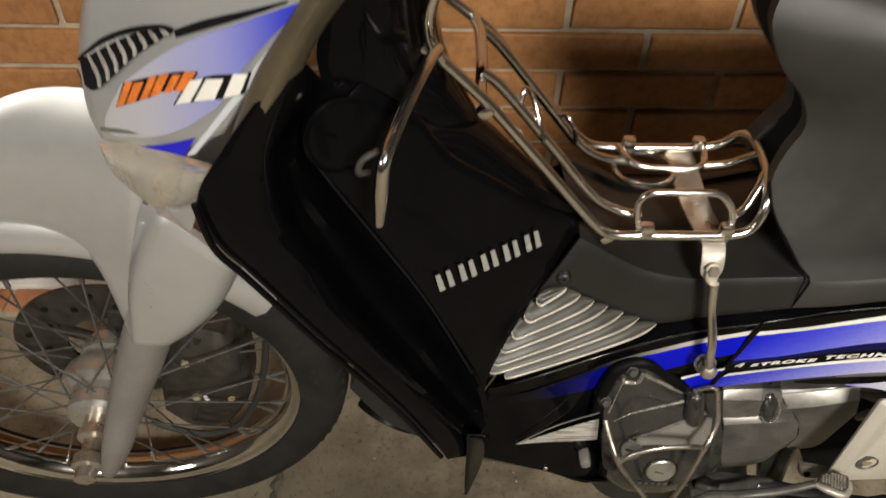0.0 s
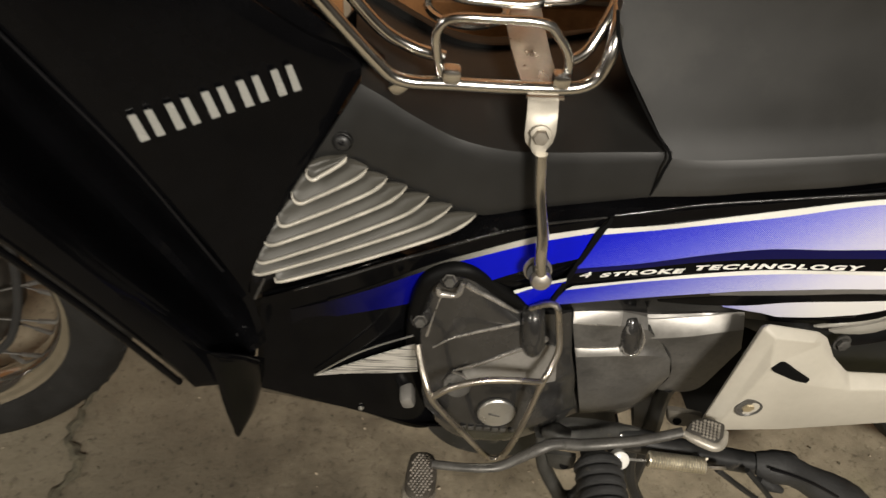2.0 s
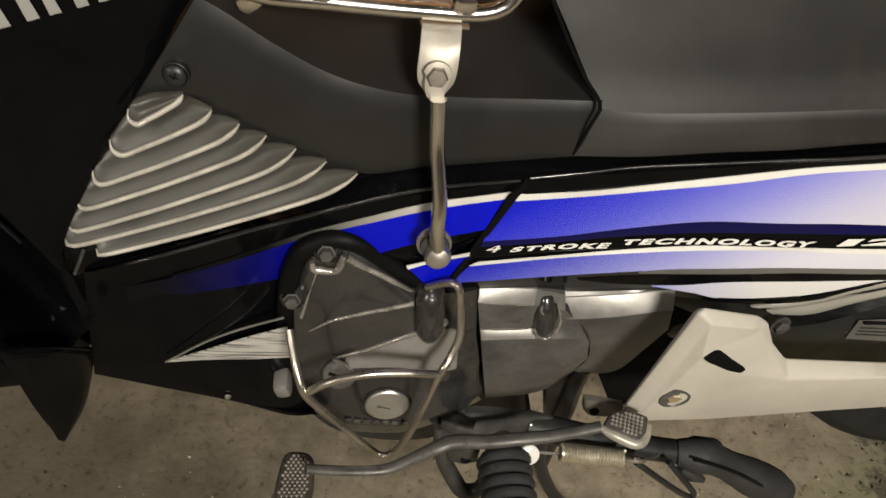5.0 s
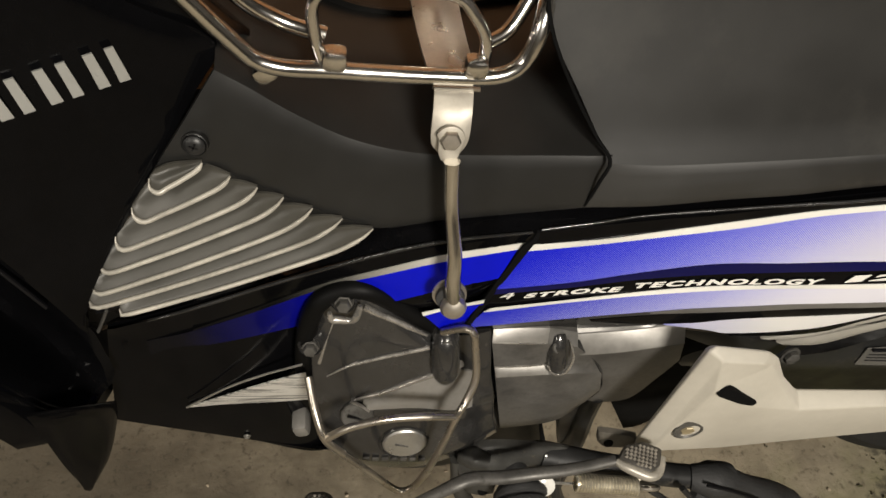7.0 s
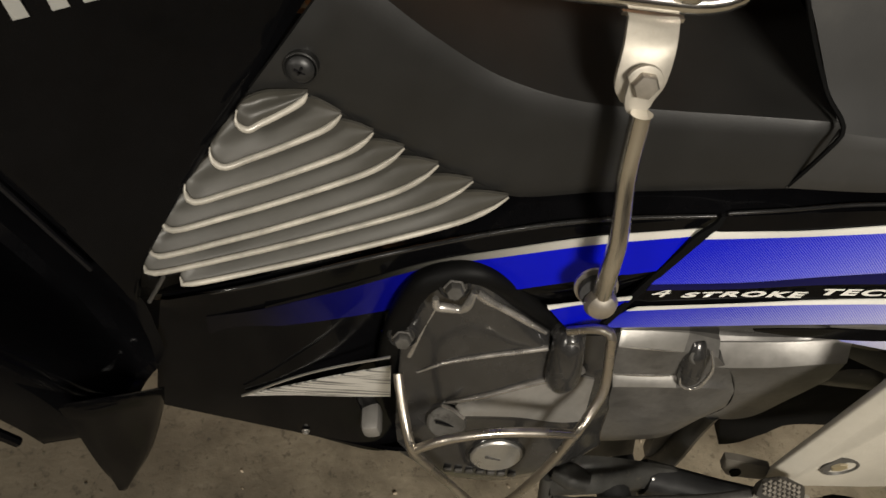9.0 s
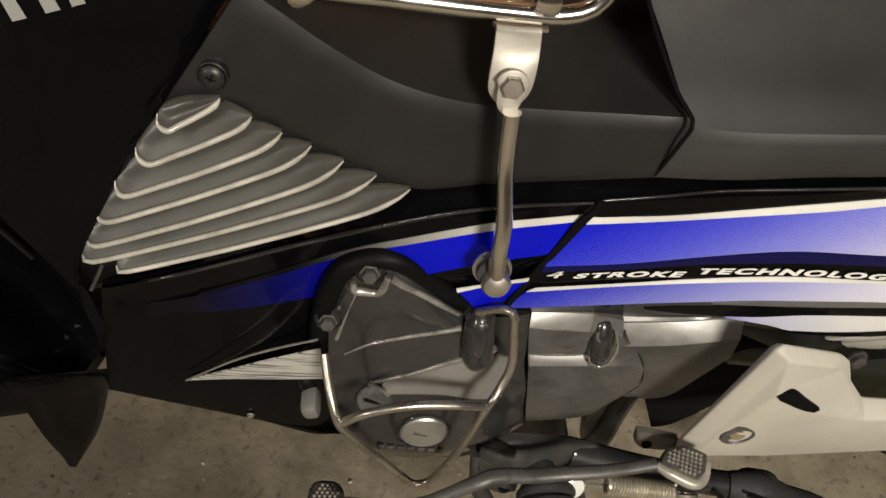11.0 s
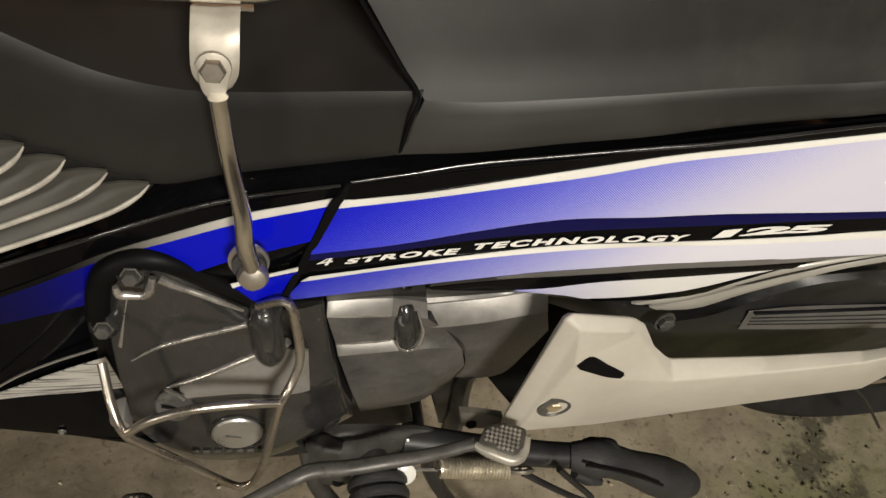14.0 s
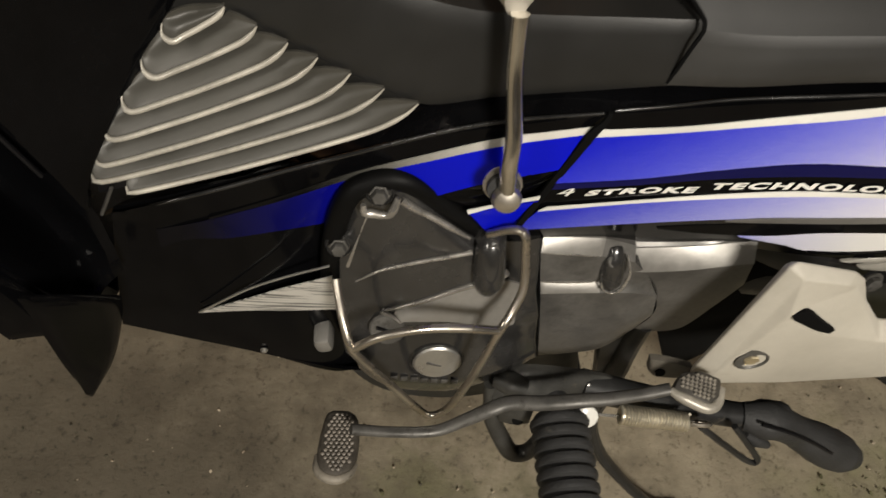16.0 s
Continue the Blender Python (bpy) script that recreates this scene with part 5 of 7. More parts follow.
def seat():
    b = part("rear_panel", loft([
        [(0.311, 0.439, 0.508), (0.349, 0.438, 0.512), (0.390, 0.440, 0.517), (0.431, 0.441, 0.522), (0.474, 0.443, 0.529), (0.518, 0.444, 0.535), (0.554, 0.445, 0.539), (0.692, 0.450, 0.559)],
        [(0.316, 0.442, 0.523), (0.350, 0.441, 0.525), (0.387, 0.442, 0.529), (0.427, 0.444, 0.534), (0.469, 0.445, 0.539), (0.513, 0.446, 0.544), (0.549, 0.447, 0.548), (0.684, 0.452, 0.567)],
        [(0.320, 0.445, 0.537), (0.347, 0.445, 0.537), (0.384, 0.446, 0.540), (0.424, 0.447, 0.544), (0.465, 0.448, 0.549), (0.508, 0.449, 0.553), (0.544, 0.450, 0.556), (0.678, 0.454, 0.574)]], 40, 4, 0.004, roll=0.001, soft=False), DUSTY, BIKE, "dusty matte black panel below the seat, lightened for its glow")
    part("panel_gap", tube([(0.312, 0.441, 0.507), (0.314, 0.439, 0.532), (0.316, 0.442, 0.543), (0.308, 0.453, 0.550), (0.292, 0.462, 0.571), (0.279, 0.469, 0.592), (0.273, 0.474, 0.606), (0.270, 0.480, 0.619)], 0.0010, 40, 6), GAP, b)
    low = [tuple(p) for p in curve([(0.320, 0.445, 0.537), (0.347, 0.445, 0.537), (0.384, 0.446, 0.540), (0.424, 0.447, 0.544), (0.465, 0.448, 0.549), (0.508, 0.449, 0.553), (0.544, 0.450, 0.556), (0.678, 0.454, 0.574)], 16)]

    def row(xf, yf, zf, yr, zr):
        out = []
        for i, (x, y, z) in enumerate(low):
            s = i / 16
            k = 1 - (1 - s) ** 2.2
            out.append((x + (xf - low[0][0]) * (1 - s) ** 3, yf + (yr - yf) * k, z + (zf - low[0][2]) * (1 - k) + zr * k))
        return out

    rows = [low, row(0.310, 0.4525, 0.549, 0.457, 0.016), row(0.295, 0.4625, 0.570, 0.461, 0.036), row(0.281, 0.4720, 0.590, 0.465, 0.058), row(0.273, 0.4825, 0.615, 0.467, 0.080), row(0.279, 0.4900, 0.640, 0.464, 0.100), row(0.288, 0.4935, 0.663, 0.455, 0.118),
            row(0.277, 0.4920, 0.690, 0.444, 0.138), row(0.251, 0.4890, 0.719, 0.434, 0.156), row(0.235, 0.4880, 0.7465, 0.430, 0.174), row(0.232, 0.4920, 0.762, 0.433, 0.187), row(0.241, 0.5020, 0.784, 0.455, 0.198), row(0.262, 0.5200, 0.798, 0.520, 0.204)]
    st = part("seat", loft(rows, 44, 3, 0.012, roll=0.0006), SEAT, BIKE, "black vinyl seat with a bulging front")
    mirror = [[(x, 1.04 - y, z) for x, y, z in r] for r in rows]
    part("seat_side", loft(mirror, 30, 4, 0.02, roll=0.001, back=(0, -1, 0)), SEAT, st)


def rack():
    r = part("luggage_rack", tube([
        (-0.012, 0.462, 0.752), (0.002, 0.462, 0.742), (0.030, 0.463, 0.712), (0.045, 0.464, 0.694), (0.085, 0.465, 0.642), (0.128, 0.467, 0.586), (0.146, 0.467, 0.571), (0.18, 0.467, 0.570), (0.225, 0.467, 0.570),
        (0.254, 0.467, 0.572), (0.267, 0.470, 0.580), (0.272, 0.476, 0.600), (0.276, 0.50, 0.613), (0.276, 0.54, 0.614), (0.272, 0.562, 0.604), (0.263, 0.570, 0.588), (0.245, 0.571, 0.582),
        (0.20, 0.571, 0.581), (0.15, 0.571, 0.582), (0.128, 0.571, 0.594), (0.085, 0.570, 0.646), (0.045, 0.570, 0.698), (0.025, 0.570, 0.716), (0.002, 0.570, 0.735)], 0.0044, 150, 12), CHROME, BIKE, "chromed luggage rack with light rust")
    for name, pts, rad in (
        ("inner_rail", [(0.030, 0.480, 0.722), (0.048, 0.484, 0.704), (0.09, 0.484, 0.650), (0.128, 0.484, 0.600), (0.150, 0.484, 0.584), (0.172, 0.480, 0.580)], 0.0042),
        ("inner_rail", [(0.035, 0.548, 0.715), (0.05, 0.548, 0.70), (0.09, 0.548, 0.648), (0.125, 0.548, 0.603), (0.148, 0.550, 0.586), (0.175, 0.552, 0.580)], 0.0042),
        ("side_loop", [(0.170, 0.470, 0.574), (0.166, 0.472, 0.590), (0.166, 0.473, 0.603), (0.174, 0.474, 0.611), (0.20, 0.474, 0.612), (0.228, 0.474, 0.611), (0.238, 0.473, 0.603), (0.246, 0.472, 0.590), (0.247, 0.470, 0.574)], 0.0031),
        ("side_loop", [(0.166, 0.570, 0.584), (0.168, 0.556, 0.588), (0.172, 0.544, 0.588), (0.182, 0.538, 0.586), (0.205, 0.537, 0.585), (0.228, 0.537, 0.585), (0.238, 0.541, 0.587), (0.242, 0.556, 0.588), (0.244, 0.570, 0.584)], 0.0031),
        ("end_link", [(0.246, 0.474, 0.585), (0.258, 0.480, 0.590), (0.268, 0.490, 0.604), (0.274, 0.500, 0.612)], 0.0036),
        ("end_link", [(0.238, 0.540, 0.586), (0.258, 0.538, 0.590), (0.268, 0.533, 0.600), (0.275, 0.525, 0.612)], 0.0036),
        ("front_bar", [(0.030, 0.463, 0.712), (0.032, 0.50, 0.716), (0.032, 0.54, 0.716), (0.028, 0.570, 0.714)], 0.0045),
        ("stem_loop", [(0.002, 0.462, 0.742), (-0.006, 0.456, 0.762), (-0.006, 0.452, 0.785), (0.004, 0.458, 0.81), (0.02, 0.50, 0.83)], 0.0046),
        ("hook_rod", [(0.000, 0.452, 0.756), (-0.006, 0.432, 0.760), (-0.018, 0.400, 0.752), (-0.028, 0.372, 0.742), (-0.032, 0.361, 0.736), (-0.034, 0.359, 0.722), (-0.0375, 0.361, 0.684)], [0.0042, 0.0042, 0.0042, 0.0042, 0.0045, 0.0050, 0.0034]),
        ("wire_loop", [(0.062, 0.484, 0.690), (0.065, 0.490, 0.700), (0.072, 0.495, 0.690), (0.078, 0.484, 0.672), (0.082, 0.480, 0.660)], 0.0022),
        ("wire_loop", [(0.105, 0.548, 0.632), (0.108, 0.540, 0.640), (0.116, 0.535, 0.630), (0.120, 0.540, 0.612)], 0.0022),
    ):
        part(name, tube(pts, rad, 48, 10), CHROME, r)
    ring = [(0.188 + 0.027 * math.cos(a), 0.546 + 0.024 * math.sin(a), 0.576) for a in (2 * math.pi * k / 40 for k in range(40))]
    part("cup_ring", tube(ring + ring[:1], 0.0030, 60, 8), CHROME, r)
    part("cross_plate", loft([[(0.212, 0.572, 0.577), (0.218, 0.52, 0.563), (0.224, 0.468, 0.564)], [(0.238, 0.572, 0.577), (0.244, 0.52, 0.563), (0.248, 0.468, 0.564)]], 14, 3, 0.003, back=(0, 0, -1)), STEEL, r, "flat steel cross strap")
    for x, y, z in ((0.176, 0.4675, 0.574), (0.243, 0.4675, 0.574), (0.176, 0.570, 0.585), (0.240, 0.570, 0.585)):
        part("clamp", block((x, y, z + 0.003), (0.012, 0.0105, 0.011), (0, 2, 0), 0.003), CHROME, r)
    for x, y, z in ((0.034, 0.462, 0.700), (0.144, 0.469, 0.566)):
        part("clamp", block((x, y, z), (0.010, 0.0105, 0.012), (0, 50, 0), 0.003), CHROME, r)
    hook = tube([(-0.036, 0.372, 0.735), (-0.046, 0.372, 0.728), (-0.050, 0.376, 0.714), (-0.044, 0.384, 0.708)], 0.0022, 16, 8)
    part("bag_hook", hook, LEVER, r, "worn bag hook")
    # bracket and strut down to the side cover
    tab = part("bracket", loft([
        [(0.2240, 0.460, 0.566), (0.2236, 0.452, 0.559), (0.2234, 0.447, 0.550), (0.2244, 0.4455, 0.5445), (0.2280, 0.4445, 0.5400)],
        [(0.2335, 0.460, 0.566), (0.2333, 0.452, 0.560), (0.2330, 0.4465, 0.551), (0.2333, 0.4445, 0.5445), (0.2338, 0.4430, 0.5390)],
        [(0.2430, 0.460, 0.567), (0.2426, 0.452, 0.561), (0.2424, 0.447, 0.552), (0.2416, 0.4455, 0.5455), (0.2390, 0.4445, 0.5405)]], 20, 3, 0.0035, roll=0.0008), FLAT_STEEL, r, "flat steel bracket with a bolt")
    n = Vector((-0.05, -0.95, 0.3))
    bolt_at = Vector((0.2325, 0.4440, 0.5515))
    oval = [(0.0072 * math.cos(q), 0.0072 * math.sin(q)) if q < math.pi else (0.0058 * math.cos(q), -0.0130 * abs(math.sin(q)) ** 0.6) for q in (2 * math.pi * k / 24 for k in range(24))]
    part("strut_end", moved(slab(oval, -0.001, 0.0014, 0.0005), Matrix.Translation(bolt_at) @ Matrix(((1, 0, n.x), (0, 0.3, n.y), (0, 0.95, n.z))).to_4x4()), FLAT_STEEL, tab, "flattened end of the strut")
    part("bracket_bolt", lathe([(0, 0), (0.0052, 0), (0.0052, 0.0022), (0.0044, 0.0032), (0, 0.0034)], 6, bolt_at + n * 0.0014, n), STEEL, tab, "hexagonal bolt head")
    part("strut", tube([(0.234, 0.437, 0.543), (0.237, 0.430, 0.517), (0.242, 0.419, 0.489), (0.243, 0.414, 0.473), (0.246, 0.413, 0.454)], [0.0042, 0.0040, 0.0040, 0.0042, 0.0046], 30, 14), CHROME, r, "chromed strut rod")
    e = Vector([(0.245, 0.410, 0.456)][0])
    part("strut_eye", lathe([(0.0, -0.006), (0.0080, -0.006), (0.0084, -0.004), (0.0080, -0.002), (0, -0.002)], 28, e + Vector((-0.001, 0.002, 0.000)), (-0.1, -0.93, 0.36)), RUBBER, r)
    part("strut_washer", lathe([(0.0, -0.0075), (0.0098, -0.0075), (0.0098, -0.0060), (0, -0.0060)], 28, e + Vector((-0.0015, 0.002, 0.001)), (-0.1, -0.93, 0.36)), STEEL, r)
    part("strut_screw", lathe([(0, -0.004), (0.0072, -0.004), (0.0076, -0.0015), (0.0062, 0.0012), (0.003, 0.0024), (0, 0.0026)], 28, e + Vector((0.001, -0.001, -0.003)), (-0.05, -0.93, 0.36)), STEEL, r, "dome-headed screw")


def handlebar():
    h = part("handlebar", tube([(0.14, 0.20, 0.985), (0.12, 0.34, 1.0), (0.06, 0.45, 0.985), (0.05, 0.52, 0.98), (0.06, 0.59, 0.985), (0.12, 0.70, 1.0), (0.14, 0.84, 0.985)], 0.011, 60, 12), DARK_STEEL, BIKE, "black handlebar with rubber grips")
    for y0, y1 in ((0.19, 0.31), (0.73, 0.85)):
        part("grip", tube([(0.14, y0, 0.985), (0.128, y1, 0.994)] if y0 < 0.5 else [(0.128, y0, 0.994), (0.14, y1, 0.985)], 0.016, 6, 14), RUBBER, h)
    part("handlebar_cover", block((0.01, 0.52, 1.0), (0.17, 0.24, 0.12), (0, -18, 0), 0.04, segments=4), BLACK_GLOSS, h)


front_end()
cowl()
handlebar()
leg_shield()
centre_cover()
side_covers()
seat()
rack()


def engine():
    top = [(0.167, 0.430, 0.3685), (0.170, 0.434, 0.393), (0.179, 0.436, 0.4135), (0.199, 0.436, 0.420), (0.219, 0.434, 0.406), (0.243, 0.431, 0.390), (0.268, 0.432, 0.3855), (0.284, 0.436, 0.3845)]
    upper = [(0.169, 0.420, 0.345), (0.178, 0.420, 0.3535), (0.192, 0.421, 0.3655), (0.211, 0.422, 0.374), (0.227, 0.4225, 0.380), (0.242, 0.423, 0.386), (0.266, 0.425, 0.371), (0.287, 0.429, 0.364)]
    middle = [(0.171, 0.413, 0.321), (0.180, 0.412, 0.327), (0.195, 0.4115, 0.3345), (0.217, 0.413, 0.3445), (0.237, 0.4155, 0.356), (0.250, 0.417, 0.363), (0.267, 0.418, 0.3637), (0.290, 0.424, 0.3436)]
    step = [(0.172, 0.408, 0.3075), (0.184, 0.407, 0.313), (0.2043, 0.406, 0.3285), (0.218, 0.406, 0.3315), (0.2395, 0.4065, 0.3315), (0.262, 0.407, 0.3265), (0.277, 0.408, 0.3288), (0.2945, 0.416, 0.3285)]
    brow = [(0.1756, 0.405, 0.289), (0.1914, 0.404, 0.300), (0.2085, 0.404, 0.3125), (0.2257, 0.404, 0.3175), (0.247, 0.404, 0.319), (0.266, 0.405, 0.315), (0.2808, 0.407, 0.308), (0.300, 0.415, 0.298)]
    chin = [(0.183, 0.400, 0.285), (0.1943, 0.397, 0.277), (0.2076, 0.395, 0.2716), (0.2267, 0.394, 0.2697), (0.2459, 0.394, 0.2693), (0.2623, 0.395, 0.2776), (0.2807, 0.399, 0.286), (0.3038, 0.412, 0.2836)]
    under = [(0.1853, 0.404, 0.2676), (0.1965, 0.402, 0.254), (0.2095, 0.401, 0.2445), (0.2295, 0.400, 0.242), (0.2515, 0.400, 0.2435), (0.2727, 0.401, 0.257), (0.2884, 0.405, 0.2697), (0.3103, 0.418, 0.264)]
    rows = [[(x, y + 0.022, z - 0.006) for x, y, z in top], top, upper, middle, step, brow, chin, under, [(x, 0.452, z - 0.075) for x, y, z in under]]
    eg = part("engine", loft(rows, 64, 4, 0.03, soft=False, roll=0.0), ENGINE, BIKE, "dark grey engine with scuffed covers", 75)
    # lamp glare on the up-tilted facet is put into a lighter paint
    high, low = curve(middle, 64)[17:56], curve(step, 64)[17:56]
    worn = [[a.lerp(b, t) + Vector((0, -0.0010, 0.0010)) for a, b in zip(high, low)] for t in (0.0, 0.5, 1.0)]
    part("scuffed_face", loft(worn, 38, 3, 0.002, roll=0.0006), ENGINE_GREY, eg, "up-tilted cover face painted lighter, as if lamp-lit")
    ridges = (
        (upper[1:6], [0.0005, 0.0012, 0.0014, 0.0016]),
        (middle[2:6] + [(0.258, 0.4175, 0.3655), (0.264, 0.4180, 0.374)], [0.0008, 0.0017, 0.0018, 0.0022, 0.0024]),
        ([(0.195, 0.4110, 0.334), (0.201, 0.406, 0.338), (0.206, 0.401, 0.3395)], [0.0014, 0.0008]),
        ([(0.198, 0.434, 0.4165), (0.206, 0.433, 0.411), (0.219, 0.4315, 0.404), (0.233, 0.430, 0.395), (0.240, 0.429, 0.391)], [0.0026, 0.0020, 0.0020, 0.0012]),
        ([(0.173, 0.426, 0.361), (0.178, 0.431, 0.386), (0.182, 0.434, 0.405)], [0.0018, 0.0010, 0.0006]))
    for pts, rad in ridges:
        part("rib", tube([(x, y - 0.0004, z + 0.0002) for x, y, z in pts], rad, 40, 12), BEAD, eg)
    part("bolt_cup", tube([(0.178, 0.428, 0.418), (0.179, 0.427, 0.413), (0.183, 0.427, 0.412), (0.191, 0.427, 0.411), (0.194, 0.427, 0.415), (0.196, 0.430, 0.423)], [0.0016, 0.0028, 0.0022, 0.0026, 0.0018], 30, 10), BEAD, eg)
    part("cover_rim", tube([(0.164, 0.430, 0.326), (0.163, 0.432, 0.365), (0.166, 0.434, 0.399), (0.172, 0.436, 0.418), (0.183, 0.438, 0.426), (0.195, 0.438, 0.429), (0.208, 0.438, 0.423), (0.229, 0.438, 0.404), (0.249, 0.436, 0.388)], 0.0064, 50, 14), RIM_BLACK, eg)
    part("bolt_tower", tube([(0.2510, 0.430, 0.397), (0.2514, 0.425, 0.3945), (0.2520, 0.421, 0.386), (0.2535, 0.417, 0.374), (0.2545, 0.4155, 0.364), (0.2548, 0.418, 0.360)], [0.0055, 0.0085, 0.0092, 0.0095, 0.0092, 0.0060], 24, 24), ENGINE, eg, "dark bolt tower of the cover")
    part("back_plate", loft([
        [(0.162, 0.452, 0.351), (0.171, 0.452, 0.398), (0.190, 0.452, 0.413), (0.213, 0.452, 0.409), (0.240, 0.452, 0.384), (0.263, 0.452, 0.366), (0.291, 0.455, 0.359)],
        [(0.160, 0.447, 0.302), (0.191, 0.447, 0.302), (0.222, 0.447, 0.301), (0.245, 0.447, 0.301), (0.269, 0.447, 0.301), (0.285, 0.447, 0.301), (0.307, 0.450, 0.295)],
        [(0.170, 0.440, 0.222), (0.188, 0.440, 0.173), (0.217, 0.440, 0.140), (0.261, 0.440, 0.128), (0.299, 0.440, 0.138), (0.318, 0.440, 0.158), (0.329, 0.440, 0.187)]], 30, 4, 0.12, roll=0.003), DARK_STEEL, eg, "black crankcase")
    n = (-0.05, -0.93, 0.36)
    for x, y, z, s in (*[(*p, 0) for p in [(0.186, 0.425, 0.425)]], *[(*p, 0) for p in [(0.1668, 0.420, 0.381)]], *[(*p, 0) for p in [(0.2516, 0.4165, 0.3950)]]):
        e = Vector((x, y, z))
        part("bolt_boss", lathe([(0.0100, -0.016), (0.0080, -0.003), (0.0070, -0.0018), (0.0062, -0.003), (0, -0.003)], 24, e + Vector((0, 0.004, 0)), n), ENGINE, eg)
        part("bolt", lathe([(0, -0.003), (0.0055, -0.003), (0.0055, -0.001), (0.0044, -0.0008), (0.0044, 0.0024), (0.0037, 0.0032), (0, 0.0032)], 6, e + Vector((0, 0.004, 0)), n), LEVER, eg, "dull hexagonal bolt")
    sc = part("timing_plug", lathe([(0, -0.012), (0.0112, -0.012), (0.0112, 0.001), (0.0100, 0.0022), (0, 0.0026)], 28, (0.1991, 0.405, 0.3240), (-0.1, -0.88, 0.45)), LEVER, eg, "slotted plug")
    part("plug_slot", moved(block((0, 0, 0), (0.014, 0.0012, 0.0016), (0, 25, 0), 0), Matrix.Translation(Vector((0.1988, 0.4024, 0.3254)))), INK, sc)
    o = Vector((0.234, 0.3985, 0.2935))
    part("cap_ring", lathe([(0.0195, -0.008), (0.0185, -0.001), (0.0172, 0.0006), (0.0162, 0.0)], 40, o, (0, -0.98, 0.2)), ENGINE, eg)
    cap = part("crank_cap", lathe([(0, -0.004), (0.0155, -0.004), (0.0157, 0.0012), (0.0145, 0.0022), (0, 0.0026)], 40, o, (0, -0.98, 0.2)), ALLOY, eg, "pale alloy round cap with a slot")
    part("cap_slot", moved(block((0, 0, 0), (0.010, 0.0012, 0.0012), (0, 18, 0), 0), Matrix.Translation(o + Vector((-0.002, -0.0026, 0)))), LEVER, cap)
    for k in range(7):
        a, b = [Vector(v) for v in [(0.2045, 0.3945, 0.2745), (0.252, 0.3940, 0.2715)]]
        p = a.lerp(b, (k + 0.5) / 7)
        part("embossed_bar", block(p, ((b - a).length / 7 * 0.7, 0.0016, 0.0045), (0, 0, 0), 0.0005), LEVER, eg)
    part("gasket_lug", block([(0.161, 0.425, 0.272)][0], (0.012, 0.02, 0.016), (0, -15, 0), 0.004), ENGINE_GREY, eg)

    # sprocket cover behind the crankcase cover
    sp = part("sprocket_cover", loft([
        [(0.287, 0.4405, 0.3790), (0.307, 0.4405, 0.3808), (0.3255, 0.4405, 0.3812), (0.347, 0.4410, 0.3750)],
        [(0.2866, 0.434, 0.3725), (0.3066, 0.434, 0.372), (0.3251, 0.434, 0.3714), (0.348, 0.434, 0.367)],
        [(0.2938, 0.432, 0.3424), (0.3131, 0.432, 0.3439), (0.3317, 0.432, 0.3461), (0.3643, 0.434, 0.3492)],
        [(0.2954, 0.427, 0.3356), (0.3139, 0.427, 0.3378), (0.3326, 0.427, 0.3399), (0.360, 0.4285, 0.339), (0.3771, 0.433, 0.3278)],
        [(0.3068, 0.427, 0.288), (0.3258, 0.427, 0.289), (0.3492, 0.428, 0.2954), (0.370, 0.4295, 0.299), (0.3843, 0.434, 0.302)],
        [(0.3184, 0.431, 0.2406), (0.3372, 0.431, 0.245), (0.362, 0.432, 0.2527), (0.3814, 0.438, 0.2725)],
        [(0.333, 0.462, 0.170), (0.352, 0.462, 0.178), (0.375, 0.462, 0.190), (0.394, 0.462, 0.215)]], 40, 4, 0.05, soft=False, roll=0.0), COVER_DARK, eg, "dark grey sprocket cover with lamp-lit faces painted lighter", 16)
    part("cover_side", loft([
        [(0.348, 0.434, 0.367), (0.3643, 0.434, 0.3492), (0.3771, 0.433, 0.3278), (0.3843, 0.434, 0.302), (0.3814, 0.438, 0.2725)],
        [(0.352, 0.442, 0.366), (0.369, 0.444, 0.348), (0.382, 0.446, 0.327), (0.388, 0.448, 0.301), (0.385, 0.452, 0.272)]], 24, 3, 0.01, roll=0.0), ENGINE, sp)
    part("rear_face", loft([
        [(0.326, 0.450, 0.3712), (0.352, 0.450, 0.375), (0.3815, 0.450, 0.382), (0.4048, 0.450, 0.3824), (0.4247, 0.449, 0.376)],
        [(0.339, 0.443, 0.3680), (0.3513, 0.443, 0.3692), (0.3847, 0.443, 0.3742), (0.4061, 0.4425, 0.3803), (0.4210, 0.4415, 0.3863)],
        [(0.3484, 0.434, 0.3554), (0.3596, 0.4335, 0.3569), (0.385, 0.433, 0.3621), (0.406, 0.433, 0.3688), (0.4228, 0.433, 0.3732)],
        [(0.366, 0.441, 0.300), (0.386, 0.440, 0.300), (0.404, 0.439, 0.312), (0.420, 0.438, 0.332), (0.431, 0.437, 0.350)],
        [(0.3772, 0.444, 0.2665), (0.4019, 0.444, 0.260), (0.4223, 0.444, 0.2672), (0.4305, 0.442, 0.3037), (0.4359, 0.440, 0.3369)]], 36, 4, 0.03, soft=False, roll=0.0), COVER_DARK, sp, "angular rear face of the cover", 16)
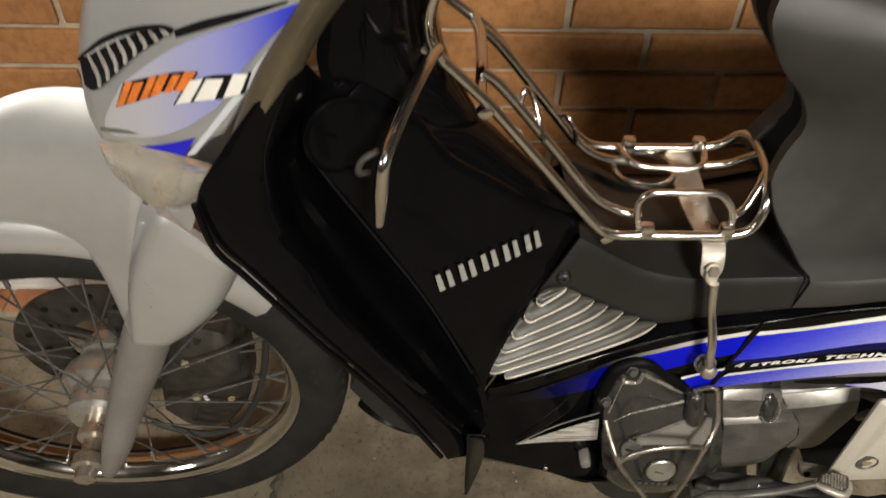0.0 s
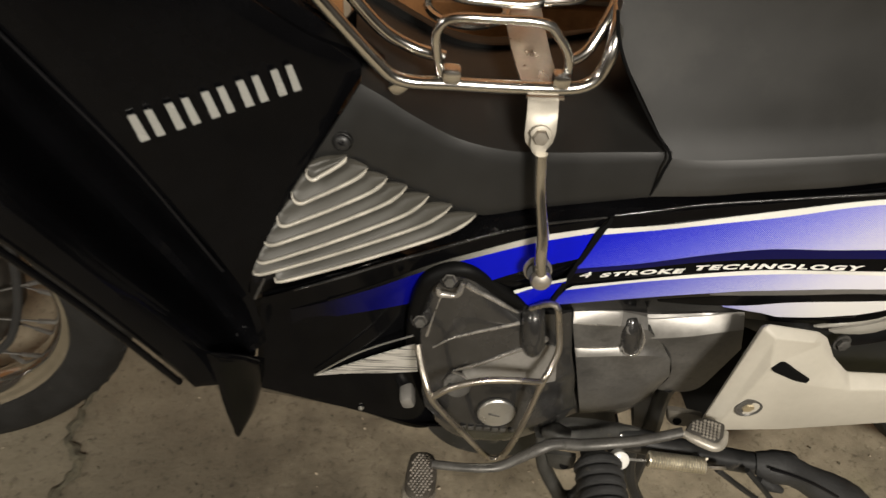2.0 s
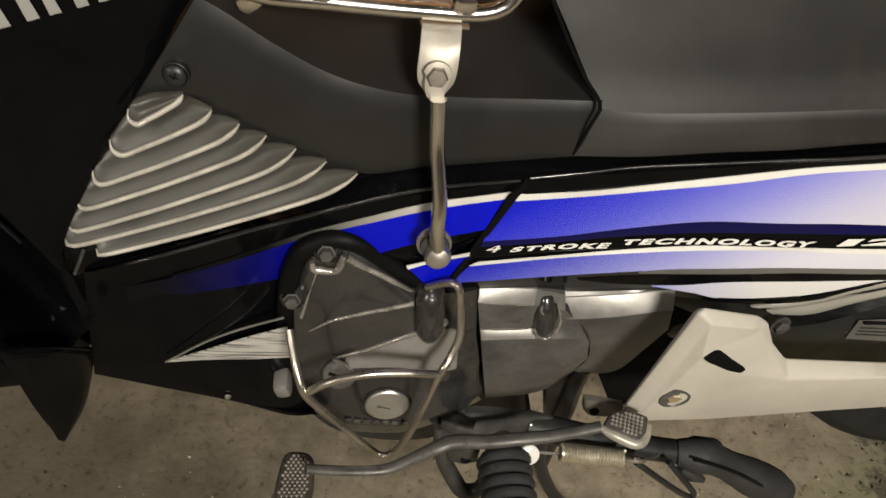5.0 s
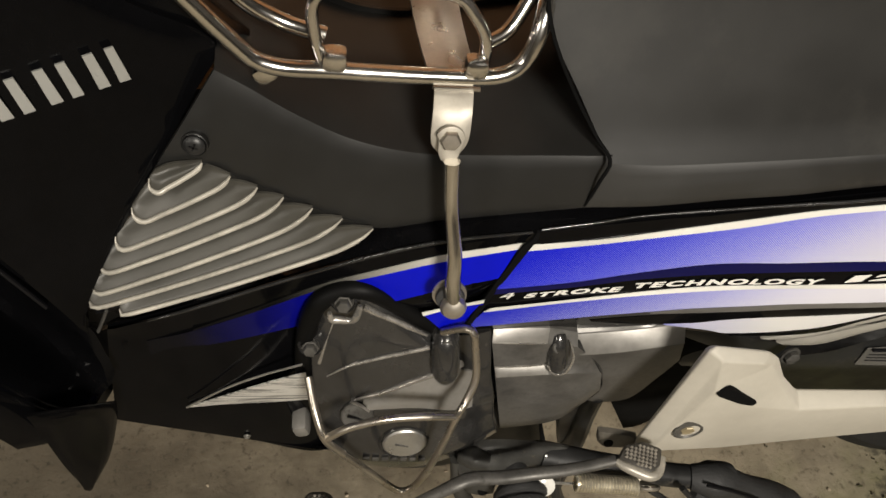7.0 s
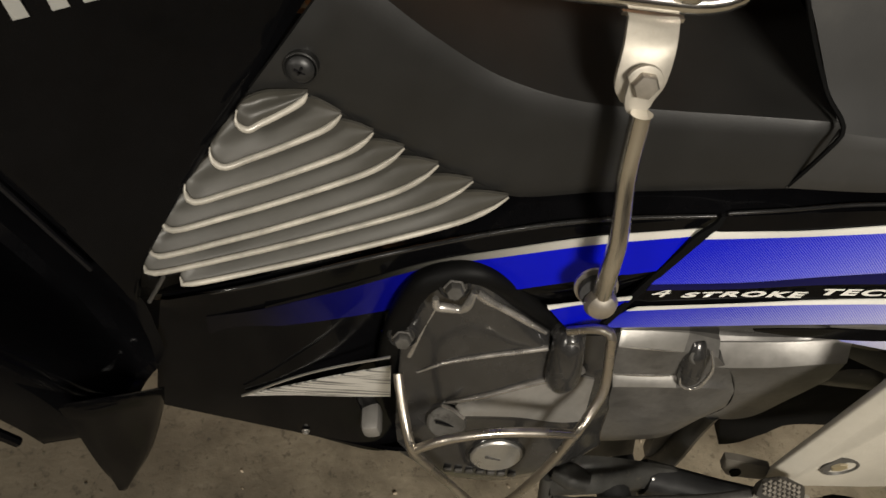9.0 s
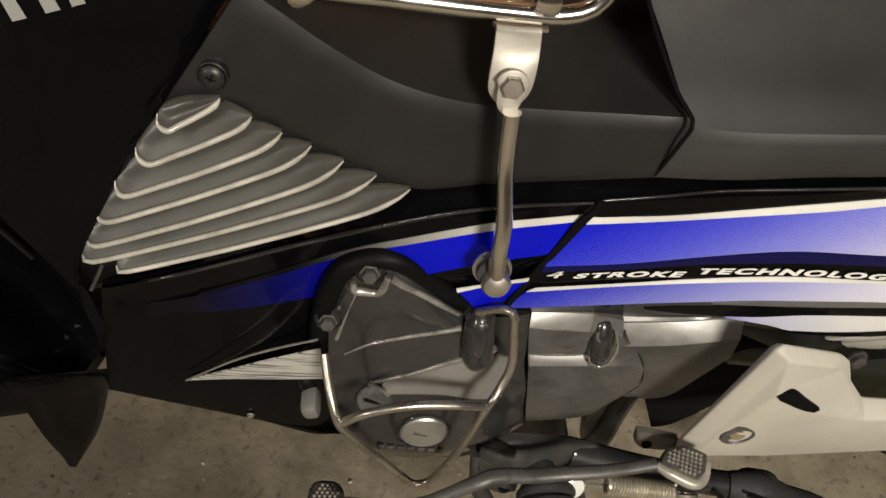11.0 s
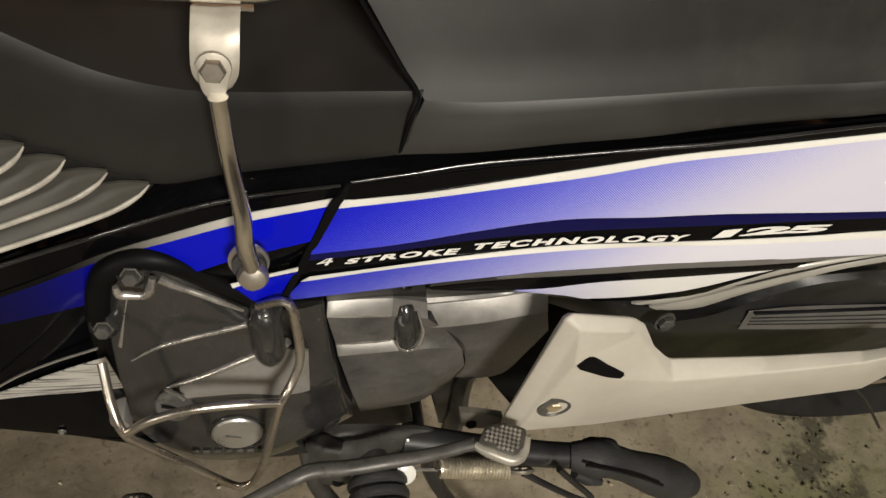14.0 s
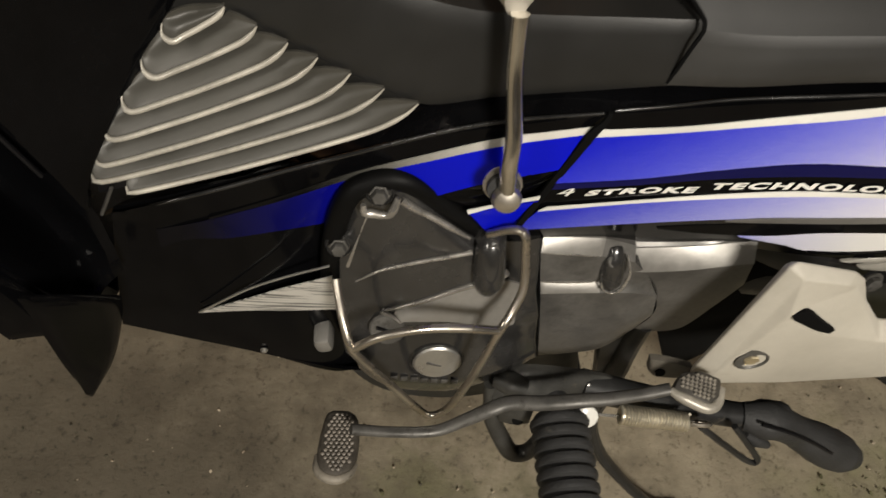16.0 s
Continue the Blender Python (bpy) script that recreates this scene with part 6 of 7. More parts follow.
    # facets that face the lamp get lighter paint over the dark cover
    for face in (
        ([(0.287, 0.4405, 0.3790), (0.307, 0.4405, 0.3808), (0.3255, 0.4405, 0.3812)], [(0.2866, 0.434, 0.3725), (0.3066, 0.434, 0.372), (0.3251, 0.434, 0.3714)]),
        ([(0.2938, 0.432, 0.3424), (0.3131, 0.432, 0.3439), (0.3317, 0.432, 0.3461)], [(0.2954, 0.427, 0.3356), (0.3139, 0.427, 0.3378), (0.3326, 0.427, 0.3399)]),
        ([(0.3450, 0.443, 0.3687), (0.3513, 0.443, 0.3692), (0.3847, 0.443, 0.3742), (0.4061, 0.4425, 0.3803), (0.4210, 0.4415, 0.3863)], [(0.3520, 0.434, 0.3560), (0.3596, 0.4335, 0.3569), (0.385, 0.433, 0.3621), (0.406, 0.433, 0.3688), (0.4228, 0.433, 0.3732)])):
        part("worn_face", loft([[Vector(p) + Vector((0, -0.0008, 0.0006)) for p in row] for row in face], 20, 4, 0.002, roll=0.0005), ENGINE_GREY, sp, "up-facing cover facet painted lighter for the lamp")
    part("top_bead", tube([(0.2897, 0.448, 0.368), (0.3275, 0.448, 0.3735), (0.352, 0.448, 0.3775), (0.3815, 0.448, 0.3832), (0.4048, 0.448, 0.3836), (0.4247, 0.447, 0.3775)], 0.0010, 40, 8), BEAD, sp, "worn edge with its highlight painted in")
    part("tail_cover", loft([[(0.4247, 0.447, 0.379), (0.450, 0.443, 0.3735), (0.4673, 0.437, 0.375), (0.4813, 0.433, 0.3762), (0.502, 0.431, 0.374)], [(0.424, 0.449, 0.360), (0.450, 0.446, 0.350), (0.470, 0.442, 0.345), (0.486, 0.438, 0.343), (0.505, 0.436, 0.342)]], 20, 3, 0.006, roll=0.0012), DARK_STEEL, sp, "black cover tail")
    # near-black strip in place of the shaded gap between the covers
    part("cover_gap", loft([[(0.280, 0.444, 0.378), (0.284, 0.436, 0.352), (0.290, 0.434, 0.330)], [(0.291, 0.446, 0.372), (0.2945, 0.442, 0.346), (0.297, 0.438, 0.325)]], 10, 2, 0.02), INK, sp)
    part("boss", tube([(0.3333, 0.440, 0.3735), (0.3336, 0.4385, 0.3722), (0.3345, 0.4355, 0.3650), (0.3365, 0.433, 0.355), (0.338, 0.4315, 0.3475), (0.3385, 0.434, 0.344)], [0.0050, 0.0070, 0.0076, 0.0078, 0.0074, 0.0040], 24, 20), ENGINE, sp, "dark bolt tower of the cover")
    part("boss_rim", tube([(0.3405, 0.434, 0.3745), (0.3440, 0.4290, 0.3665), (0.3450, 0.4270, 0.3590), (0.3428, 0.4245, 0.3495), (0.3382, 0.4240, 0.3458), (0.3320, 0.4250, 0.3480), (0.3298, 0.4270, 0.3530)], [0.0005, 0.0009, 0.0011, 0.0013, 0.0011, 0.0005], 40, 10), BEAD, sp, "worn edge with its highlight painted in")
    for bead, size in (([(0.2938, 0.4315, 0.3428), (0.3131, 0.4315, 0.3443), (0.3305, 0.4315, 0.3463)], 0.0009), ([(0.2868, 0.4336, 0.3728), (0.3066, 0.4336, 0.3723), (0.3240, 0.4336, 0.3717)], 0.0006)):
        part("edge_bead", tube(bead, [size * 0.4, size, size, size * 0.4], 20, 8), BEAD, sp)
    part("bolt", lathe([(0, -0.006), (0.0048, -0.006), (0.0048, 0.0002), (0.0040, 0.0010), (0, 0.0010)], 16, (0.3336, 0.4320, 0.3700), (0, -0.8, 0.6)), LEVER, sp, "dull round bolt head")
    # shadow in this recess is painted: gap black instead of chassis paint
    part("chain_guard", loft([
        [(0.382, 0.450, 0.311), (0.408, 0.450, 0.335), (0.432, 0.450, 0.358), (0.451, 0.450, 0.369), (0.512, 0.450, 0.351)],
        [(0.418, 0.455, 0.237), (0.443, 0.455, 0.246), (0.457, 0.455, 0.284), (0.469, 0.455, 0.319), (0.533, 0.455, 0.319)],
        [(0.466, 0.470, 0.141), (0.480, 0.470, 0.147), (0.493, 0.470, 0.170), (0.511, 0.470, 0.193), (0.612, 0.470, 0.190)]], 20, 4, 0.05, roll=0.003), GAP, eg, "crankcase rear painted near black for its shade")

    # bent wire guard in front of the cover
    g = part("engine_guard", tube([(0.248, 0.424, 0.403), (0.258, 0.420, 0.414), (0.264, 0.416, 0.417), (0.267, 0.412, 0.406), (0.270, 0.402, 0.385), (0.266, 0.394, 0.372), (0.260, 0.386, 0.362), (0.255, 0.381, 0.330), (0.249, 0.379, 0.284), (0.243, 0.379, 0.257), (0.235, 0.379, 0.249), (0.225, 0.379, 0.261), (0.202, 0.379, 0.301), (0.185, 0.379, 0.330), (0.177, 0.379, 0.347), (0.172, 0.388, 0.358), (0.168, 0.402, 0.366), (0.166, 0.410, 0.371)], 0.0026, 110, 10), GUARD, BIKE, "bent chromed wire engine guard")
    part("guard_bar", tube([(0.177, 0.379, 0.346), (0.192, 0.380, 0.361), (0.214, 0.382, 0.368), (0.237, 0.384, 0.367), (0.260, 0.386, 0.362)], 0.0026, 40, 10), GUARD, g)


def chassis():
    # footpeg bracket of cast alloy
    spots = {
        "a": (0.402, 0.392, 0.295), "b": (0.4122, 0.402, 0.4183), "c": (0.4171, 0.404, 0.4215), "d": (0.4571, 0.404, 0.4142), "e": (0.4657, 0.403, 0.4088), "f": (0.4842, 0.400, 0.3805), "g": (0.497, 0.399, 0.3712), "h": (0.5624, 0.398, 0.3718), "i": (0.6342, 0.398, 0.3745), "j": (0.673, 0.400, 0.380),
        "k": (0.4140, 0.386, 0.3010), "l": (0.4217, 0.396, 0.4150), "m": (0.4518, 0.396, 0.4105), "n": (0.4598, 0.3985, 0.4055), "o": (0.4511, 0.3865, 0.3720), "p": (0.4979, 0.387, 0.3629), "q": (0.5603, 0.387, 0.3678), "r": (0.6273, 0.388, 0.3741), "s": (0.668, 0.391, 0.383),
        "t": (0.406, 0.3875, 0.2935), "u": (0.4668, 0.387, 0.2987), "v": (0.5397, 0.388, 0.3109), "w": (0.6602, 0.390, 0.3283), "x": (0.686, 0.395, 0.364), "y": (0.4255, 0.388, 0.3890), "z": (0.4360, 0.3925, 0.3935)}
    bm = bmesh.new()
    at = {k: bm.verts.new(v) for k, v in spots.items()}
    for face in ("ablk", "bcdml", "denm", "efgpn", "znpo", "lmnzy", "kly", "kyzo", "kout", "ouvp", "pvwq", "qwr", "rwxs", "ghqp", "hirq", "ijsr", "jxs", "akt"):
        bm.faces.new([at[k] for k in face])
    bmesh.ops.recalc_face_normals(bm, faces=bm.faces)
    bmesh.ops.solidify(bm, geom=list(bm.faces), thickness=0.006)
    crisp = [e for e in bm.edges if len(e.link_faces) == 2 and e.calc_face_angle(0) > radians(9)]
    bmesh.ops.bevel(bm, geom=crisp, offset=0.0016, segments=3, affect="EDGES", profile=0.5)
    b = part("footpeg_bracket", bm, CAST, BIKE, "beige-silver cast footpeg bracket", 50)
    part("slot", loft([[(0.4262, 0.3875, 0.3885), (0.4345, 0.3882, 0.3925), (0.4480, 0.3870, 0.3840), (0.4602, 0.3860, 0.3762)], [(0.4290, 0.3868, 0.3850), (0.4400, 0.3862, 0.3795), (0.4500, 0.3860, 0.3745), (0.4590, 0.3860, 0.3720)]], 20, 3, 0.006, roll=0.0004, soft=False), GAP, b, "dark slot")
    o = Vector([(0.429, 0.387, 0.333)][0])
    part("washer", lathe([(0, -0.004), (0.0108, -0.004), (0.0108, 0.0012), (0.0094, 0.0016), (0.008, 0.0002), (0, 0.0002)], 32, o, (0, -1, 0.05)), LEVER, b)
    part("bolt", lathe([(0, 0), (0.0055, 0), (0.0052, 0.0008), (0.0045, 0.0014), (0, 0.0014)], 6, o, (0, -1, 0.05)), GOLD, b, "yellowish bolt")
    # lug of the bracket's cast metal, coloured dark for its shaded spot
    part("lug", loft([[(0.375, 0.397, 0.3050), (0.381, 0.396, 0.3060), (0.390, 0.395, 0.305), (0.404, 0.393, 0.303)], [(0.3765, 0.395, 0.2945), (0.382, 0.393, 0.2895), (0.389, 0.392, 0.2890), (0.404, 0.389, 0.294)]], 20, 4, 0.006, roll=0.0015), surface("grimy cast paint", (0.075, 0.067, 0.054), 0.6, 0.05, 0.2, 60), b, "cast lug painted dark for its shade")
    part("lug_hole", lathe([(0, -0.001), (0.0035, -0.001), (0.0035, 0.0008), (0, 0.0008)], 16, (0.384, 0.3935, 0.2965), (0, -0.95, 0.3)), GAP, b)

    # dark tail fairing with label behind the bracket
    t = part("tail_frame", loft([
        [(0.469, 0.445, 0.348), (0.507, 0.440, 0.352), (0.543, 0.438, 0.365), (0.559, 0.436, 0.395), (0.589, 0.434, 0.417), (0.630, 0.434, 0.429), (0.779, 0.430, 0.467)],
        [(0.480, 0.437, 0.336), (0.514, 0.432, 0.350), (0.542, 0.430, 0.360), (0.567, 0.430, 0.377), (0.600, 0.428, 0.397), (0.647, 0.428, 0.402), (0.838, 0.430, 0.415)],
        [(0.509, 0.440, 0.286), (0.549, 0.440, 0.278), (0.591, 0.440, 0.269), (0.636, 0.440, 0.260), (0.701, 0.440, 0.249), (0.775, 0.440, 0.237), (1.102, 0.440, 0.187)]], 36, 5, 0.03, roll=0.003), DARK_STEEL, BIKE, "black lower tail frame")
    pale = surface("pale trim plastic", (0.30, 0.285, 0.25), 0.35, 0.1, 0.08, 20)
    part("pale_trim", loft([[(0.476, 0.431, 0.382), (0.511, 0.429, 0.398), (0.529, 0.428, 0.414), (0.558, 0.426, 0.431), (0.612, 0.425, 0.447), (0.758, 0.425, 0.482)], [(0.482, 0.430, 0.382), (0.514, 0.428, 0.394), (0.533, 0.426, 0.410), (0.561, 0.424, 0.427), (0.613, 0.424, 0.445), (0.760, 0.423, 0.479)]], 30, 3, 0.003), pale, t, "pale grey trim strip")
    part("pale_trim", loft([[(0.489, 0.430, 0.379), (0.518, 0.429, 0.391), (0.538, 0.427, 0.406), (0.566, 0.425, 0.423), (0.616, 0.425, 0.441), (0.764, 0.424, 0.476)], [(0.496, 0.430, 0.375), (0.521, 0.428, 0.380), (0.544, 0.426, 0.400), (0.572, 0.424, 0.419), (0.618, 0.424, 0.437), (0.769, 0.423, 0.471)]], 30, 3, 0.003), pale, t, "pale grey trim strip")
    lab = part("label", loft([[(0.561, 0.428, 0.375), (0.597, 0.427, 0.381), (0.662, 0.427, 0.381), (0.723, 0.427, 0.380)], [(0.568, 0.430, 0.348), (0.619, 0.429, 0.347), (0.690, 0.429, 0.345), (0.757, 0.429, 0.342)]], 16, 2, 0.001, roll=0.0002), GREY_LABEL, t, "grey warning label with unreadable print")
    a0, a1, b0, b1 = [Vector(p) for p in [(0.564, 0.427, 0.376), (0.717, 0.426, 0.381), (0.572, 0.429, 0.351), (0.749, 0.428, 0.344)]]
    part("print_bar", tube([a0.lerp(b0, 0.02), a1.lerp(b1, 0.02)], 0.0018, 2, 6, flat=0.5), INK, lab)
    for v in (0.35, 0.55, 0.75):
        part("print_bar", tube([a0.lerp(b0, v), a1.lerp(b1, v)], 0.0005, 2, 6), DARK_STEEL, lab)
    part("bolt", hex_bolt([(0.499, 0.424, 0.374)][0], 0.0055, 0.005, (0.1, -0.95, 0.2)), LEVER, t, "dull bolt")

    # shift lever
    l = part("shift_lever", tube([(0.180, 0.352, 0.2925), (0.208, 0.354, 0.2837), (0.233, 0.356, 0.2814), (0.250, 0.360, 0.289), (0.266, 0.364, 0.299), (0.279, 0.368, 0.3005), (0.3005, 0.370, 0.296), (0.323, 0.372, 0.296), (0.344, 0.372, 0.301), (0.363, 0.372, 0.3095), (0.379, 0.373, 0.3165)], [0.0036, 0.0036, 0.0037, 0.0042, 0.0050, 0.0052, 0.0052, 0.0049, 0.0044, 0.0042], 60, 12, flat=0.8), LEVER, BIKE, "greasy steel gear lever with rubber pads")
    edge = [(0.1648, 0.3690), (0.1685, 0.3722), (0.1790, 0.3722), (0.1842, 0.3690), (0.1862, 0.3620), (0.1862, 0.3470), (0.1845, 0.3360), (0.1800, 0.3295), (0.1725, 0.3262), (0.1655, 0.3280), (0.1612, 0.3330), (0.1602, 0.3420), (0.1622, 0.3560)]
    tilt = lambda y: 0.22 * (0.371 - y) - 0.002
    plate = slab(edge, 0.2595, 0.2765, 0.0030)
    for v in plate.verts:
        v.co.z += tilt(v.co.y)
    pad = part("front_pad", plate, surface("worn brown rubber", (0.050, 0.043, 0.034), 0.6, 0, 0.3, 80, bump=0.2, bump_scale=500, worn=(0.10, 0.088, 0.07), worn_at=0.56), l, "studded rubber pad, worn pale at its tip", 50)
    stud = bmesh.new()
    for i in range(11):
        for j in range(20):
            x, y = 0.1575 + 0.0032 * i + 0.0016 * (j % 2), 0.3255 + 0.0025 * j
            if inside(edge, x, y, 0.0034):
                lathe([(0.0013, -0.001), (0.0012, 0.0009), (0.0007, 0.0013), (0, 0.0013)], 6, (x, y, 0.2763 + tilt(y)), (0, 0.2, 1), stud)
    part("pad_tip", tube([(x, y, 0.2705 + tilt(y)) for x, y in edge[6:12]], [0.0012, 0.0030, 0.0036, 0.0036, 0.0030, 0.0012], 24, 10), surface("worn pale pad", (0.17, 0.152, 0.122), 0.5, 0.1, 0.3, 80, worn=(0.08, 0.07, 0.055), worn_at=0.55), pad, "worn pale end of the pad")
    tagged(part("studs", stud, surface("worn stud rubber", (0.17, 0.15, 0.125), 0.5, 0, 0.4, 120), pad), kind="stuff")
    outline = [(0.379, 0.372), (0.387, 0.383), (0.401, 0.385), (0.4135, 0.379), (0.409, 0.3665), (0.4005, 0.3615)]
    pad = part("rear_pad", slab(outline, 0.310, 0.3205, 0.0022), surface("worn pad alloy", (0.060, 0.055, 0.047), 0.5, 0.2, 0.2, 70), l, "knurled worn heel pad")
    part("pad_rim", tube([(0.3785, 0.3720, 0.3170), (0.383, 0.3685, 0.3170), (0.392, 0.3640, 0.3165), (0.400, 0.3610, 0.3160), (0.4055, 0.3618, 0.3160), (0.4095, 0.3665, 0.3165), (0.4130, 0.3740, 0.3170)], [0.0025, 0.0036, 0.0038, 0.0038, 0.0036, 0.0025], 36, 12), surface("pale worn rim", (0.36, 0.335, 0.285), 0.4, 0.3, 0.25, 70, worn=(0.2, 0.18, 0.15), worn_at=0.6), pad, "pale worn lip of the heel pad")
    knurl = bmesh.new()
    for i in range(-8, 9):
        for j in range(-8, 9):
            x, y = 0.397 + 0.0027 * i + 0.0009 * j, 0.3725 + 0.0026 * j - 0.0009 * i
            if inside(outline, x, y, 0.0022):
                lathe([(0.00155, 0.0), (0.0008, 0.0013), (0, 0.0013)], 4, (x, y, 0.3204), (0, 0, 1), knurl)
    tagged(part("pad_knurl", knurl, surface("pale worn knurl", (0.30, 0.275, 0.235), 0.4, 0.3, 0.3, 90), pad), kind="stuff")

    # rider's footpeg with a ribbed rubber sleeve
    fp = part("footpeg", tube([(0.323, 0.402, 0.246), (0.324, 0.374, 0.249)], 0.011, 4, 16), DARK_STEEL, BIKE, "footpeg with a ribbed black rubber sleeve")
    prof = [(0.0, 0.0), (0.017, 0.0), (0.019, 0.003)]
    for k in range(12):
        h = 0.004 + 0.0092 * k
        prof += [(0.0202, h), (0.0208, h + 0.0025), (0.0202, h + 0.005), (0.0176, h + 0.0062), (0.0176, h + 0.0086)]
    prof += [(0.0215, 0.1145), (0.0225, 0.120), (0.018, 0.124), (0.0, 0.124)]
    part("peg_rubber", lathe(prof, 28, (0.325, 0.380, 0.250), (0.02, -1, 0.0)), RUBBER, fp, "ribbed rubber sleeve")
    mount = surface("greasy mount steel", (0.045, 0.044, 0.040), 0.45, 0.3, 0.3, 60, worn=(0.10, 0.09, 0.07), worn_at=0.60)
    pm = part("peg_mount", loft([
        [(0.279, 0.406, 0.259), (0.287, 0.408, 0.2665), (0.300, 0.409, 0.2715), (0.328, 0.409, 0.2685), (0.362, 0.409, 0.259), (0.372, 0.408, 0.252)],
        [(0.278, 0.399, 0.258), (0.288, 0.399, 0.2645), (0.303, 0.399, 0.266), (0.330, 0.400, 0.2625), (0.362, 0.402, 0.253), (0.373, 0.403, 0.247)],
        [(0.280, 0.389, 0.250), (0.300, 0.389, 0.2545), (0.316, 0.391, 0.2535), (0.333, 0.394, 0.250), (0.360, 0.397, 0.244), (0.371, 0.399, 0.2395)]], 28, 4, 0.007, roll=0.002, back=(0, 0.3, -0.95)), mount, fp, "greasy steel footpeg mount")
    part("mount_block", tube([(0.279, 0.402, 0.262), (0.289, 0.398, 0.263), (0.300, 0.395, 0.261)], [0.006, 0.009, 0.007], 12, 16), mount, pm)
    part("mount_hook", tube([(0.277, 0.400, 0.256), (0.281, 0.395, 0.237), (0.286, 0.389, 0.217), (0.297, 0.380, 0.198), (0.306, 0.376, 0.185), (0.317, 0.376, 0.186), (0.324, 0.380, 0.200)], [0.0045, 0.0060, 0.0066, 0.0068, 0.0066, 0.0060], 36, 12), mount, pm, "curved black mount arm")
    # added dark block, stands for the shadow under the sprocket cover
    part("mount_web", loft([[(0.288, 0.440, 0.262), (0.318, 0.440, 0.266), (0.352, 0.446, 0.240)], [(0.292, 0.430, 0.215), (0.325, 0.430, 0.205), (0.366, 0.440, 0.190)]], 12, 3, 0.012, roll=0.002), DARK_STEEL, pm, "dark block filling the shaded space behind the mount")
    part("mount_lug", loft([[(0.283, 0.386, 0.243), (0.296, 0.384, 0.246), (0.309, 0.383, 0.244)], [(0.288, 0.383, 0.226), (0.299, 0.381, 0.224), (0.309, 0.380, 0.230)]], 12, 3, 0.006, roll=0.002), mount, pm)
    part("lug_hole", lathe([(0, -0.001), (0.0042, -0.001), (0.0042, 0.0006), (0, 0.0006)], 16, (0.300, 0.3825, 0.2345), (0, -0.85, 0.5)), GAP, pm)
    for x, y, z, size in ((0.3475, 0.4005, 0.2578, 0.0014),):
        part("mount_rivet", lathe([(0, -0.001), (size, -0.001), (size * 0.8, 0.0012), (0, 0.0016)], 12, (x, y, z), (0, -0.5, 0.86)), ALLOY, pm)


    # side stand, folded up
    st = part("side_stand", tube([(0.345, 0.405, 0.248), (0.40, 0.398, 0.240), (0.46, 0.392, 0.232), (0.505, 0.390, 0.226)], [0.012, 0.0105, 0.0100, 0.0100], 20, 12), DARK_STEEL, BIKE, "folded side stand with spring and rubber foot")
    part("stand_collar", lathe([(0, 0), (0.0135, 0), (0.0145, 0.004), (0.0145, 0.018), (0.0135, 0.022), (0, 0.022)], 20, (0.488, 0.3905, 0.2285), (1, -0.05, -0.13)), RUBBER, st)
    foot = part("stand_foot", tube([(0.474, 0.390, 0.232), (0.479, 0.389, 0.233), (0.487, 0.388, 0.232), (0.507, 0.386, 0.227), (0.534, 0.384, 0.210), (0.566, 0.382, 0.189), (0.586, 0.381, 0.177), (0.595, 0.381, 0.172), (0.599, 0.381, 0.170)], [0.0105, 0.0150, 0.0130, 0.0128, 0.0145, 0.0165, 0.0172, 0.0160, 0.0110], 48, 24), RUBBER, st, "black rubber boot")
    part("foot_flap", tube([(0.478, 0.380, 0.222), (0.490, 0.378, 0.215), (0.504, 0.377, 0.206)], [0.0040, 0.0058, 0.0030], 16, 12), RUBBER, foot)
    part("foot_groove", tube([(0.478, 0.377, 0.248), (0.500, 0.374, 0.242), (0.524, 0.371, 0.231), (0.550, 0.368, 0.215)], 0.0014, 16, 6), INK, foot)
    a, c = [Vector(p) for p in [(0.368, 0.380, 0.255), (0.418, 0.376, 0.253)]]
    coil, d = [], (c - a)
    u = Vector((0, 0.6, 0.8))
    w = d.cross(u).normalized()
    u = w.cross(d).normalized()
    for k in range(21 * 12 + 1):
        t2 = k / (21 * 12)
        ang = 2 * math.pi * k / 12
        coil.append(a + d * t2 + (u * math.cos(ang) + w * math.sin(ang)) * 0.0062)
    part("spring", tube(coil, 0.0013, len(coil) - 1, 6, smooth=False), SPRING, st, "zinc-plated coil spring")
    part("spring_wire", tube([(0.340, 0.384, 0.246), (0.354, 0.382, 0.249), (0.369, 0.380, 0.251)], 0.0012, 8, 6), ALLOY, st)
    ring = Vector([(0.426, 0.375, 0.253)][0])
    part("spring_ring", tube([ring + (Vector((1, 0, 0)) * math.cos(q) + Vector((0, -0.5, 0.87)) * math.sin(q)) * 0.008 for q in (2 * math.pi * k / 20 for k in range(21))], 0.0017, 24, 6), STEEL, st)
    part("stand_wire", tube([(0.4274, 0.373, 0.253), (0.452, 0.369, 0.232), (0.4763, 0.366, 0.2112), (0.488, 0.366, 0.2005), (0.4955, 0.366, 0.1965), (0.4935, 0.367, 0.205), (0.4685, 0.372, 0.2346), (0.4571, 0.376, 0.2464)], 0.0025, 40, 8), DARK_STEEL, st)
    part("pivot_bolt", lathe([(0, -0.006), (0.0080, -0.006), (0.0080, 0.001), (0.0066, 0.002), (0, 0.002)], 24, (0.3425, 0.3765, 0.2580), (0, -0.75, 0.66)), WHITE, st, "pale round pivot head")


    # centre stand, down on the floor
    leg = [(0.372, 0.420, 0.205), (0.381, 0.412, 0.160), (0.402, 0.402, 0.115), (0.432, 0.391, 0.078), (0.462, 0.384, 0.044), (0.494, 0.3815, 0.011), (0.520, 0.3805, 0.009)]
    for far in (False, True):
        line = [(x, 1.04 - y, z) for x, y, z in leg] if far else leg
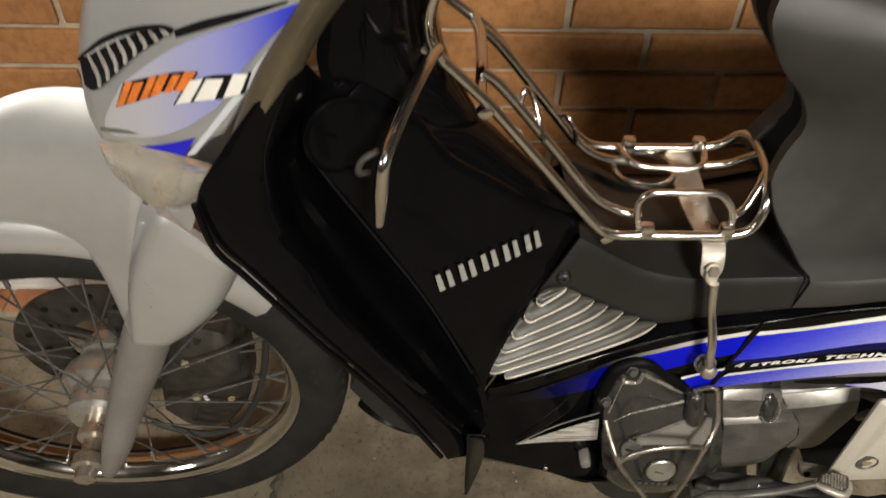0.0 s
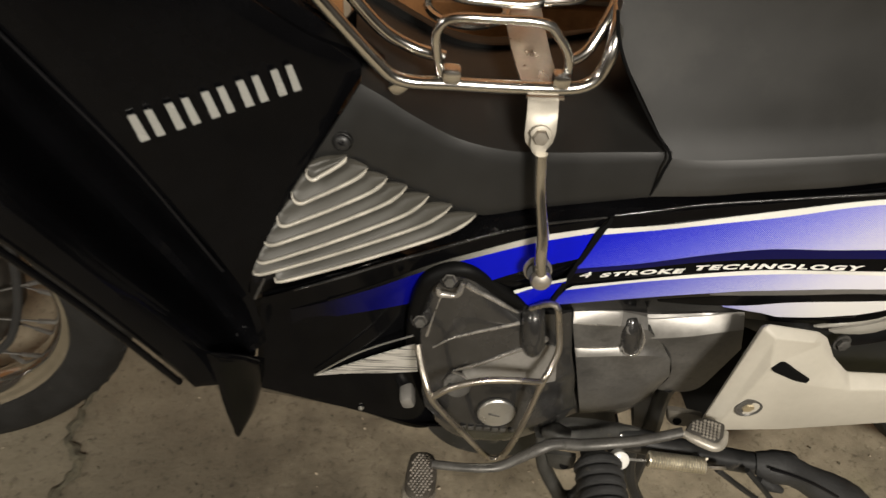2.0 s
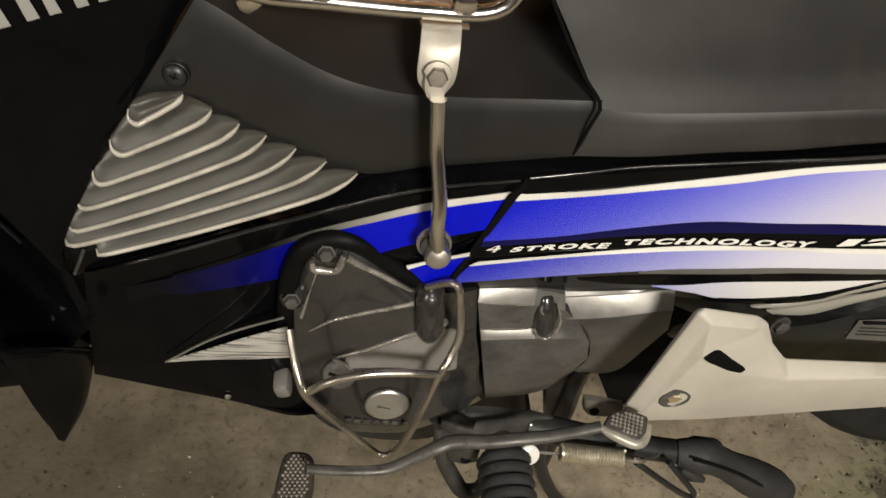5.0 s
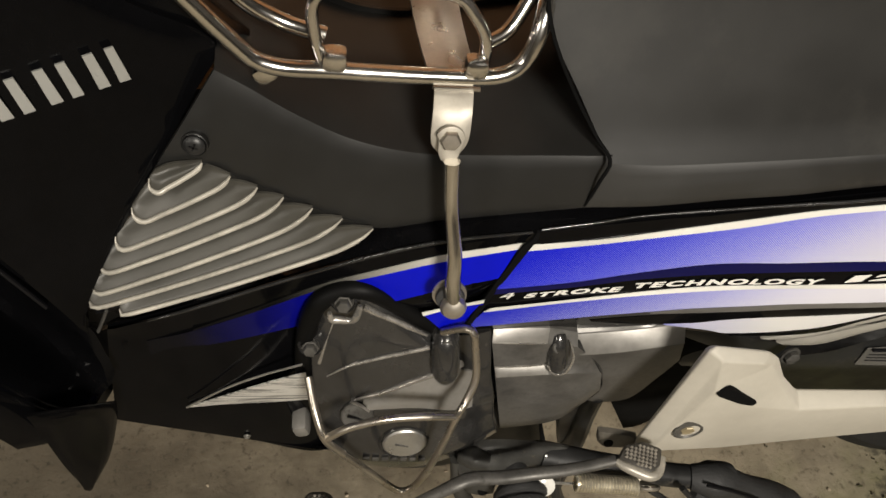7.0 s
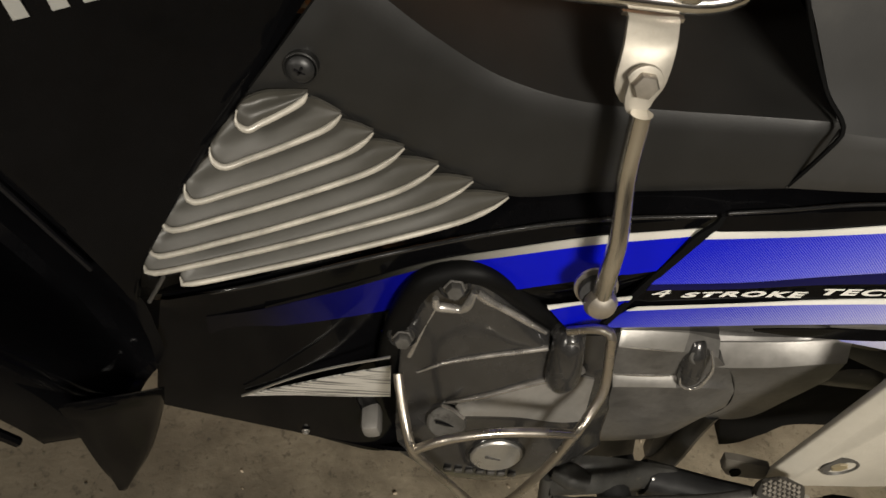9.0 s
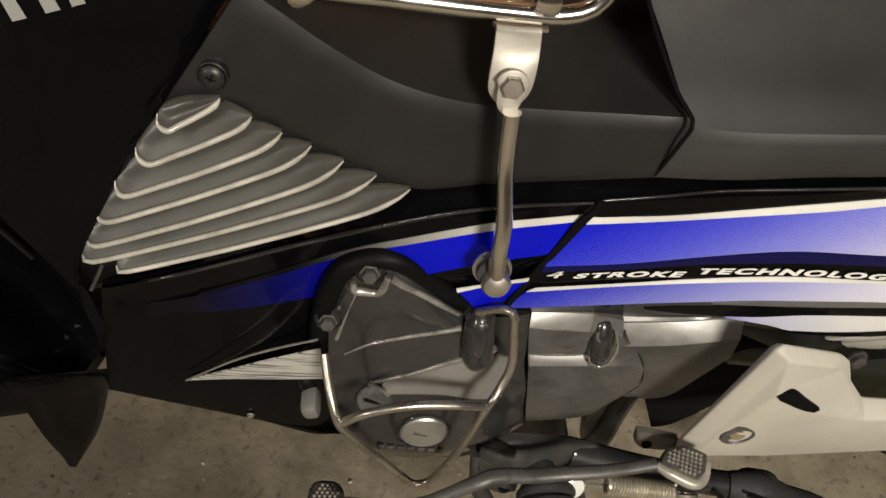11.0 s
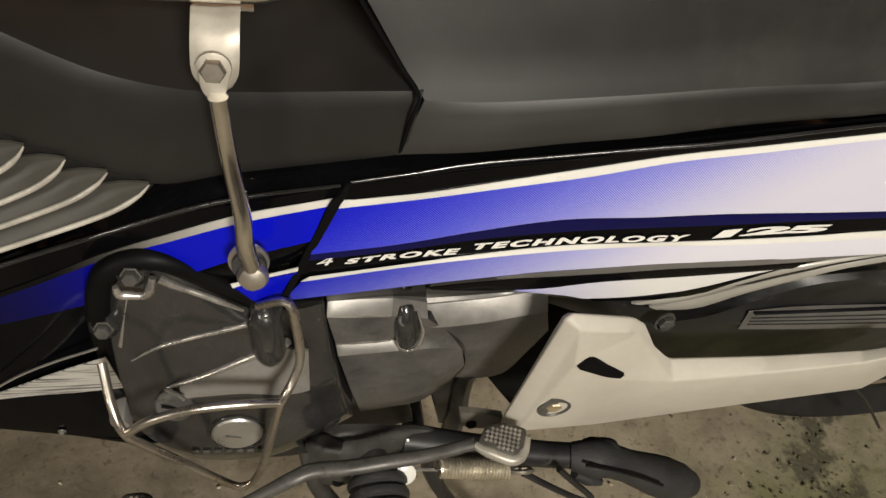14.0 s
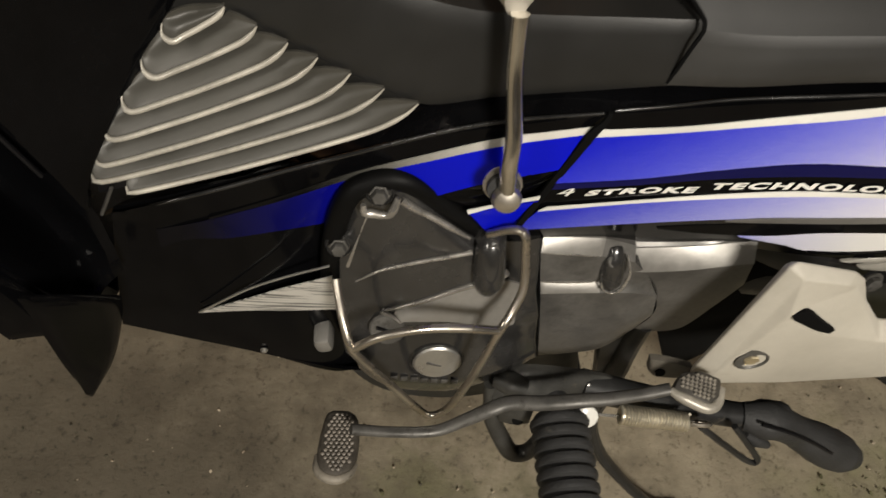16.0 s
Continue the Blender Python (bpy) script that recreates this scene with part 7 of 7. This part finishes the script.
        c2 = part("centre_stand", tube(line, [0.010, 0.0080, 0.0062, 0.0058], 36, 10, flat=0.7), DARK_STEEL, BIKE, "black tubular centre stand leg")
    part("stand_brace", tube([(0.375, 0.43, 0.15), (0.372, 0.52, 0.155), (0.375, 0.61, 0.15)], 0.009, 10, 8), DARK_STEEL, c2)
    part("lower_frame", tube([(0.397, 0.455, 0.262), (0.400, 0.455, 0.225), (0.406, 0.455, 0.180), (0.410, 0.455, 0.130), (0.415, 0.455, 0.065)], 0.0135, 20, 12, flat=0.6), DARK_STEEL, BIKE, "black frame tube")
    part("stand_bracket", loft([[(0.362, 0.452, 0.268), (0.386, 0.450, 0.270), (0.412, 0.450, 0.262)], [(0.378, 0.456, 0.212), (0.394, 0.454, 0.212), (0.409, 0.454, 0.212)], [(0.398, 0.458, 0.140), (0.408, 0.457, 0.138), (0.420, 0.456, 0.136)]], 16, 5, 0.010, roll=0.002), DARK_STEEL, BIKE, "black bracket of the centre stand")
    part("exhaust_pipe", tube([(0.16, 0.60, 0.27), (0.30, 0.62, 0.215), (0.50, 0.63, 0.21), (0.62, 0.65, 0.24)], 0.016, 24, 14), DARK_STEEL, BIKE, "black exhaust pipe")
    part("muffler", tube([(0.58, 0.66, 0.235), (0.62, 0.66, 0.25), (0.8, 0.67, 0.29), (1.05, 0.68, 0.34)], [0.02, 0.042, 0.045, 0.04], 24, 20), DARK_STEEL, BIKE, "black muffler")
    part("swingarm", tube([(0.45, 0.47, 0.315), (0.66, 0.462, 0.312), (0.885, 0.462, 0.303)], 0.018, 14, 12, flat=1.4), DARK_STEEL, BIKE, "black swingarm")
    part("loose_cable", tube([(0.762, 0.440, 0.212), (0.787, 0.440, 0.189), (0.828, 0.440, 0.146), (0.861, 0.440, 0.110)], 0.0016, 14, 6), DARK_STEEL, BIKE)
    wheel("rear_wheel", Matrix.Translation((0.885, 0.52, 0.303)), 0.085, False, "spoked rear wheel")
    part("horn", lathe([(0, -0.02), (0.028, -0.02), (0.034, -0.005), (0.034, 0.004), (0.026, 0.006), (0, 0.004)], 28, [(-0.053, 0.460, 0.298)][0], (-0.4, -0.6, -0.5)), RIM_BLACK, BIKE, "black horn below the leg shield")
    part("underguard", loft([[(-0.082, 0.420, 0.407), (-0.052, 0.420, 0.352), (-0.018, 0.420, 0.320), (0.018, 0.430, 0.273)], [(-0.072, 0.440, 0.415), (-0.040, 0.440, 0.377), (-0.007, 0.440, 0.336), (0.030, 0.440, 0.292)]], 16, 3, 0.02), BLACK_MATTE, BIKE, "black lower guard")
    part("cylinder", lathe([(0.045, 0), (0.048, 0.02), (0.048, 0.10), (0.04, 0.14), (0, 0.14)], 28, (0.18, 0.52, 0.345), (-1, 0, 0.12)), ENGINE, BIKE, "finned engine cylinder")


engine()
chassis()


def far_side(names):
    """The motorcycle's other flank: panels mirrored about its middle plane."""
    for ob in [o for o in BIKE.children if o.name.split(".")[0] in names]:
        me = ob.data.copy()
        for v in me.vertices:
            v.co.y = 1.04 - v.co.y
        me.flip_normals()
        twin = new(ob.name.split(".")[0], me)
        twin.parent = BIKE
        twin.matrix_parent_inverse = BIKE.matrix_basis.inverted()
        twin["label"] = "matching panel of the far flank"


far_side(("leg_shield", "centre_cover", "side_cover", "rear_panel", "front_cowl", "turn_signal", "footpeg_bracket", "swingarm"))
brick_work(WALL)
